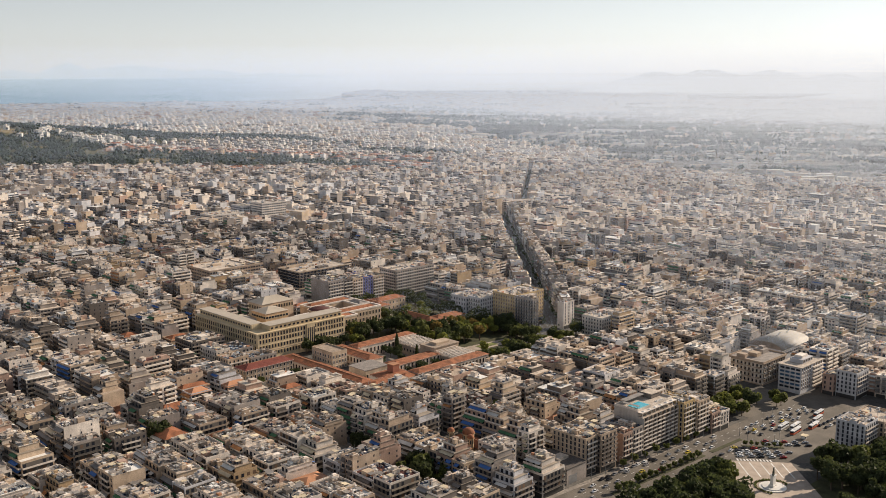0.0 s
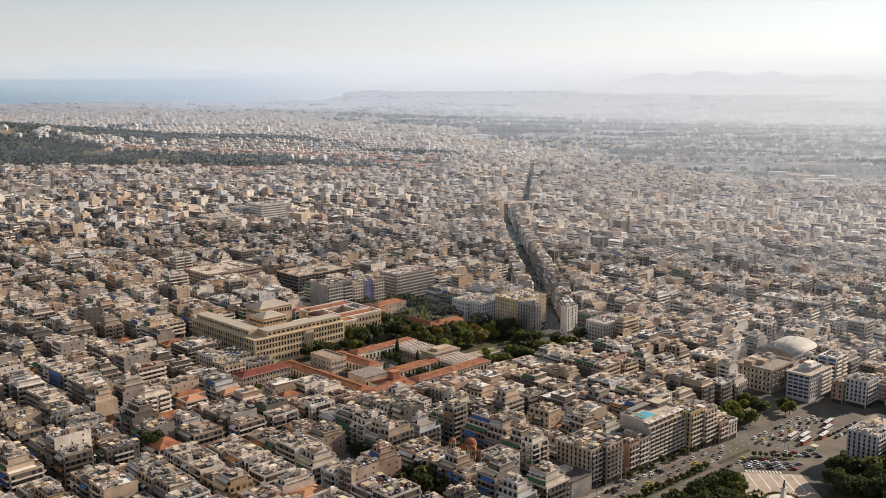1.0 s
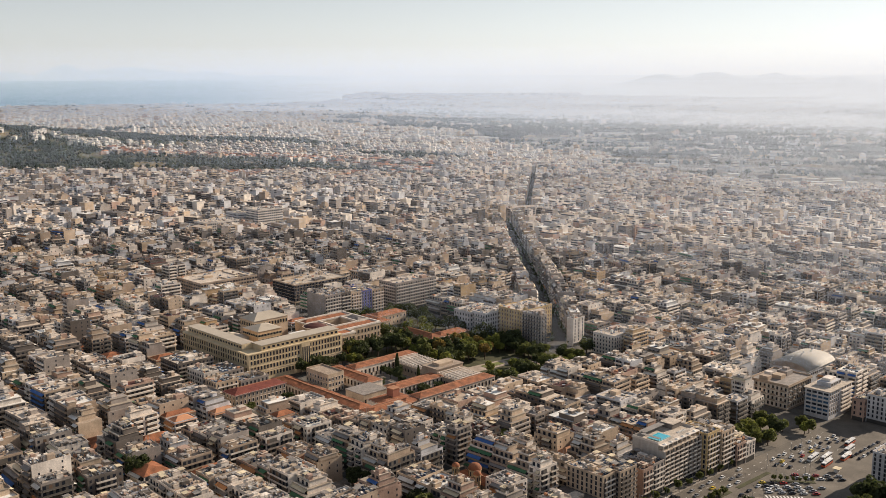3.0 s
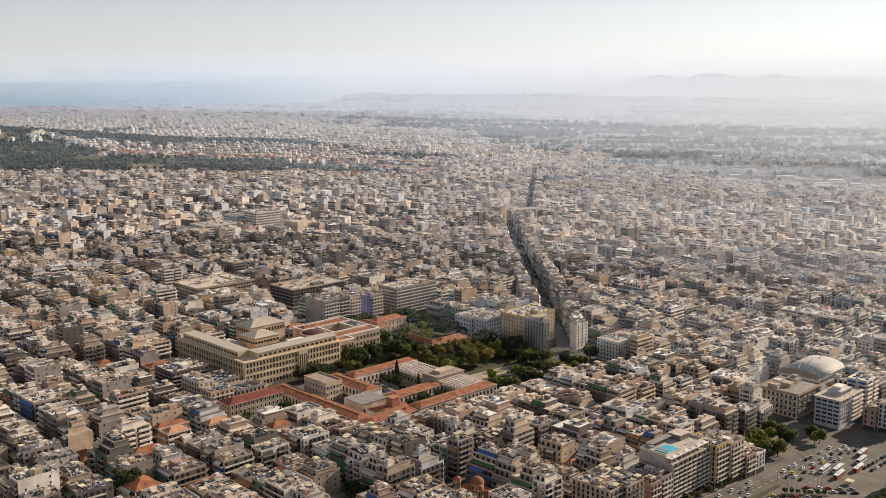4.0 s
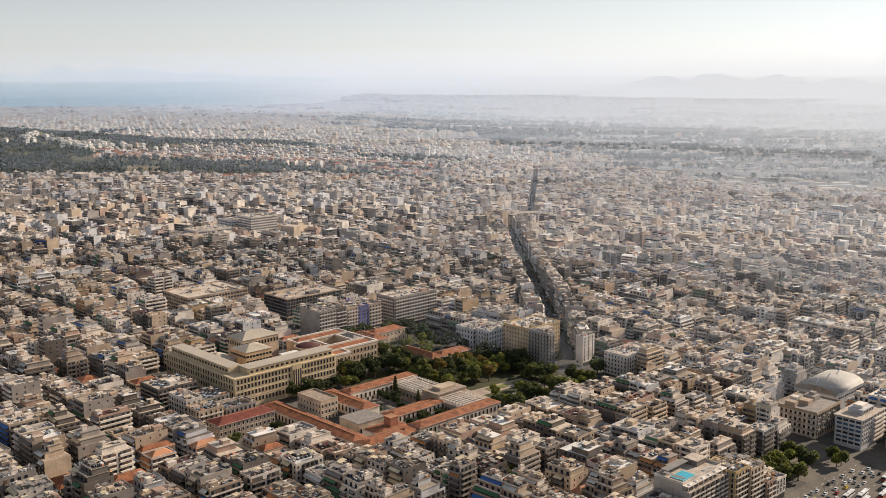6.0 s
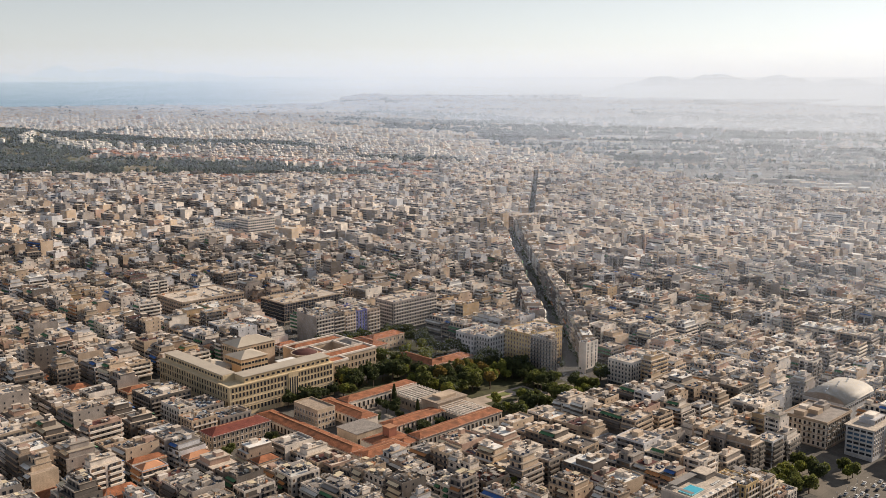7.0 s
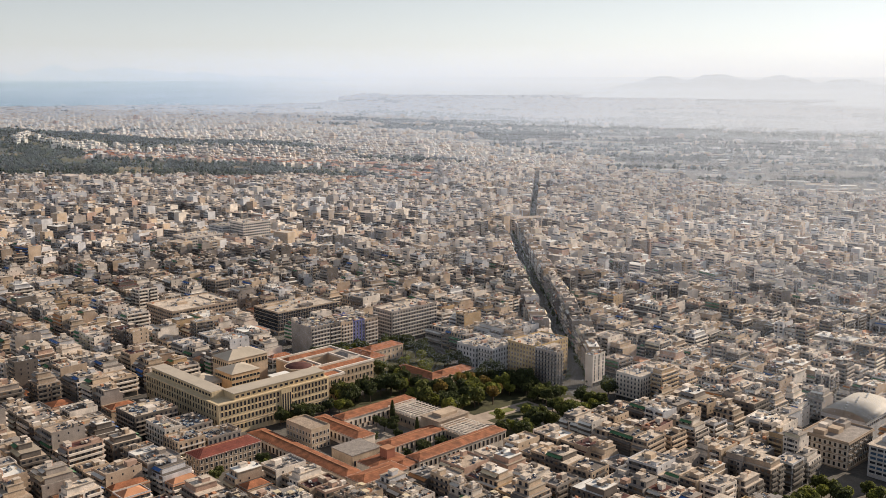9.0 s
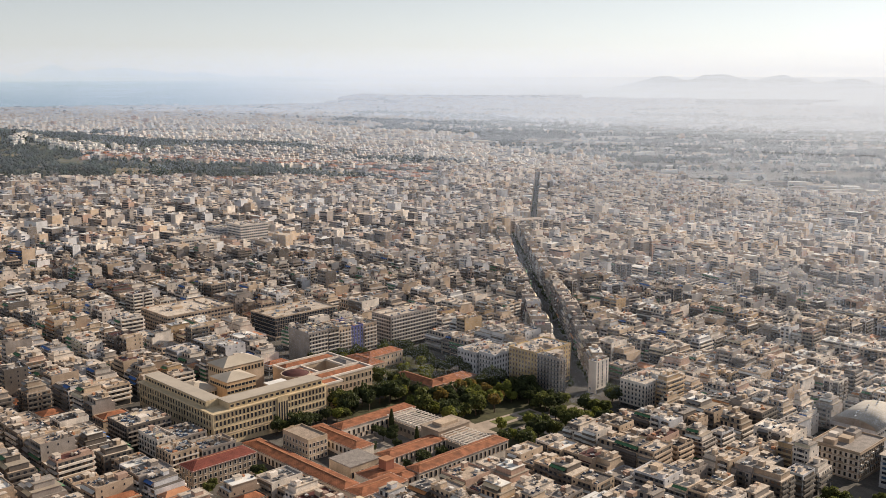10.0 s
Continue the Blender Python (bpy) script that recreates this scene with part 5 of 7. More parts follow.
    piece("bar_roof", [box(6.6, 16.4, 0.6, 9.4, h + 3.0, h + 3.3, "roof_pale", kind=0)], e)
    for k in range(7):
        piece("mast", [box(-17 + k * 5.6, -16.9 + k * 5.6, hd - 0.4, hd - 0.3, h + 1.2, h + 5, "rail_metal")], e)
    for k in range(5):
        piece("sun_lounger", [box(4.5 + 1.6 * k, 5.3 + 1.6 * k, -5.0, -3.1, h + 0.12, h + 0.5, "white_paint", kind=0)], e)


def office():
    e, hw, hd = house("office_building", 676, 711, 320.5, 338, "grey corner office block with blue-shaded window bands", "office building")
    h = 20.5
    piece("wall", [box(-hw, hw, -hd, hd, -6, h, "plaster_cool")], e)
    for fl in range(1, 7):
        z = 2.8 + (fl - 1) * 2.85
        for k in range(4):
            c0 = -hd + 0.7 + k * 4.1
            piece("window_band", [box(-hw - 0.06, -hw, c0, c0 + 3.3, z + 0.7, z + 2.2, "window_blue" if fl in (2, 4, 5) else "window_glass")], e)
        piece("ledge", [box(-hw - 0.6, -hw, -hd + 0.4, hd - 0.4, z - 0.1, z + 0.15, "plaster_white", kind=0)], e)
        row_of_windows(e, W_WHITE, "front", -hw, hw, -hd, hd, 5, z + 0.5, 0.0, 0.45)
        piece("balcony", [box(0, hw, -hd - 1.4, -hd, z - 0.12, z + 0.9, "plaster_white", kind=0)], e)
        row_of_windows(e, W_DOOR, "front", -hw, hw, -hd, hd, 4, z + 0.95, 0.52, 0.98)
    piece("roof_slab", [box(-hw - 1.0, hw + 1.0, -hd - 1.0, hd + 1.0, h, h + 0.4, "roof_pale", kind=0)], e)
    piece("roof_room", [box(-8, 8, -5, 5, h + 0.4, h + 3.4, "plaster_cool")], e)
    piece("roof_plant", [box(-4, 5, -2.5, 3.5, h + 3.4, h + 5.2, "plaster_white")], e)
    row_of_windows(e, W_OFFICE, "front", -8, 8, -5, 5, 4, h + 1.2)


def corner_palace():
    e, hw, hd = house("corner_palace", 673, 708, 349, 378, "stone-coloured neoclassical corner block with balconies and a balustrade", "apartment building")
    h = 17.5
    piece("wall", [box(-hw, hw, -hd, hd, -6, h, "plaster_white")], e)
    piece("cornice", [box(-hw - 0.8, hw + 0.8, -hd - 0.8, hd + 0.8, h - 0.6, h, "plaster_sand", kind=0)], e)
    o = new("balustrade", ring_mesh("balustrade", -hw - 0.5, hw + 0.5, -hd - 0.5, hd + 0.5, h, h + 1.1, 0.4, "plaster_sand"))
    o.parent = e
    piece("roof", [box(-hw + 0.2, hw - 0.2, -hd + 0.2, hd - 0.2, h, h + 0.15, "roof_grey", kind=0)], e)
    piece("base_course", [box(-hw - 0.3, hw + 0.3, -hd - 0.3, hd + 0.3, -5, 1.2, "plaster_sand", kind=0)], e)
    for fl in range(4):
        z = 1.4 + fl * 4.0
        row_of_windows(e, W_DOOR, "front", -hw, hw, -hd, hd, 13, z + 0.4)
        row_of_windows(e, W_DOOR, "west", -hw, hw, -hd, hd, 9, z + 0.4)
        if fl:
            piece("string_course", [box(-hw - 0.25, hw + 0.25, -hd - 0.25, hd, z - 0.5, z - 0.2, "plaster_sand", kind=0)], e)
            for k in range(5):
                a = -hw + 3.4 + k * 7.0
                piece("balcony", [box(a - 1.5, a + 1.5, -hd - 1.0, -hd, z - 0.2, z + 0.8, "rail_metal", kind=0)], e)
            for k in range(4):
                a = -hd + 4 + k * 7.0
                piece("balcony", [box(-hw - 1.0, -hw, a - 1.5, a + 1.5, z - 0.2, z + 0.8, "plaster_sand", kind=0)], e)
    for a0, a1, c0, c1, z, m in ((-6, 1, -3, 4, 3.0, "plaster_cream"), (-15, -10, 2, 9, 3.2, "plaster_sand"), (5, 14, -2, 6, 3.4, "plaster_grey"), (-2, 3, 7, 12, 2.6, "plaster_white"), (9, 13, 0, 4, 5.0, "plaster_grey")):
        piece("roof_room", [box(a0, a1, c0, c1, h + 0.15, h + z, m)], e)


def arched_hall():
    e, hw, hd = house("arched_hall", 728, 774, 362, 392, "large hall under a smooth grey barrel roof", "hall")
    h = 15.0
    piece("wall", [box(-hw, hw, -hd, hd, -6, h, "plaster_cool")], e)
    n, rise = 20, 5.5
    pts = [(-hd - 0.6 + (2 * hd + 1.2) * k / n, h + rise * math.sqrt(max(0, 1 - (2 * k / n - 1) ** 2))) for k in range(n + 1)]
    v = [(x, y, z) for x in (-hw - 0.8, hw + 0.8) for y, z in pts] + [(x, y, z - 0.4) for x in (-hw - 0.8, hw + 0.8) for y, z in pts]
    m = n + 1
    f = [(k, k + 1, m + k + 1, m + k) for k in range(n)] + [(2 * m + k, 3 * m + k, 3 * m + k + 1, 2 * m + k + 1) for k in range(n)] + [(k, 2 * m + k, 2 * m + k + 1, k + 1) for k in range(n)] + [(m + k, m + k + 1, 3 * m + k + 1, 3 * m + k) for k in range(n)]
    o = new("barrel_roof", mesh_of("barrel_roof", v, f, np.zeros(len(f)), ["zinc"], True))
    o.parent = e
    v = [(x, y, z - 0.3) for x in (-hw + 0.5,) for y, z in pts] + [(-hw + 0.5, y, h - 0.5) for y, z in pts]
    f = [(k, m + k, m + k + 1, k + 1) for k in range(n)]
    o = new("gable", mesh_of("gable", v, f, np.zeros(len(f)), ["plaster_grey"]))
    o.parent = e
    for k in range(9):
        a = -hw + 3 + k * 5.6
        y_, z_ = pts[10 + (k % 3)]
        piece("roof_vent", [box(a - 0.5, a + 0.5, y_ - 0.5, y_ + 0.5, z_ - 0.3, z_ + 0.9, "tank_metal")], e)
    row_of_windows(e, W_OFFICE, "front", -hw, hw, -hd, hd, 14, 11)
    row_of_windows(e, W_OFFICE, "west", -hw, hw, -hd, hd, 9, 11)


def plain_block(name, u0, u1, v0, v1, h, floors, wall, label, faces=("front", "west"), balcony=(), win=None, roof="roof_pale", cols=None, shop=True, rail="plaster_white"):
    """A block of flats or offices with rows of windows on the faces given, and balconies on some of them."""
    e, hw, hd = house(name, u0, u1, v0, v1, label, "apartment building" if name == "apartment_building" else "building")
    win = win or W_WHITE
    piece("wall", [box(-hw, hw, -hd, hd, -6, h, wall)], e)
    piece("roof", [box(-hw + 0.25, hw - 0.25, -hd + 0.25, hd - 0.25, h, h + 0.1, roof, kind=0)], e)
    o = new("parapet", ring_mesh("parapet", -hw - 0.15, hw + 0.15, -hd - 0.15, hd + 0.15, h - 0.2, h + 1.0, 0.35, wall))
    o.parent = e
    fh = (h - 4.0) / (floors - 1)
    panes = []
    for face in faces:
        half = hw if face in ("front", "rear") else hd
        n = cols or max(2, int(half * 2 / 3.0))
        for fl in range(1, floors):
            z = 4.0 + (fl - 1) * fh
            low = z + (0.1 if face in balcony else 0.6)
            ww, wh = win.vertices[9].co.x, win.vertices[10].co.z
            for k in range(n):
                a = -half + (k + 0.5) * 2 * half / n
                panes += [put(face, hw, hd, a - ww - 0.14, a + ww + 0.14, 0, 0.06, low - 0.12, low + wh + 0.12, "plaster_white" if wall in ("facade_blue", "facade_ochre") else wall, kind=1), put(face, hw, hd, a - ww, a + ww, 0.06, 0.09, low, low + wh, "shutter_brown" if win is W_OCHRE else "window_glass", kind=1)]
            if face in balcony:
                piece("balcony", [put(face, hw, hd, -half + 0.5, half - 0.5, 0, 1.2, z - 0.15, z, "slab_concrete"), put(face, hw, hd, -half + 0.5, half - 0.5, 1.12, 1.2, z, z + 0.9, rail)], e)
        if shop:
            piece("shop_front", [put(face, hw, hd, -half + 0.5, half - 0.5, 0, 0.06, 0, 3.2, "shop_dark", kind=1)], e)
    piece("glazing", panes, e, "dark window panes in plain surrounds", kind="stuff")
    r = random.Random(int(u0 * 7 + v0))
    room, small = roof_things(r, -hw, hw, -hd, hd, h + 0.1, 2, wall)
    piece("stair_tower", room, e)
    if small:
        piece("roof_equipment", small, e, "solar water heaters and roof clutter", kind="stuff")
    return e


university()
academy()
museum()
red_house(363, 403, 570, 584, 11.5, "long three-storey school with a dark red hip roof", 13, tile="tile_school")
red_house(584, 618, 608, 622, 9.0, "low garden pavilion with a terracotta roof among trees", 8, "plaster_cream", floors=1, name="garden_pavilion")
red_house(572, 584, 606, 648, 9.0, "low garden pavilion wing with a terracotta roof", 3, "plaster_cream", floors=1, name="garden_pavilion")
red_house(566, 582, 668, 700, 10.0, "cream villa with a brown tiled roof behind the garden", 4, "plaster_cream", floors=2, name="villa")
red_house(582, 616, 686, 700, 10.0, "cream villa with a brown tiled roof beside the plane trees", 8, "plaster_cream", floors=2, name="villa")
hotel()
office()
corner_palace()
arched_hall()
plain_block("apartment_building", 588, 606, 236, 254, 20, 7, "plaster_cool", "white corner apartment house facing the park", balcony=("front",))
plain_block("apartment_building", 606.5, 632, 232, 253, 19, 6, "plaster_sand", "brown-grey apartment house beside the park trees", balcony=("front",))
plain_block("apartment_building", 693, 714, 303.5, 312, 15, 4, "plaster_rose", "pink neoclassical town house with tall shuttered windows", balcony=())
plain_block("apartment_building", 696, 716, 288, 303, 19.5, 6, "plaster_cool", "white corner apartment house on the square", balcony=("front",))
plain_block("apartment_building", 651, 690, 578, 605, 28, 8, "facade_ochre", "ochre apartment house with close rows of shuttered windows", win=W_OCHRE, balcony=())
corner_house = plain_block("apartment_building", 650, 657, 556, 577, 28, 9, "plaster_grey", "grey-brown corner apartment house wrapped in balconies", balcony=("front", "west"), rail="plaster_dark")
piece("rear_wing", [box(3.5, 11, -2, 10.4, -6, 28, "plaster_grey"), box(11, 19, 4, 10.4, -6, 28, "plaster_grey")], corner_house)
piece("rear_roof", [box(3.5, 10.8, -1.8, 10.2, 28, 28.3, "roof_pale"), box(11, 18.8, 4.2, 10.2, 28, 28.3, "roof_pale")], corner_house)
plain_block("apartment_building", 636, 672, 607, 622, 22, 6, "plaster_cool", "white neoclassical town house with iron balconies", balcony=("west",), rail="rail_metal")
plain_block("apartment_building", 634, 668, 623, 643, 20, 5, "plaster_cool", "pale blue-white neoclassical town house by the garden", balcony=())
plain_block("apartment_building", 634, 686, 720, 744, 28, 9, "plaster_grey", "large pale grey apartment block with long balconies", balcony=("front", "west"))
for u_, w_, m_, l_ in ((550, 18, "plaster_grey", "grey apartment house with deep balconies behind the academy"), (568.2, 11, "plaster_dark", "dark grey apartment house with deep balconies"), (579.4, 12, "plaster_cream", "cream apartment house with balconies"), (591.6, 12, "facade_blue", "violet-blue fronted apartment house with pale windows"), (603.8, 14, "plaster_sand", "sand-coloured apartment house with balconies")):
    plain_block("apartment_building", u_, u_ + w_, 719, 745, 24 + (u_ % 3), 8, m_, l_, faces=("front",), balcony=() if m_ == "facade_blue" else ("front",))
plain_block("office_building", 500, 562, 842, 886, 20, 6, "plaster_sand", "long flat-roofed public office with a white roof", win=W_OFFICE, roof="roof_pale")
plain_block("office_building", 571, 634, 793, 829, 20, 6, "plaster_cream", "long cream office with close vertical fins", win=W_TALL, cols=36)
plain_block("apartment_building", 680, 695, 546, 553, 24, 8, "plaster_white", "tall white apartment house with a nearly blank end wall", faces=("front",), balcony=(), cols=3)
plain_block("apartment_building", 675, 712, 500, 521, 20, 6, "plaster_white", "white apartment house with wrap-round balconies", balcony=("front", "west"))
plain_block("apartment_building", 520, 533, 321, 340, 25, 8, "facade_ochre", "ochre apartment house with bay balconies on the avenue", balcony=("front",))
plain_block("apartment_building", 533.4, 548, 319.5, 339, 23.5, 8, "plaster_cream", "cream apartment house with glazed balconies on the avenue", balcony=("front",))
plain_block("apartment_building", 548.4, 558, 317.5, 334, 13, 4, "plaster_rose", "low rose-coloured town house beside the trees", balcony=("front",), roof="tile_red")
plain_block("apartment_building", 558.4, 569, 317, 332, 12, 4, "plaster_white", "low white town house beside the trees", balcony=())
plain_block("apartment_building", 428, 438, 326, 350, 21, 7, "plaster_cream", "tall narrow cream apartment house with a peeling side wall", balcony=("front",))
plain_block("apartment_building", 438.4, 453, 323, 349, 22, 8, "plaster_beige", "grey-brown apartment house with deep balconies and roof awnings", balcony=("front", "west"), rail="plaster_dark")
plain_block("apartment_building", 461, 470, 324, 342, 17, 5, "plaster_rose", "pink blank-walled apartment house beside the hotel", faces=("front",), balcony=("front",), roof="roof_grey")
plain_block("apartment_building", 470.4, 480.5, 324, 344, 18, 6, "plaster_grey", "stepped grey house with glazed balconies against the hotel", balcony=("front",), roof="roof_bitumen")
plain_block("office_building", 776, 816, 1160, 1190, 34, 10, "plaster_white", "tall white office slab with banded windows", win=W_OFFICE)
plain_block("office_building", 765, 800, 1190, 1222, 26, 8, "plaster_cool", "grey-blue office block with close windows", win=W_OFFICE, roof="roof_grey")
plain_block("office_building", 690, 740, 1150, 1180, 24, 7, "plaster_white", "white office with striped window bands", win=W_OFFICE)


def mural_hall():
    e, hw, hd = house("garage_hall", 409, 426.5, 324, 350, "low grey hall with a painted teal and orange side wall", "hall")
    piece("wall", [box(-hw, hw, -hd, hd, -6, 9, "plaster_grey")], e)
    piece("roof", [box(-hw - 0.3, hw + 0.3, -hd - 0.3, hd + 0.3, 9, 9.4, "roof_bitumen", kind=0)], e)
    piece("mural", [box(-hw - 0.04, -hw, -hd + 1, -2, 0.3, 8.4, "mural_teal")], e, "teal painted wall")
    piece("mural", [box(-hw - 0.04, -hw, -1.9, hd - 1, 0.3, 8.4, "mural_orange")], e, "orange painted wall")
    piece("roof_box", [box(-4, 5, -3, 3, 9.4, 11, "roof_pale")], e)
    piece("gate", [box(-hw + 2, -hw + 9, -hd - 0.06, -hd, 0, 5, "rail_metal")], e)


def church():
    e, hw, hd = house("church", 386, 404, 375, 397, "small cream church with red tiled domes", "church")
    piece("nave", [box(-hw, hw, -hd + 4, hd - 4, -6, 9, "plaster_sand")], e)
    tiled_roof("nave_roof", e, -hw, hw, -hd + 4, hd - 4, 9, 2.6)
    piece("transept", [box(-4, 4, -hd, hd, -6, 10, "plaster_sand")], e)
    tiled_roof("transept_roof", e, -4, 4, -hd, hd, 10, 2.4)
    for px, py, rad, z in ((0, 0, 3.4, 11), (-hw + 2.5, -hd + 3, 1.9, 12), (-hw + 2.5, hd - 3, 1.9, 12)):
        v, f = lathe([(rad, -4), (rad, z + 3.5), (rad + 0.3, z + 3.5), (rad + 0.3, z + 3.9)], 16)
        v += (px, py, 0)
        o = new("drum", mesh_of("drum", v, f, np.zeros(len(f)), ["plaster_ochre"]))
        o.parent = e
        v, f = lathe([((rad + 0.3) * math.cos(q), z + 3.9 + (rad + 0.3) * 0.9 * math.sin(q)) for q in np.linspace(0, 1.54, 8)], 16)
        v += (px, py, 0)
        o = new("dome", mesh_of("dome", v, f, np.zeros(len(f)), ["tile_red"], True))
        o.parent = e
        for k in range(8):
            q = k * math.pi / 4
            m = Matrix.Translation((px + (rad + 0.02) * math.cos(q), py + (rad + 0.02) * math.sin(q), z + 0.6)) @ Matrix.Rotation(q + math.pi / 2, 4, "Z")
            shared("drum_window", DRUM_WINDOW, e, m)


DRUM_WINDOW = solids_mesh("drum_window", [box(-0.3, 0.3, -0.1, 0.05, 0, 2.2, "window_glass")])
mural_hall()
church()
plain_block("apartment_building", 361, 389, 638, 662, 15, 5, "plaster_dark", "dark grey apartment block with glazed balconies beside the university", balcony=("front", "west"), rail="plaster_grey")
plain_block("apartment_building", 378, 397, 612, 633, 12, 4, "plaster_grey", "grey town house with a flat roof before the university", balcony=("front",), roof="roof_grey")
plain_block("apartment_building", 366, 377, 612, 634, 14, 4, "plaster_white", "white town house with a roof terrace before the university", balcony=("front", "west"))
plain_block("apartment_building", 382, 404, 592, 607, 11, 3, "plaster_grey", "low grey house with skylights beside the school", balcony=(), roof="roof_grey")
plain_block("apartment_building", 363, 380, 592, 608, 13, 4, "plaster_cream", "cream house with a roof hut beside the school", balcony=("front",))
plain_block("office_building", 838, 862, 1462, 1484, 24, 7, "plaster_dark", "dark glass-fronted office block among white ones", win=W_OFFICE, roof="roof_grey")
plain_block("office_building", 812, 837, 1464, 1490, 22, 6, "plaster_white", "white office block with close window bands", win=W_OFFICE)
plain_block("office_building", 532, 558, 1274, 1297, 15, 4, "plaster_white", "white blank-walled public hall with a flat roof", faces=("west",), win=W_OFFICE, roof="white_paint")
plain_block("office_building", 562, 599, 1248, 1266, 15, 4, "plaster_grey", "long low grey office with ribbon windows", win=W_OFFICE)
red_house(566, 590, 1392, 1408, 13.0, "white town house with a dark red hip roof", 7, "plaster_white", name="town_house")
plain_block("office_building", 1132, 1152, 636, 660, 25, 8, "plaster_white", "white office slab with rows of square windows", win=W_OFFICE)
plain_block("apartment_building", 1024, 1060, 690, 712, 22, 7, "plaster_grey", "long pale grey apartment slab with continuous balconies", balcony=("front", "west"))

# ---- roads, pavements, the square ----
def sheet(name, u0, u1, v0, v1, lift, mat, label, category, step=8.0, grid=True, skirt=1.0, kind="structure"):
    """A level-following slab with a real edge: a road, pavement or lawn on the slope."""
    nu, nv = max(2, int((u1 - u0) / step) + 1), max(2, int((v1 - v0) / step) + 1)
    uu, vv = np.meshgrid(np.linspace(u0, u1, nu), np.linspace(v0, v1, nv), indexing="ij")
    x, y = (uu * GC - vv * GS, uu * GS + vv * GC) if grid else (uu, vv)
    top = np.stack([x, y, land(x, y) + lift], -1).reshape(-1, 3)
    i, j = np.meshgrid(np.arange(nu - 1), np.arange(nv - 1), indexing="ij")
    f = np.stack([i * nv + j, (i + 1) * nv + j, (i + 1) * nv + j + 1, i * nv + j + 1], -1).reshape(-1, 4)
    rim = [k * nv for k in range(nu)] + [(nu - 1) * nv + k for k in range(1, nv)] + [k * nv + nv - 1 for k in range(nu - 2, -1, -1)] + [k for k in range(nv - 2, 0, -1)]
    low = top[rim] - (0, 0, skirt)
    n, m = len(top), len(rim)
    side = [(rim[k], n + k, n + (k + 1) % m, rim[(k + 1) % m]) for k in range(m)]
    return tagged(new(name, mesh_of(name, np.concatenate([top, low]), np.concatenate([f, np.array(side)]), np.zeros(len(f) + m), [mat])), label, category, kind=kind)


def disc(name, u, v, r0, r1, lift, mat, label, category, a0=0.0, a1=360.0, thick=0.5, kind="structure"):
    n = 32
    a = np.radians(np.linspace(a0, a1, n + 1))
    x0, y0 = xy(u, v)
    z = gz(x0, y0) + lift
    vs = []
    for r, zz in ((r0, z), (r1, z), (r1, z - thick), (r0, z - thick)):
        vs += [(x0 + r * math.cos(q), y0 + r * math.sin(q), zz) for q in a]
    m = n + 1
    f = [(p * m + k, ((p + 1) % 4) * m + k, ((p + 1) % 4) * m + k + 1, p * m + k + 1) for p in range(4) for k in range(n)]
    return tagged(new(name, mesh_of(name, vs, f, np.zeros(len(f)), [mat])), label, category, kind=kind)


sheet("road", 300, 700, 283, 318, 0.06, "asphalt", "worn grey asphalt avenue with lane lines", "road")
sheet("road", 560, 690, 256, 283, 0.06, "asphalt", "dark asphalt of the shaded square", "road")
sheet("road", 598, 668, 305, 348, 0.05, "asphalt", "asphalt side road under plane trees", "road")
sheet("road", 164, 262, 566, 606, 0.05, "asphalt", "asphalt road in front of the statue square", "road", grid=False)
sheet("road", 637, 650.5, 548, 700, 0.14, "asphalt_shaded", "asphalt street between the garden and the town houses, darkened for shade", "road")
sheet("road", 651, 668, 500, 548, 0.06, "asphalt_shaded", "asphalt street by the museum garden, darkened for shade", "road")
sheet("road", 89, 113, 820, 1640, 0.06, "asphalt_shaded", "asphalt of the long straight avenue, darkened for shade", "road", grid=False, step=20)
sheet("pavement", 300, 572, 318, 321.2, 0.2, "paving", "pale paved footway along the avenue", "pavement")
sheet("pavement", 300, 480, 279.5, 283, 0.2, "paving", "pale paved footway beside the park", "pavement")
sheet("pavement", 520, 556, 299.2, 302.0, 0.22, "grass", "planted strip between the lanes", "median")
sheet("pavement", 420, 512, 299.2, 302.0, 0.22, "grass", "planted strip between the lanes", "median")
sheet("pavement", 660, 690, 270, 279, 0.2, "paving", "paved island at the edge of the square", "pavement")
sheet("pavement", 188, 214, 588.6, 591.6, 0.22, "grass", "planted traffic island with low shrubs", "traffic island", grid=False)
sheet("plaza", 166, 210, 488, 565, 0.22, "plaza_stone", "warm stone-paved statue square", "plaza", grid=False)
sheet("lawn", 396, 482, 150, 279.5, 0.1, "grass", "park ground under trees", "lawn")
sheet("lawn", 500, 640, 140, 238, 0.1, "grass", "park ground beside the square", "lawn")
sheet("lawn", 534, 650, 492, 604, 0.1, "grass", "garden ground in front of the museum", "lawn")
sheet("lawn", 494, 650, 604, 628, 0.1, "grass", "garden ground behind the museum", "lawn")
sheet("lawn", 548, 632, 628, 716, 0.1, "grass", "garden ground round the villas", "lawn")
sheet("path", 540, 646, 522, 533, 0.2, "plaza_stone", "pale garden path", "path")
sheet("path", 534, 560, 533, 580, 0.2, "plaza_stone", "pale forecourt in front of the museum", "path")
sheet("path", 560, 614, 541, 553, 0.2, "plaza_stone", "wide pale garden walk with a round lawn", "path")
sheet("lawn", 571, 592, 544, 550.5, 0.34, "lawn_green", "small clipped lawn in the garden walk", "lawn")
sheet("lawn", 598, 611, 544, 550, 0.34, "lawn_green", "narrow clipped lawn in the garden walk", "lawn")
sheet("path", 584, 596, 492, 522, 0.2, "plaza_stone", "pale garden path", "path")
sheet("path", 600, 646, 533, 541, 0.16, "paving", "grey garden paving", "path")
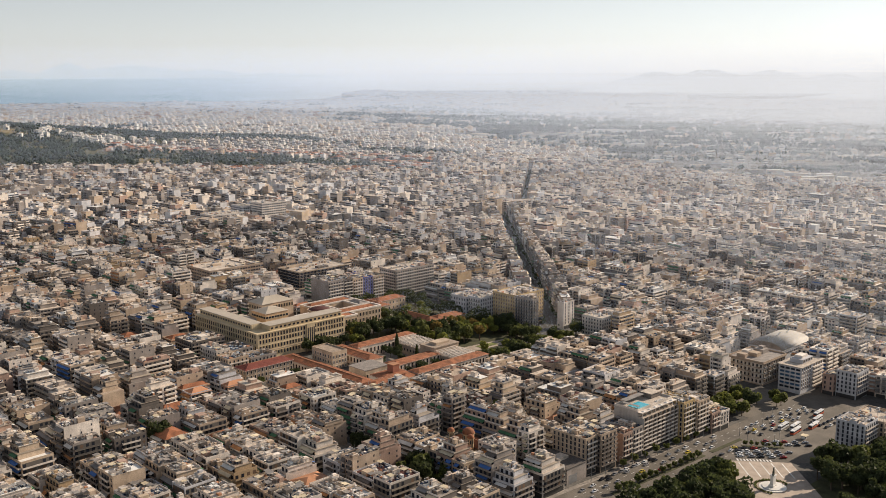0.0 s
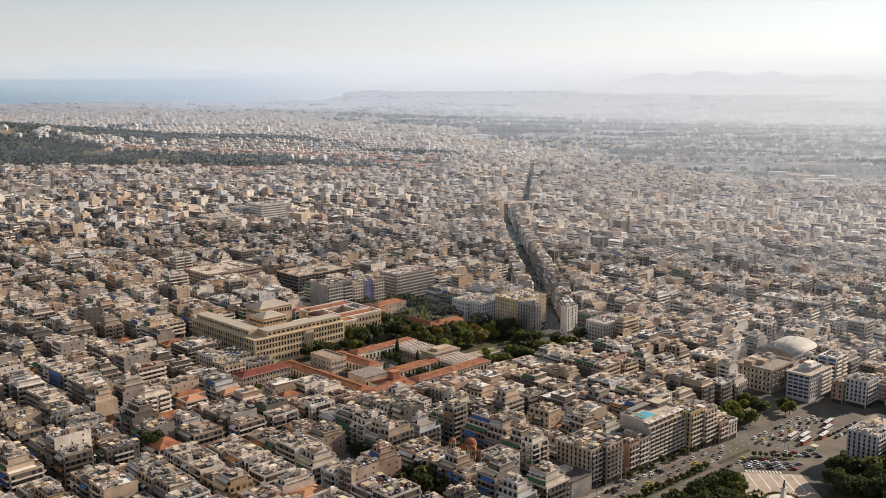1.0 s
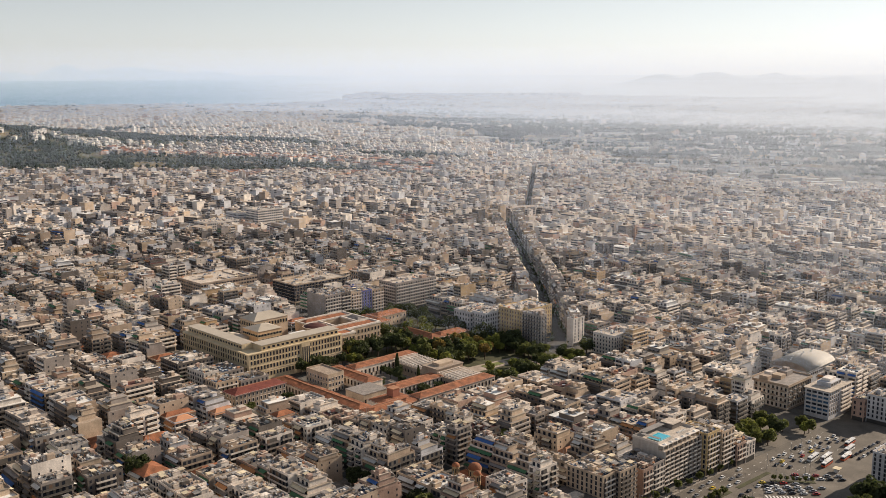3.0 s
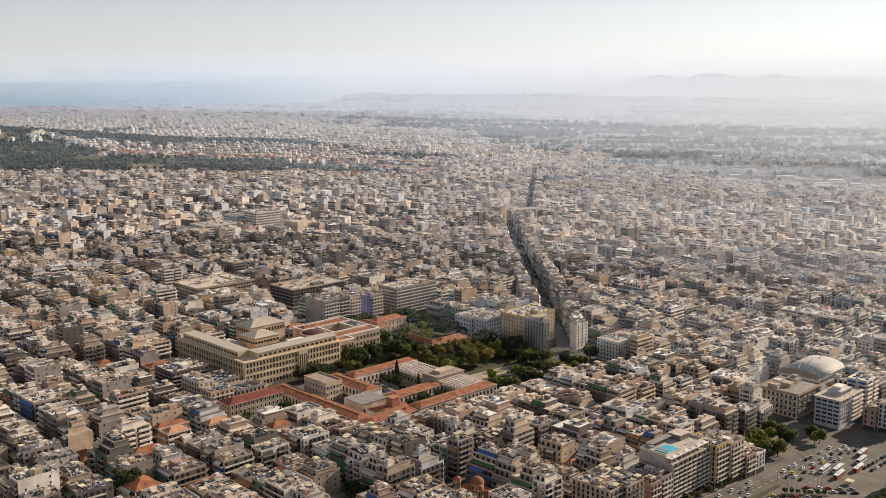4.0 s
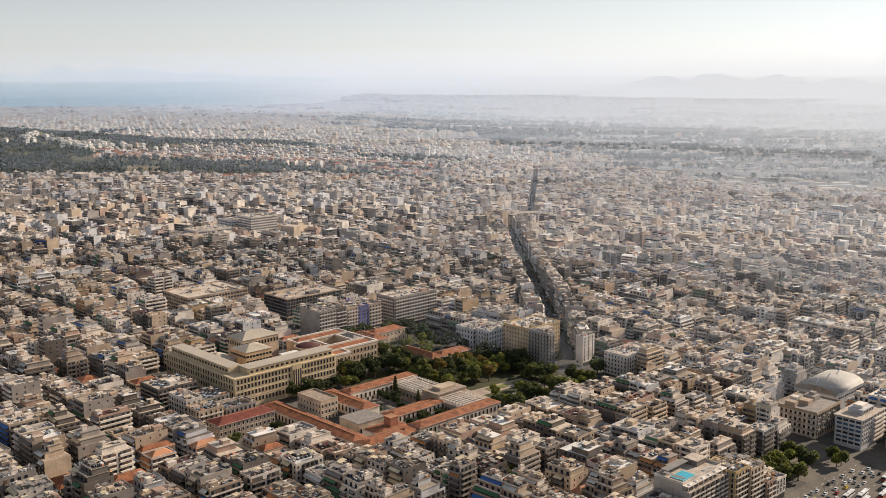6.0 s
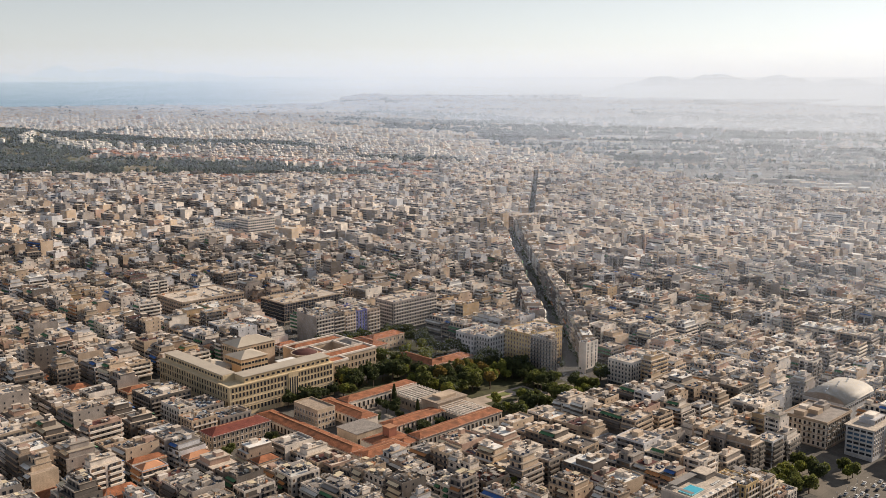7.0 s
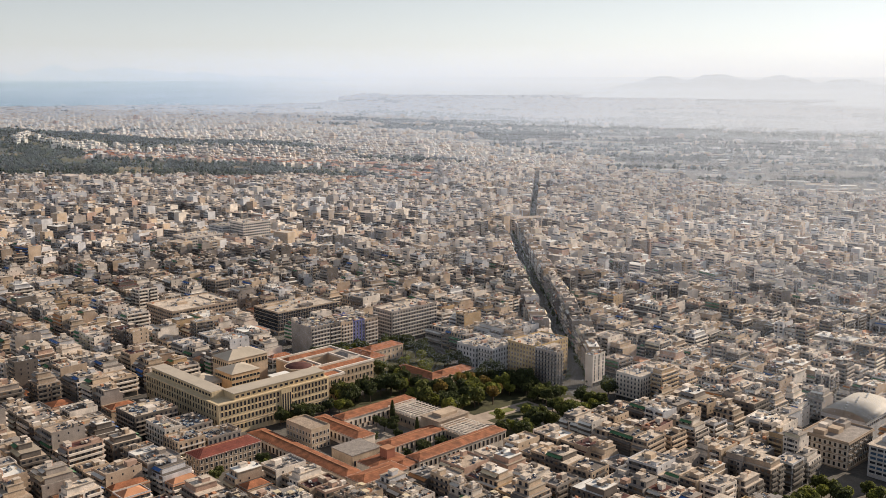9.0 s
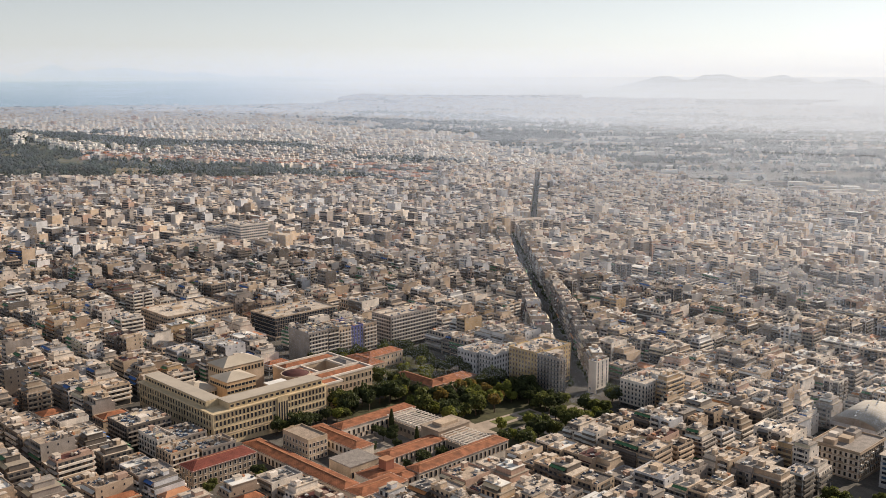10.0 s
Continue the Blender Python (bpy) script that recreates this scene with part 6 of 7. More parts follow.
sheet("courtyard", 470, 507, 538, 579, 0.3, "paving", "paved museum courtyard", "courtyard")
sheet("courtyard", 459, 507, 509, 526, 0.3, "paving", "paved museum courtyard with shrubs", "courtyard")
for k in range(6):
    sheet("path_stripe", 171 + k * 6.5, 171.7 + k * 6.5, 541, 563, 0.25, "white_paint", "pale stone band in the square", "paving", skirt=0.04, grid=False)
for k in range(34):
    for lane in (291.0, 306.4, 311.6):
        sheet("lane_line", 400 + k * 7.5, 403 + k * 7.5, lane, lane + 0.16, 0.085, "white_paint", "white lane dash", "road marking", skirt=0.02)
for k in range(11):
    sheet("crossing_stripe", 178 + k * 2.0, 179 + k * 2.0, 565.6, 568.8, 0.1, "white_paint", "white zebra stripe", "road marking", skirt=0.02, grid=False)
for i in range(len(U_STREETS) - 1):
    for j in range(len(V_STREETS) - 1):
        a, b, c, d = U_STREETS[i] + 3.2, U_STREETS[i + 1] - 3.2, V_STREETS[j] + 3.2, V_STREETS[j + 1] - 3.2
        x, y = xy((a + b) / 2, (c + d) / 2)
        if in_view(x, y, 0) and y < 900 and not kept_free((a + b) / 2, (c + d) / 2, 12, 12):
            sheet("pavement", a, b, c, d, 0.14, "paving", "grey paved footway and yard of a city block", "pavement", step=14)

# ---- trees ----
def crown_mesh(name, seed, r, h, lobes, leaves, mat, size=0.76):
    """A crown of many small leaf sprays round several lobes, uneven and open."""
    q = np.random.RandomState(seed)
    centres = [(0, 0, h * 0.62, r * 0.72)]
    for _ in range(lobes):
        a, e = q.uniform(0, 6.283), q.uniform(0.25, 1.0)
        centres.append((math.cos(a) * r * 0.55, math.sin(a) * r * 0.55, h * (0.35 + 0.55 * e * q.uniform(0.7, 1.0)), r * q.uniform(0.32, 0.52)))
    c = np.array(centres)
    pick = q.choice(len(c), leaves, p=c[:, 3] ** 2 / (c[:, 3] ** 2).sum())
    d = q.normal(size=(leaves, 3))
    d /= np.linalg.norm(d, axis=1)[:, None]
    rad = q.uniform(0.55, 1.05, leaves) ** 0.6
    p = c[pick, :3] + d * (c[pick, 3] * rad)[:, None] * (1, 1, 0.85)
    s = size * q.uniform(0.6, 1.4, leaves)[:, None]
    n = d + q.normal(size=(leaves, 3)) * 0.6
    n /= np.linalg.norm(n, axis=1)[:, None]
    t = np.cross(n, q.normal(size=(leaves, 3)))
    t /= np.linalg.norm(t, axis=1)[:, None]
    b = np.cross(n, t)
    v = np.stack([p - t * s - b * s * 0.3, p + b * s * -0.7, p + t * s + b * s * 0.2 - n * s * 0.3, p + b * s * 0.8 + n * s * 0.15], 1).reshape(-1, 3)
    f = np.arange(leaves * 4).reshape(-1, 4)
    return mesh_of(name, v, f, np.zeros(leaves), [mat])


def trunk_mesh(name, seed, h, r0):
    """A tapered trunk that forks into limbs."""
    q = random.Random(seed)
    vs, fs = [], []

    def limb(p, d, length, ra, rb):
        d = Vector(d).normalized()
        s = d.orthogonal().normalized()
        t = d.cross(s)
        k0 = len(vs)
        for k in range(3):
            c = Vector(p) + d * length * k / 2
            r = ra + (rb - ra) * k / 2
            for m in range(6):
                a = m * 2 * math.pi / 6
                vs.append(tuple(c + s * math.cos(a) * r + t * math.sin(a) * r))
        for k in range(2):
            for m in range(6):
                fs.append((k0 + k * 6 + m, k0 + k * 6 + (m + 1) % 6, k0 + (k + 1) * 6 + (m + 1) % 6, k0 + (k + 1) * 6 + m))
        return Vector(p) + d * length

    top = limb((0, 0, -0.5), (q.uniform(-0.06, 0.06), q.uniform(-0.06, 0.06), 1), h * 0.42, r0, r0 * 0.65)
    for k in range(5):
        a = k * 1.257 + q.uniform(-0.3, 0.3)
        limb(top, (math.cos(a) * 0.7, math.sin(a) * 0.7, 0.9), h * 0.38, r0 * 0.5, r0 * 0.12)
    return mesh_of(name, vs, fs, np.zeros(len(fs)), ["bark"], True)


KINDS = []
for k, (r, h, lobes, leaves, mat, word) in enumerate([(4.6, 10, 9, 640, "leaf_olive", "olive-green broad-leaved tree"), (5.6, 12, 11, 800, "leaf_dark", "dark green plane tree"), (4.0, 9, 8, 560, "leaf_bright", "sunlit yellow-green tree"), (5.0, 13, 10, 740, "leaf_dark", "tall dark evergreen oak"), (3.4, 8, 7, 420, "leaf_olive", "small olive-green street tree"), (3.6, 11, 8, 540, "leaf_autumn", "yellowing poplar")]):
    KINDS.append((crown_mesh("crown", 20 + k, r, h, lobes, leaves, mat), trunk_mesh("trunk", 40 + k, h, 0.25 + r * 0.03), word))
cq = np.random.RandomState(4)
cz = cq.uniform(0.8, 14, 700)
ca = cq.uniform(0, 6.283, 700)
cr = 1.5 * np.clip(np.sin(np.pi * np.clip((cz + 1.5) / 16.5, 0, 1)), 0.05, 1) * cq.uniform(0.75, 1.05, 700)
cp = np.stack([np.cos(ca) * cr, np.sin(ca) * cr, cz], 1)
cs = 0.45 * cq.uniform(0.6, 1.3, 700)[:, None]
ct = np.stack([-np.sin(ca), np.cos(ca), np.zeros(700)], 1)
cb = np.stack([np.cos(ca) * 0.3, np.sin(ca) * 0.3, np.ones(700)], 1)
CYPRESS = (mesh_of("crown", np.stack([cp - ct * cs, cp - cb * cs * 0.5, cp + ct * cs, cp + cb * cs * 1.4], 1).reshape(-1, 3), np.arange(2800).reshape(-1, 4), np.zeros(700), ["leaf_dark"]), trunk_mesh("trunk", 78, 5, 0.2), "slim dark cypress")
tr = random.Random(3)


def tree(u, v, kind, scale=1.0, where="", grid=True):
    x, y = xy(u, v) if grid else (u, v)
    crown, trunk, word = kind
    e = thing("tree", x, y, gz(x, y), tr.uniform(0, 6.28), f"{word} {where}".strip(), "tree", "trees")
    e.scale = (scale * tr.uniform(0.9, 1.1), scale * tr.uniform(0.9, 1.1), scale * tr.uniform(0.9, 1.15))
    for nm, me in (("trunk", trunk), ("crown", crown)):
        o = new(nm, me)
        o.parent = e
    return e


def grove(u0, u1, v0, v1, n, kinds, where, lo=0.8, hi=1.2, gap=5.0):
    spots = []
    for _ in range(n * 12):
        if len(spots) >= n:
            break
        u, v = tr.uniform(u0, u1), tr.uniform(v0, v1)
        x, y = xy(u, v)
        if 161 < x < 214 and y < 608:
            continue
        if all((u - a) ** 2 + (v - b) ** 2 > gap * gap for a, b in spots):
            spots.append((u, v))
            tree(u, v, KINDS[tr.choice(kinds)], tr.uniform(lo, hi), where)


grove(400, 500, 196, 278, 58, [1, 1, 3, 3, 0], "in the park", 1.0, 1.45, 7.0)
grove(521, 566, 180, 246, 28, [3, 1, 3, 0], "in the park", 1.0, 1.45, 7.0)
grove(566, 640, 175, 230, 34, [0, 1, 3, 3], "in the park", 1.0, 1.45, 7.0)
for k in range(7):
    tree(190 + k * 3.7, 590.1 + tr.uniform(-0.4, 0.4), KINDS[4], tr.uniform(0.28, 0.5), "on the traffic island", grid=False)
grove(548, 556, 284, 290, 3, [4, 2], "on the traffic island", 0.5, 0.7, 3.0)
grove(574, 600, 321, 344, 8, [0, 2, 0, 1], "beside the square", 0.9, 1.2, 6.5)
grove(600, 630, 325, 346, 9, [0, 2, 1], "beside the square", 0.9, 1.2, 7.0)
grove(632, 644, 315, 325, 3, [2, 0], "beside the square", 0.8, 1.0, 5.0)
grove(498, 566, 612, 627, 18, [1, 3, 2, 1, 0], "in front of the academy", 1.0, 1.4, 5.5)
grove(342, 361, 360, 392, 11, [1, 0, 3, 2], "in a yard between the houses", 0.6, 0.95, 5.0)
grove(348, 357, 426, 438, 3, [1, 3], "in a side street", 0.7, 0.9, 4.0)
grove(466, 474, 390, 398, 2, [1, 0], "in a side street", 0.6, 0.8, 4.0)
grove(444, 498, 607.5, 611.3, 9, [1, 3, 2, 0], "in front of the university", 0.8, 1.1, 4.5)
grove(362, 402, 556, 566, 5, [1, 0, 2], "in the school yard", 0.5, 0.8, 5.0)
grove(540, 600, 561, 602, 26, [1, 3, 0, 0, 5, 2, 2], "in the museum garden", 1.0, 1.6, 6.0)
grove(600, 634, 562, 604, 15, [1, 3, 0, 5, 2], "in the museum garden", 1.0, 1.6, 6.5)
grove(548, 582, 500, 520, 7, [0, 2, 1], "at the garden's edge", 0.9, 1.3, 6.5)
grove(600, 648, 500, 524, 11, [0, 1, 2, 0], "at the garden's edge", 0.9, 1.3, 6.5)
grove(548, 630, 702, 716, 12, [2, 1, 0], "along the villa street", 0.9, 1.2, 6.0)
grove(550, 628, 630, 666, 13, [1, 3, 0, 2], "round the villas", 0.9, 1.3, 7.0)
grove(620, 634, 622, 700, 11, [1, 3], "along the garden street", 0.9, 1.2, 6.0)
grove(520, 564, 695, 712, 6, [1, 3], "behind the academy", 0.9, 1.2, 6.0)
grove(473, 503, 545, 575, 6, [1, 3], "in the courtyard", 0.55, 0.8, 6.0)
grove(470, 503, 511, 524, 9, [3, 1, 0], "in the courtyard", 0.6, 0.85, 5.0)
grove(614, 640, 537, 564, 11, [1, 3, 2, 0], "beside the garden walk", 0.8, 1.2, 5.5)
grove(560, 644, 523, 533, 9, [1, 0, 2], "along the garden path", 0.7, 1.0, 6.0)
grove(668, 678, 520, 532, 3, [1, 0], "at the street corner", 1.0, 1.2, 5.0)
for u_, v_ in ((505, 573), (497, 541), (512, 618), (516, 621)):
    tree(u_, v_, CYPRESS, 1.0, "by the museum")
for k in range(14):
    tree(424 + k * 6.2, 300.6, KINDS[4], tr.uniform(0.45, 0.7), "between the lanes")
for k in range(16):
    tree(330 + k * 8.5, 281, KINDS[tr.choice([0, 4])], tr.uniform(0.7, 1.0), "beside the park railings")
for k in range(10):
    tree(456 + k * 11, 319.6, KINDS[4], tr.uniform(0.5, 0.8), "on the footway")
for u_, v_ in ((345, 372), (351, 380), (357, 391), (362, 370), (372, 378), (368, 362), (330, 448), (336, 455), (262, 505), (268, 512), (283, 560), (240, 470), (455, 418), (459, 425)):
    tree(u_, v_, KINDS[tr.choice([1, 2, 0])], tr.uniform(0.9, 1.3), "in a yard between houses")


def hedge(u, v, r, a0, a1):
    q = np.random.RandomState(8)
    n = 900
    a = np.radians(q.uniform(a0, a1, n))
    rr = r + q.uniform(-0.7, 0.7, n)
    x0, y0 = xy(u, v)
    p = np.stack([x0 + rr * np.cos(a), y0 + rr * np.sin(a), gz(x0, y0) + 0.2 + q.uniform(0.0, 1.1, n)], 1)
    d = q.normal(size=(n, 3))
    d /= np.linalg.norm(d, axis=1)[:, None]
    t = np.cross(d, q.normal(size=(n, 3)))
    t /= np.linalg.norm(t, axis=1)[:, None]
    b = np.cross(d, t)
    v4 = np.stack([p - t * 0.35, p - b * 0.3, p + t * 0.35, p + b * 0.35], 1).reshape(-1, 3)
    tagged(new("hedge", mesh_of("hedge", v4, np.arange(4 * n).reshape(-1, 4), np.zeros(n), ["leaf_olive"])), "clipped green hedge curving round the statue", "hedge", kind="stuff")


hedge(500, 249.5, 9.5, 20, 250)
disc("steps", 500, 249.5, 0.2, 7.5, 0.75, "marble", "round stone platform of the statue", "steps")
disc("steps", 500, 249.5, 0.2, 5.8, 1.1, "marble", "upper round stone step of the statue", "steps")


def statue():
    x, y = xy(500, 249.5)
    z = gz(x, y) + 1.1
    e = thing("pedestal", x, y, z, GRID, "tall pale marble pedestal in the square", "pedestal")
    piece("plinth", [box(-2.2, 2.2, -1.5, 1.5, 0, 0.9, "marble")], e)
    piece("shaft", [box(-1.6, 1.6, -1.0, 1.0, 0.9, 6.2, "marble", tx=0.1, ty=0.1)], e)
    piece("cap", [box(-1.9, 1.9, -1.3, 1.3, 6.2, 6.7, "marble", kind=0)], e)
    b = "bronze"
    rows = [box(-1.3, 1.1, -0.45, 0.45, 1.5, 2.6, b, tx=0.1, ty=0.12, kind=0), box(0.8, 1.5, -0.28, 0.28, 2.2, 3.7, b, tx=0.12, ty=0.08, kind=0), box(1.2, 2.0, -0.2, 0.2, 3.2, 3.7, b, ty=0.05, kind=0), box(-1.7, -1.3, -0.1, 0.1, 1.2, 2.4, b, kind=0)]
    for a, c in ((-1.1, -0.32), (-1.1, 0.32), (0.75, -0.32), (0.75, 0.32)):
        rows.append(box(a - 0.14, a + 0.14, c - 0.12, c + 0.12, 0.0, 1.6, b))
    rows += [box(-0.35, 0.3, -0.38, 0.38, 2.5, 3.9, b, tx=0.08, ty=0.1, kind=0), box(-0.2, 0.25, -0.2, 0.2, 3.9, 4.4, b, tx=0.05, ty=0.05, kind=0), box(-1.5, 1.5, -0.6, 0.6, -0.05, 0.1, b)]
    o = new("equestrian_statue", solids_mesh("equestrian_statue", rows))
    o.matrix_world = Matrix.Translation((x, y, z + 6.75)) @ Matrix.Rotation(GRID + 0.3, 4, "Z")
    tagged(o, "dark bronze equestrian statue on a marble pedestal", "statue")


statue()

# ---- traffic ----
def wheel_mesh(r, w):
    v, f = lathe([(0.02, -w / 2), (r * 0.6, -w / 2), (r, -w / 2 + 0.04), (r, w / 2 - 0.04), (r * 0.6, w / 2), (0.02, w / 2)], 8)
    v = v[:, [0, 2, 1]]
    return mesh_of("wheel", v, f, np.zeros(len(f)), ["rubber"])


CAR_WHEEL, BUS_WHEEL = wheel_mesh(0.32, 0.22), wheel_mesh(0.5, 0.3)
CAR_CABIN = solids_mesh("cabin", [box(-1.35, 0.95, -0.78, 0.78, 0.85, 1.38, "window_glass", tx=0.38, ty=0.14, kind=1)])
BODY = {}
for m in ("car_white", "car_silver", "car_black", "car_red", "car_yellow"):
    BODY[m] = solids_mesh("body", [box(-2.1, 2.1, -0.87, 0.87, 0.28, 0.72, m, tx=0.05, ty=0.03, kind=0), box(-2.05, 2.05, -0.84, 0.84, 0.72, 0.9, m, tx=0.18, ty=0.06, kind=0), box(-0.95, 0.55, -0.64, 0.64, 1.38, 1.43, m, tx=0.05, ty=0.03, kind=0)])
CAR_WORD = {"car_white": "white", "car_silver": "silver", "car_black": "black", "car_red": "red", "car_yellow": "yellow"}


def car(u, v, turn, paint, where="on the avenue"):
    x, y = xy(u, v)
    e = thing("car", x, y, gz(x, y) + 0.07, GRID + turn, f"{CAR_WORD[paint]} saloon car {where}" if paint != "car_yellow" else f"yellow taxi cab {where}", "car", "cars")
    for nm, me in (("body", BODY[paint]), ("cabin", CAR_CABIN)):
        o = new(nm, me)
        o.parent = e
    for a in (-1.3, 1.3):
        for b in (-0.78, 0.78):
            shared("wheel", CAR_WHEEL, e, Matrix.Translation((a, b, 0.32)))


PAINTS = ["car_white"] * 6 + ["car_silver"] * 6 + ["car_black"] * 5 + ["car_red", "car_yellow"]
cars = random.Random(9)
for lane in (288.0, 294.0, 304.2, 309.0, 314.0):
    u_ = 406 + cars.uniform(0, 12)
    while u_ < 545:
        car(u_, lane + cars.uniform(-0.3, 0.3), 0 if lane < 300 else math.pi, cars.choice(PAINTS))
        u_ += cars.uniform(8, 26)
for line in (572.5, 576.5, 581, 586):
    for k in range(cars.randint(4, 6)):
        car(*uv(182 + k * 6.4 + cars.uniform(-0.6, 0.6), line), -GRID + 0.04, cars.choice(PAINTS), "queueing at the lights")
for lane in (300.0, 303.4, 296.5, 309):
    u_ = 570 + cars.uniform(0, 8)
    while u_ < 650:
        car(u_, lane + cars.uniform(-0.4, 0.4), 0.12, cars.choice(PAINTS), "on the square")
        u_ += cars.uniform(5.6, 16)
for k in range(14):
    car(622 + (k % 7) * 6.3, 275 if k < 7 else 279.5, cars.uniform(-0.05, 0.05), cars.choice(["car_black", "car_silver", "car_white", "car_black"]), "parked in the shaded square")
for line in (594.5, 599.5):
    for k in range(5):
        car(*uv(206 + k * 6.2 + cars.uniform(-0.7, 0.7), line), -GRID + 0.04, cars.choice(PAINTS), "queueing on the square")
for k in range(9):
    car(430 + k * 6.0 + cars.uniform(0, 2), 316.6, 0, cars.choice(PAINTS), "parked at the kerb")
for k in range(8):
    car(655 + (k % 2) * 4, 504 + k * 5.2, math.pi / 2, cars.choice(PAINTS), "parked by the garden")
for k in range(11):
    car(641 + (k % 2) * 6, 553 + k * 7.6 + cars.uniform(-1, 1), math.pi / 2, cars.choice(PAINTS), "on the garden street")
bw = [("bus_red", 596, 283.8), ("car_white", 605, 288.6), ("car_white", 598, 293.5), ("bus_red", 616, 281.0), ("car_white", 631, 285.5), ("bus_red", 643, 290.5)]
for paint, u_, v_ in bw:
    x, y = xy(u_, v_)
    e = thing("bus", x, y, gz(x, y) + 0.07, GRID + 0.05, "orange-red city bus with a white roof" if paint == "bus_red" else "white city bus at the stop", "bus", "buses")
    piece("body", [box(-6, 6, -1.25, 1.25, 0.35, 1.5, paint, kind=0)], e)
    piece("window_band", [box(-5.9, 5.9, -1.22, 1.22, 1.5, 2.5, "window_glass", kind=0)], e)
    piece("roof", [box(-6, 6, -1.25, 1.25, 2.5, 3.05, "car_white", tx=0.1, ty=0.15, kind=0)], e)
    piece("roof_unit", [box(-2, 1.5, -0.7, 0.7, 3.05, 3.3, "white_paint")], e)
    for a in (-3.8, 3.6):
        for b in (-1.1, 1.1):
            shared("wheel", BUS_WHEEL, e, Matrix.Translation((a, b, 0.5)))


def street_lamp(u, v, turn):
    x, y = xy(u, v)
    e = thing("street_lamp", x, y, gz(x, y), GRID + turn, "tall grey street lamp on the avenue", "street lamp", "street lamps")
    vv_, ff_ = lathe([(0.16, -0.3), (0.14, 0.8), (0.08, 9.0), (0.01, 9.05)], 8)
    o = new("pole", mesh_of("pole", vv_, ff_, np.zeros(len(ff_)), ["rail_metal"]))
    o.parent = e
    arm = piece("arm", [box(0.0, 1.9, -0.05, 0.05, 8.85, 8.97, "rail_metal", kind=0)], e)
    piece("lamp_head", [box(1.5, 2.3, -0.16, 0.16, 8.72, 8.86, "lamp_glass", kind=0)], arm)


for k in range(12):
    street_lamp(424 + k * 13, 318.6, -math.pi / 2)
    street_lamp(416 + k * 12.4, 282.4, math.pi / 2)
for u_, v_ in ((566, 283), (576, 285), (590, 304), (603, 304), (618, 305), (560, 304), (548, 292), (586, 283)):
    street_lamp(u_, v_, 0.6)

# ---- woods and greenery far off ----
def thicket(name, label, spots, mat, seed, each=2):
    """Many low tree clumps as one body of foliage; spots are x, y, radius."""
    q = np.random.RandomState(seed)
    base = np.array([(1, 0, 0), (0, 1, 0), (-1, 0, 0), (0, -1, 0)], float)
    vs, fs = [], []
    k0 = 0
    for x, y, r in spots:
        z = gz(x, y)
        for _ in range(each):
            c = np.array([x, y, z + r * 0.9]) + q.uniform(-0.7, 0.7, 3) * r * (1, 1, 0.4)
            s = r * q.uniform(0.6, 1.0)
            a = q.uniform(0, 1.6)
            rot = np.array([[math.cos(a), -math.sin(a), 0], [math.sin(a), math.cos(a), 0], [0, 0, 1]])
            mid = (base * q.uniform(0.7, 1.2, (4, 1))) @ rot.T * s + c
            hi, lo = c + (q.uniform(-0.2, 0.2) * s, q.uniform(-0.2, 0.2) * s, s * q.uniform(0.7, 1.1)), c - (0, 0, s)
            vs += [*mid, *(0.55 * mid + 0.45 * np.array(hi) + q.uniform(-0.1, 0.1, (4, 3)) * s), hi, lo]
            for m in range(4):
                n = (m + 1) % 4
                fs += [(k0 + m, k0 + n, k0 + 4 + n, k0 + 4 + m), (k0 + 4 + m, k0 + 4 + n, k0 + 8, k0 + 8), (k0 + n, k0 + m, k0 + 9, k0 + 9)]
            k0 += 10
    v = far(np.array(vs))
    quads = np.array([f for f in fs if f[2] != f[3]])
    tris = [f[:3] for f in fs if f[2] == f[3]]
    me = bpy.data.meshes.new(name)
    me.from_pydata([tuple(p) for p in v], [], [tuple(int(i) for i in f) for f in quads] + [tuple(int(i) for i in f) for f in tris])
    me.materials.append(MATS[mat])
    me.polygons.foreach_set("use_smooth", np.zeros(len(me.polygons), bool))
    tagged(new(name, me), label, "trees", kind="stuff")


def hillside():
    """Dry scrub and clearings that show between the pines."""
    gx, gy = np.meshgrid(np.arange(-1800, -60, 20.0), np.arange(2030, 3420, 20.0), indexing="ij")
    inside = in_woods(gx, gy)
    v = far(np.stack([gx, gy, land(gx, gy) + np.where(inside, 0.8, -3.0)], -1)).reshape(-1, 3)
    na, nd = gx.shape
    i, j = np.meshgrid(np.arange(na - 1), np.arange(nd - 1), indexing="ij")
    f = np.stack([i * nd + j, (i + 1) * nd + j, (i + 1) * nd + j + 1, i * nd + j + 1], -1).reshape(-1, 4)
    tan = patch(gx, gy, 110, 70, 21)[:-1, :-1].ravel() > 0.42
    tagged(new("hillside", mesh_of("hillside", v, f, np.where(tan, 1, 0), ["hill_scrub", "dry_grass"], True)), "dry scrub and bare clearings on the wooded hill", "hillside", kind="structure")


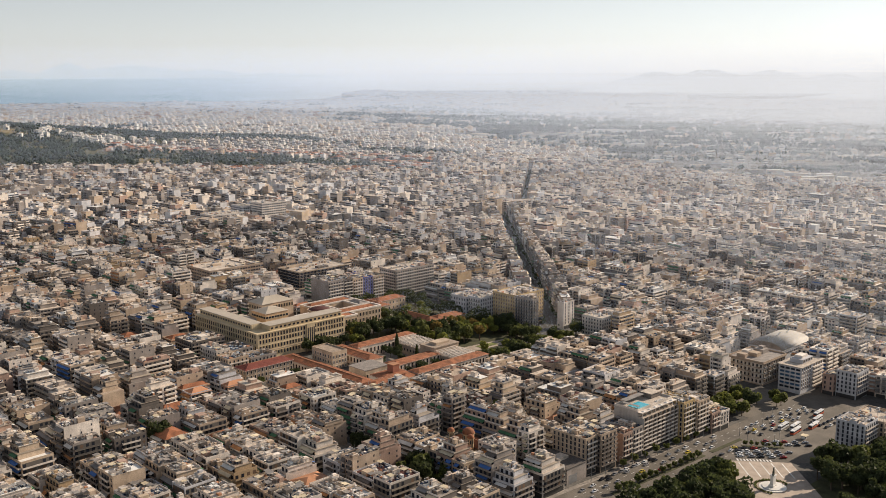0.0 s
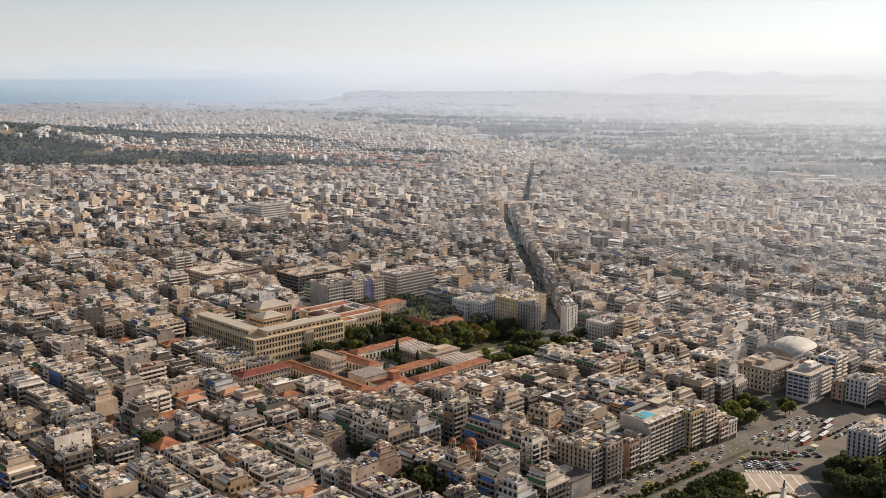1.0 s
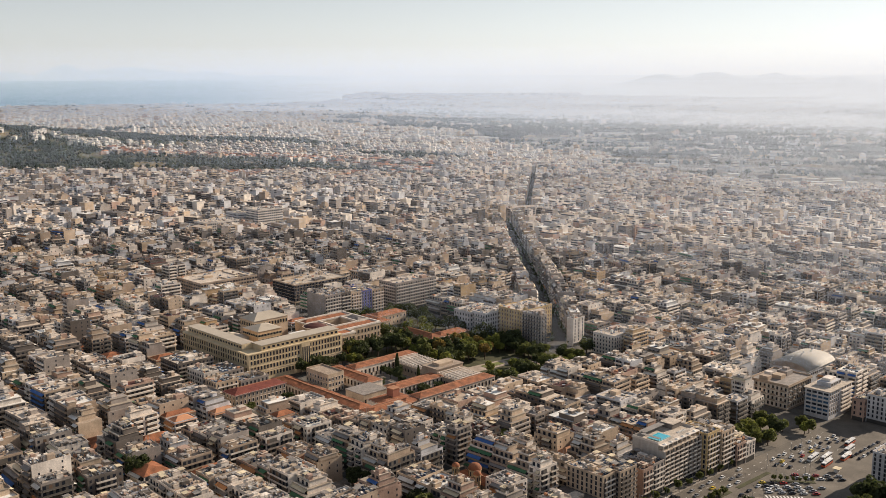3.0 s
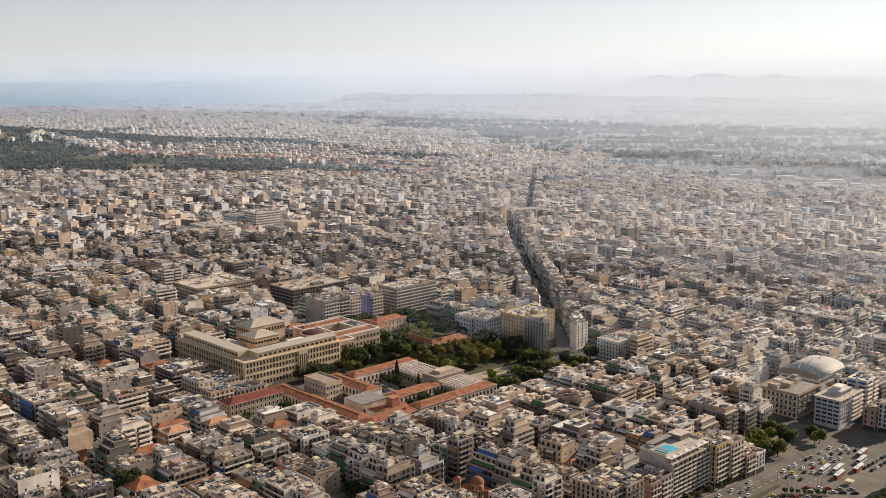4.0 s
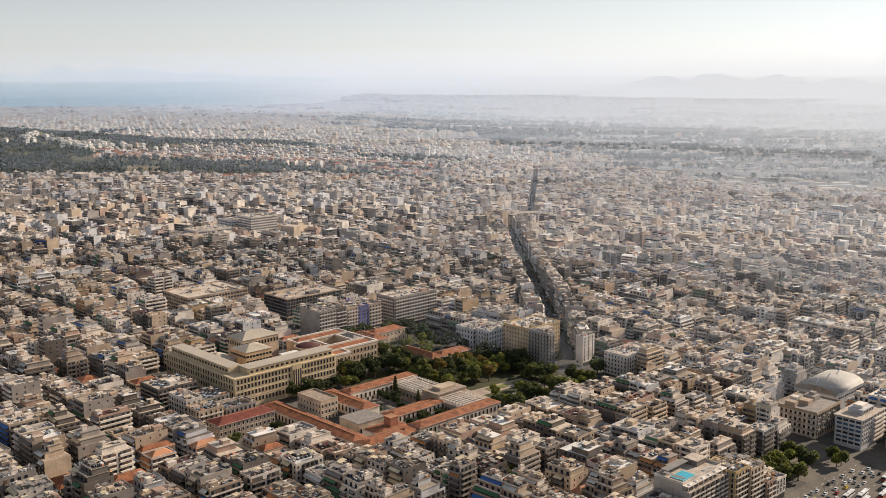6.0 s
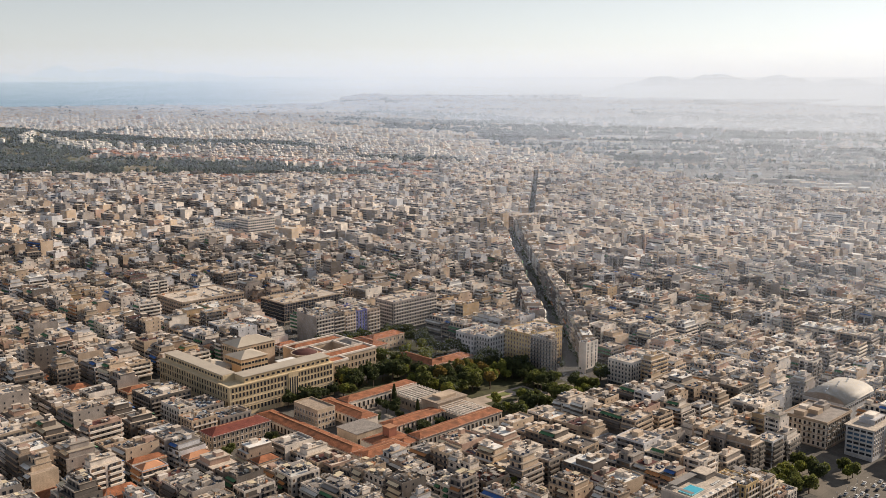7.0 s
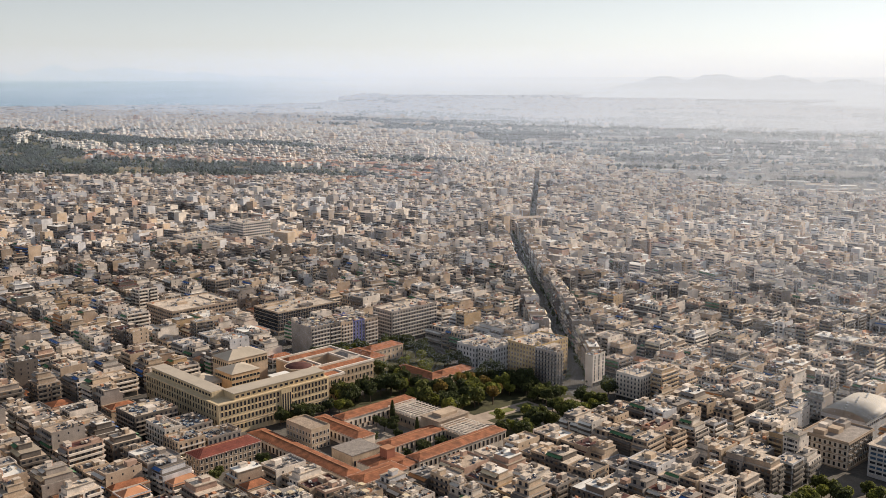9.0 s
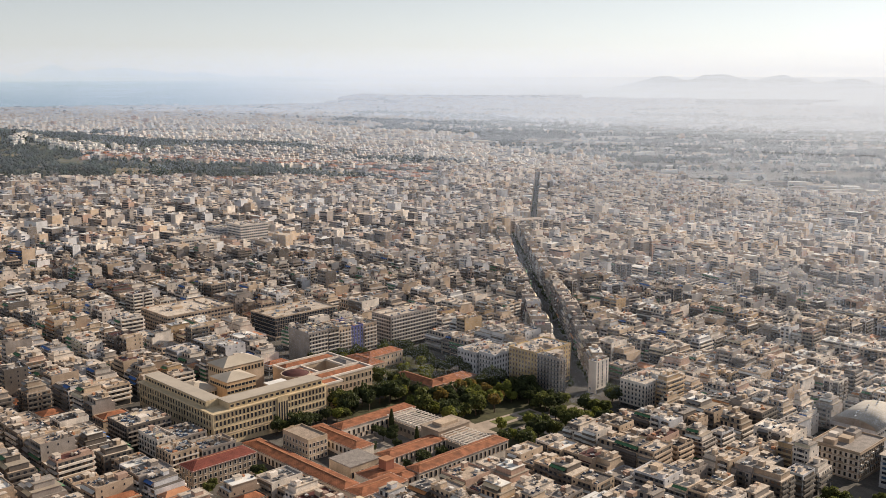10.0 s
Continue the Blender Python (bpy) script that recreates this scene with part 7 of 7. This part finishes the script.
hillside()
wd = np.random.RandomState(6)
spots = []
for a, b, c, d in WOODS:
    n = int(c * d * 3.14 / 150)
    t, r = wd.uniform(0, 6.283, n), np.sqrt(wd.rand(n))
    x, y = a + c * r * np.cos(t), b + d * r * np.sin(t)
    ok = (patch(x, y, 110, 70, 21) < 0.36 + 0.3 * wd.rand(n)) & (patch(x, y, 45, 45, 22) < 0.55)
    spots += [(p, q_, r_) for p, q_, r_ in zip(x[ok], y[ok], wd.uniform(3.2, 7.0, int(ok.sum())))]
thicket("woods", "dark pine woods on the hill above the city", spots, "far_wood", 1, each=1)
x, y = wd.uniform(-0.42, 0.49, 60000), 2260 + 6900 * wd.rand(60000) ** 1.35
x = x * y
rows_ = patch(x, y, 420, 110, 7)
ok = (open_plain(x, y) & ((y > 2700) | (x > 0)) & (rows_ > -0.15 + 0.5 * wd.rand(60000)) & (wd.rand(60000) < 0.72)) | ((patch(x, y, 260, 260, 9) > 0.6) & (y > 2700) & ~in_woods(x, y) & (wd.rand(60000) < 0.7))
x, y = x[ok][:25000], y[ok][:25000]
spots = [(p, q_, r_ * (1 + max(0, q_ - 2700) / 5200)) for p, q_, r_ in zip(x, y, wd.uniform(4.5, 9.5, len(x)))]
thicket("woods", "scattered trees between the sheds of the plain", spots, "far_wood", 2, each=1)
spots = []
for _ in range(900):
    y = wd.uniform(880, 2650)
    x = wd.uniform(-0.47, 0.47) * y
    if not kept_free(*uv(x, y), 6, 6):
        spots.append((x, y, wd.uniform(2.5, 4.5)))
thicket("woods", "dark street trees lining the long avenue", [(avenue(872 + k * 8.5) + (-7.5 if k % 2 else 7.5), 872 + k * 8.5, 3.4) for k in range(195)], "leaf_dark", 4)
thicket("woods", "yard trees showing between the city blocks", spots, "leaf_dark", 3)
hs = Heap()
for _ in range(260):
    x, y = -760 + wd.normal() * 190, 2770 + wd.normal() * 55
    if wooded(x, y):
        k, h = wd.uniform(0.6, 1.2), wd.uniform(6, 12)
        hs.add([box(-7 * k, 7 * k, -6, 6, -4, h, "white_paint"), box(-3 * k, 3 * k, -3, 3, h, h + 1.6, "plaster_white"), box(-6 * k, 6 * k, -6.1, -6, h - 2.6, h - 1.2, "window_glass", kind=2)], x, y, gz(x, y) + 3, wd.uniform(0, 1.5))
hs.build("hill_houses", "small white houses on the wooded hillside", "houses")
x_, y_ = 100, 1668
market = thing("market_hall", x_, y_, gz(x_, y_), 0.42, "long brown block closing the straight avenue", "building")
piece("wall", [box(-62, 62, -11, 11, -5, 18, "plaster_beige")], market)
piece("roof", [box(-61.5, 61.5, -10.5, 10.5, 18, 18.4, "roof_buff")], market)
for k in range(5):
    piece("window_band", [box(-60, 60, -11.05, -11, 2 + 3.2 * k, 3.8 + 3.2 * k, "window_glass")], market)


def kiosk(u, v):
    x, y = xy(u, v)
    e = thing("kiosk", x, y, gz(x, y) + 0.05, GRID, "small white news kiosk with a wide flat awning roof", "kiosk")
    piece("body", [box(-1.6, 1.6, -1.2, 1.2, 0, 2.4, "white_paint", kind=0)], e)
    piece("counter", [box(-1.5, 1.5, -1.5, -1.2, 0.9, 1.0, "rail_metal", kind=0)], e)
    # flat dark panel in place of a shaded opening
    piece("opening", [box(-1.4, 1.4, -1.24, -1.2, 1.05, 2.1, "shade_dark")], e)
    piece("roof", [box(-2.4, 2.4, -2.2, 2.0, 2.4, 2.55, "awning_cream", kind=0)], e)


kiosk(590, 275)
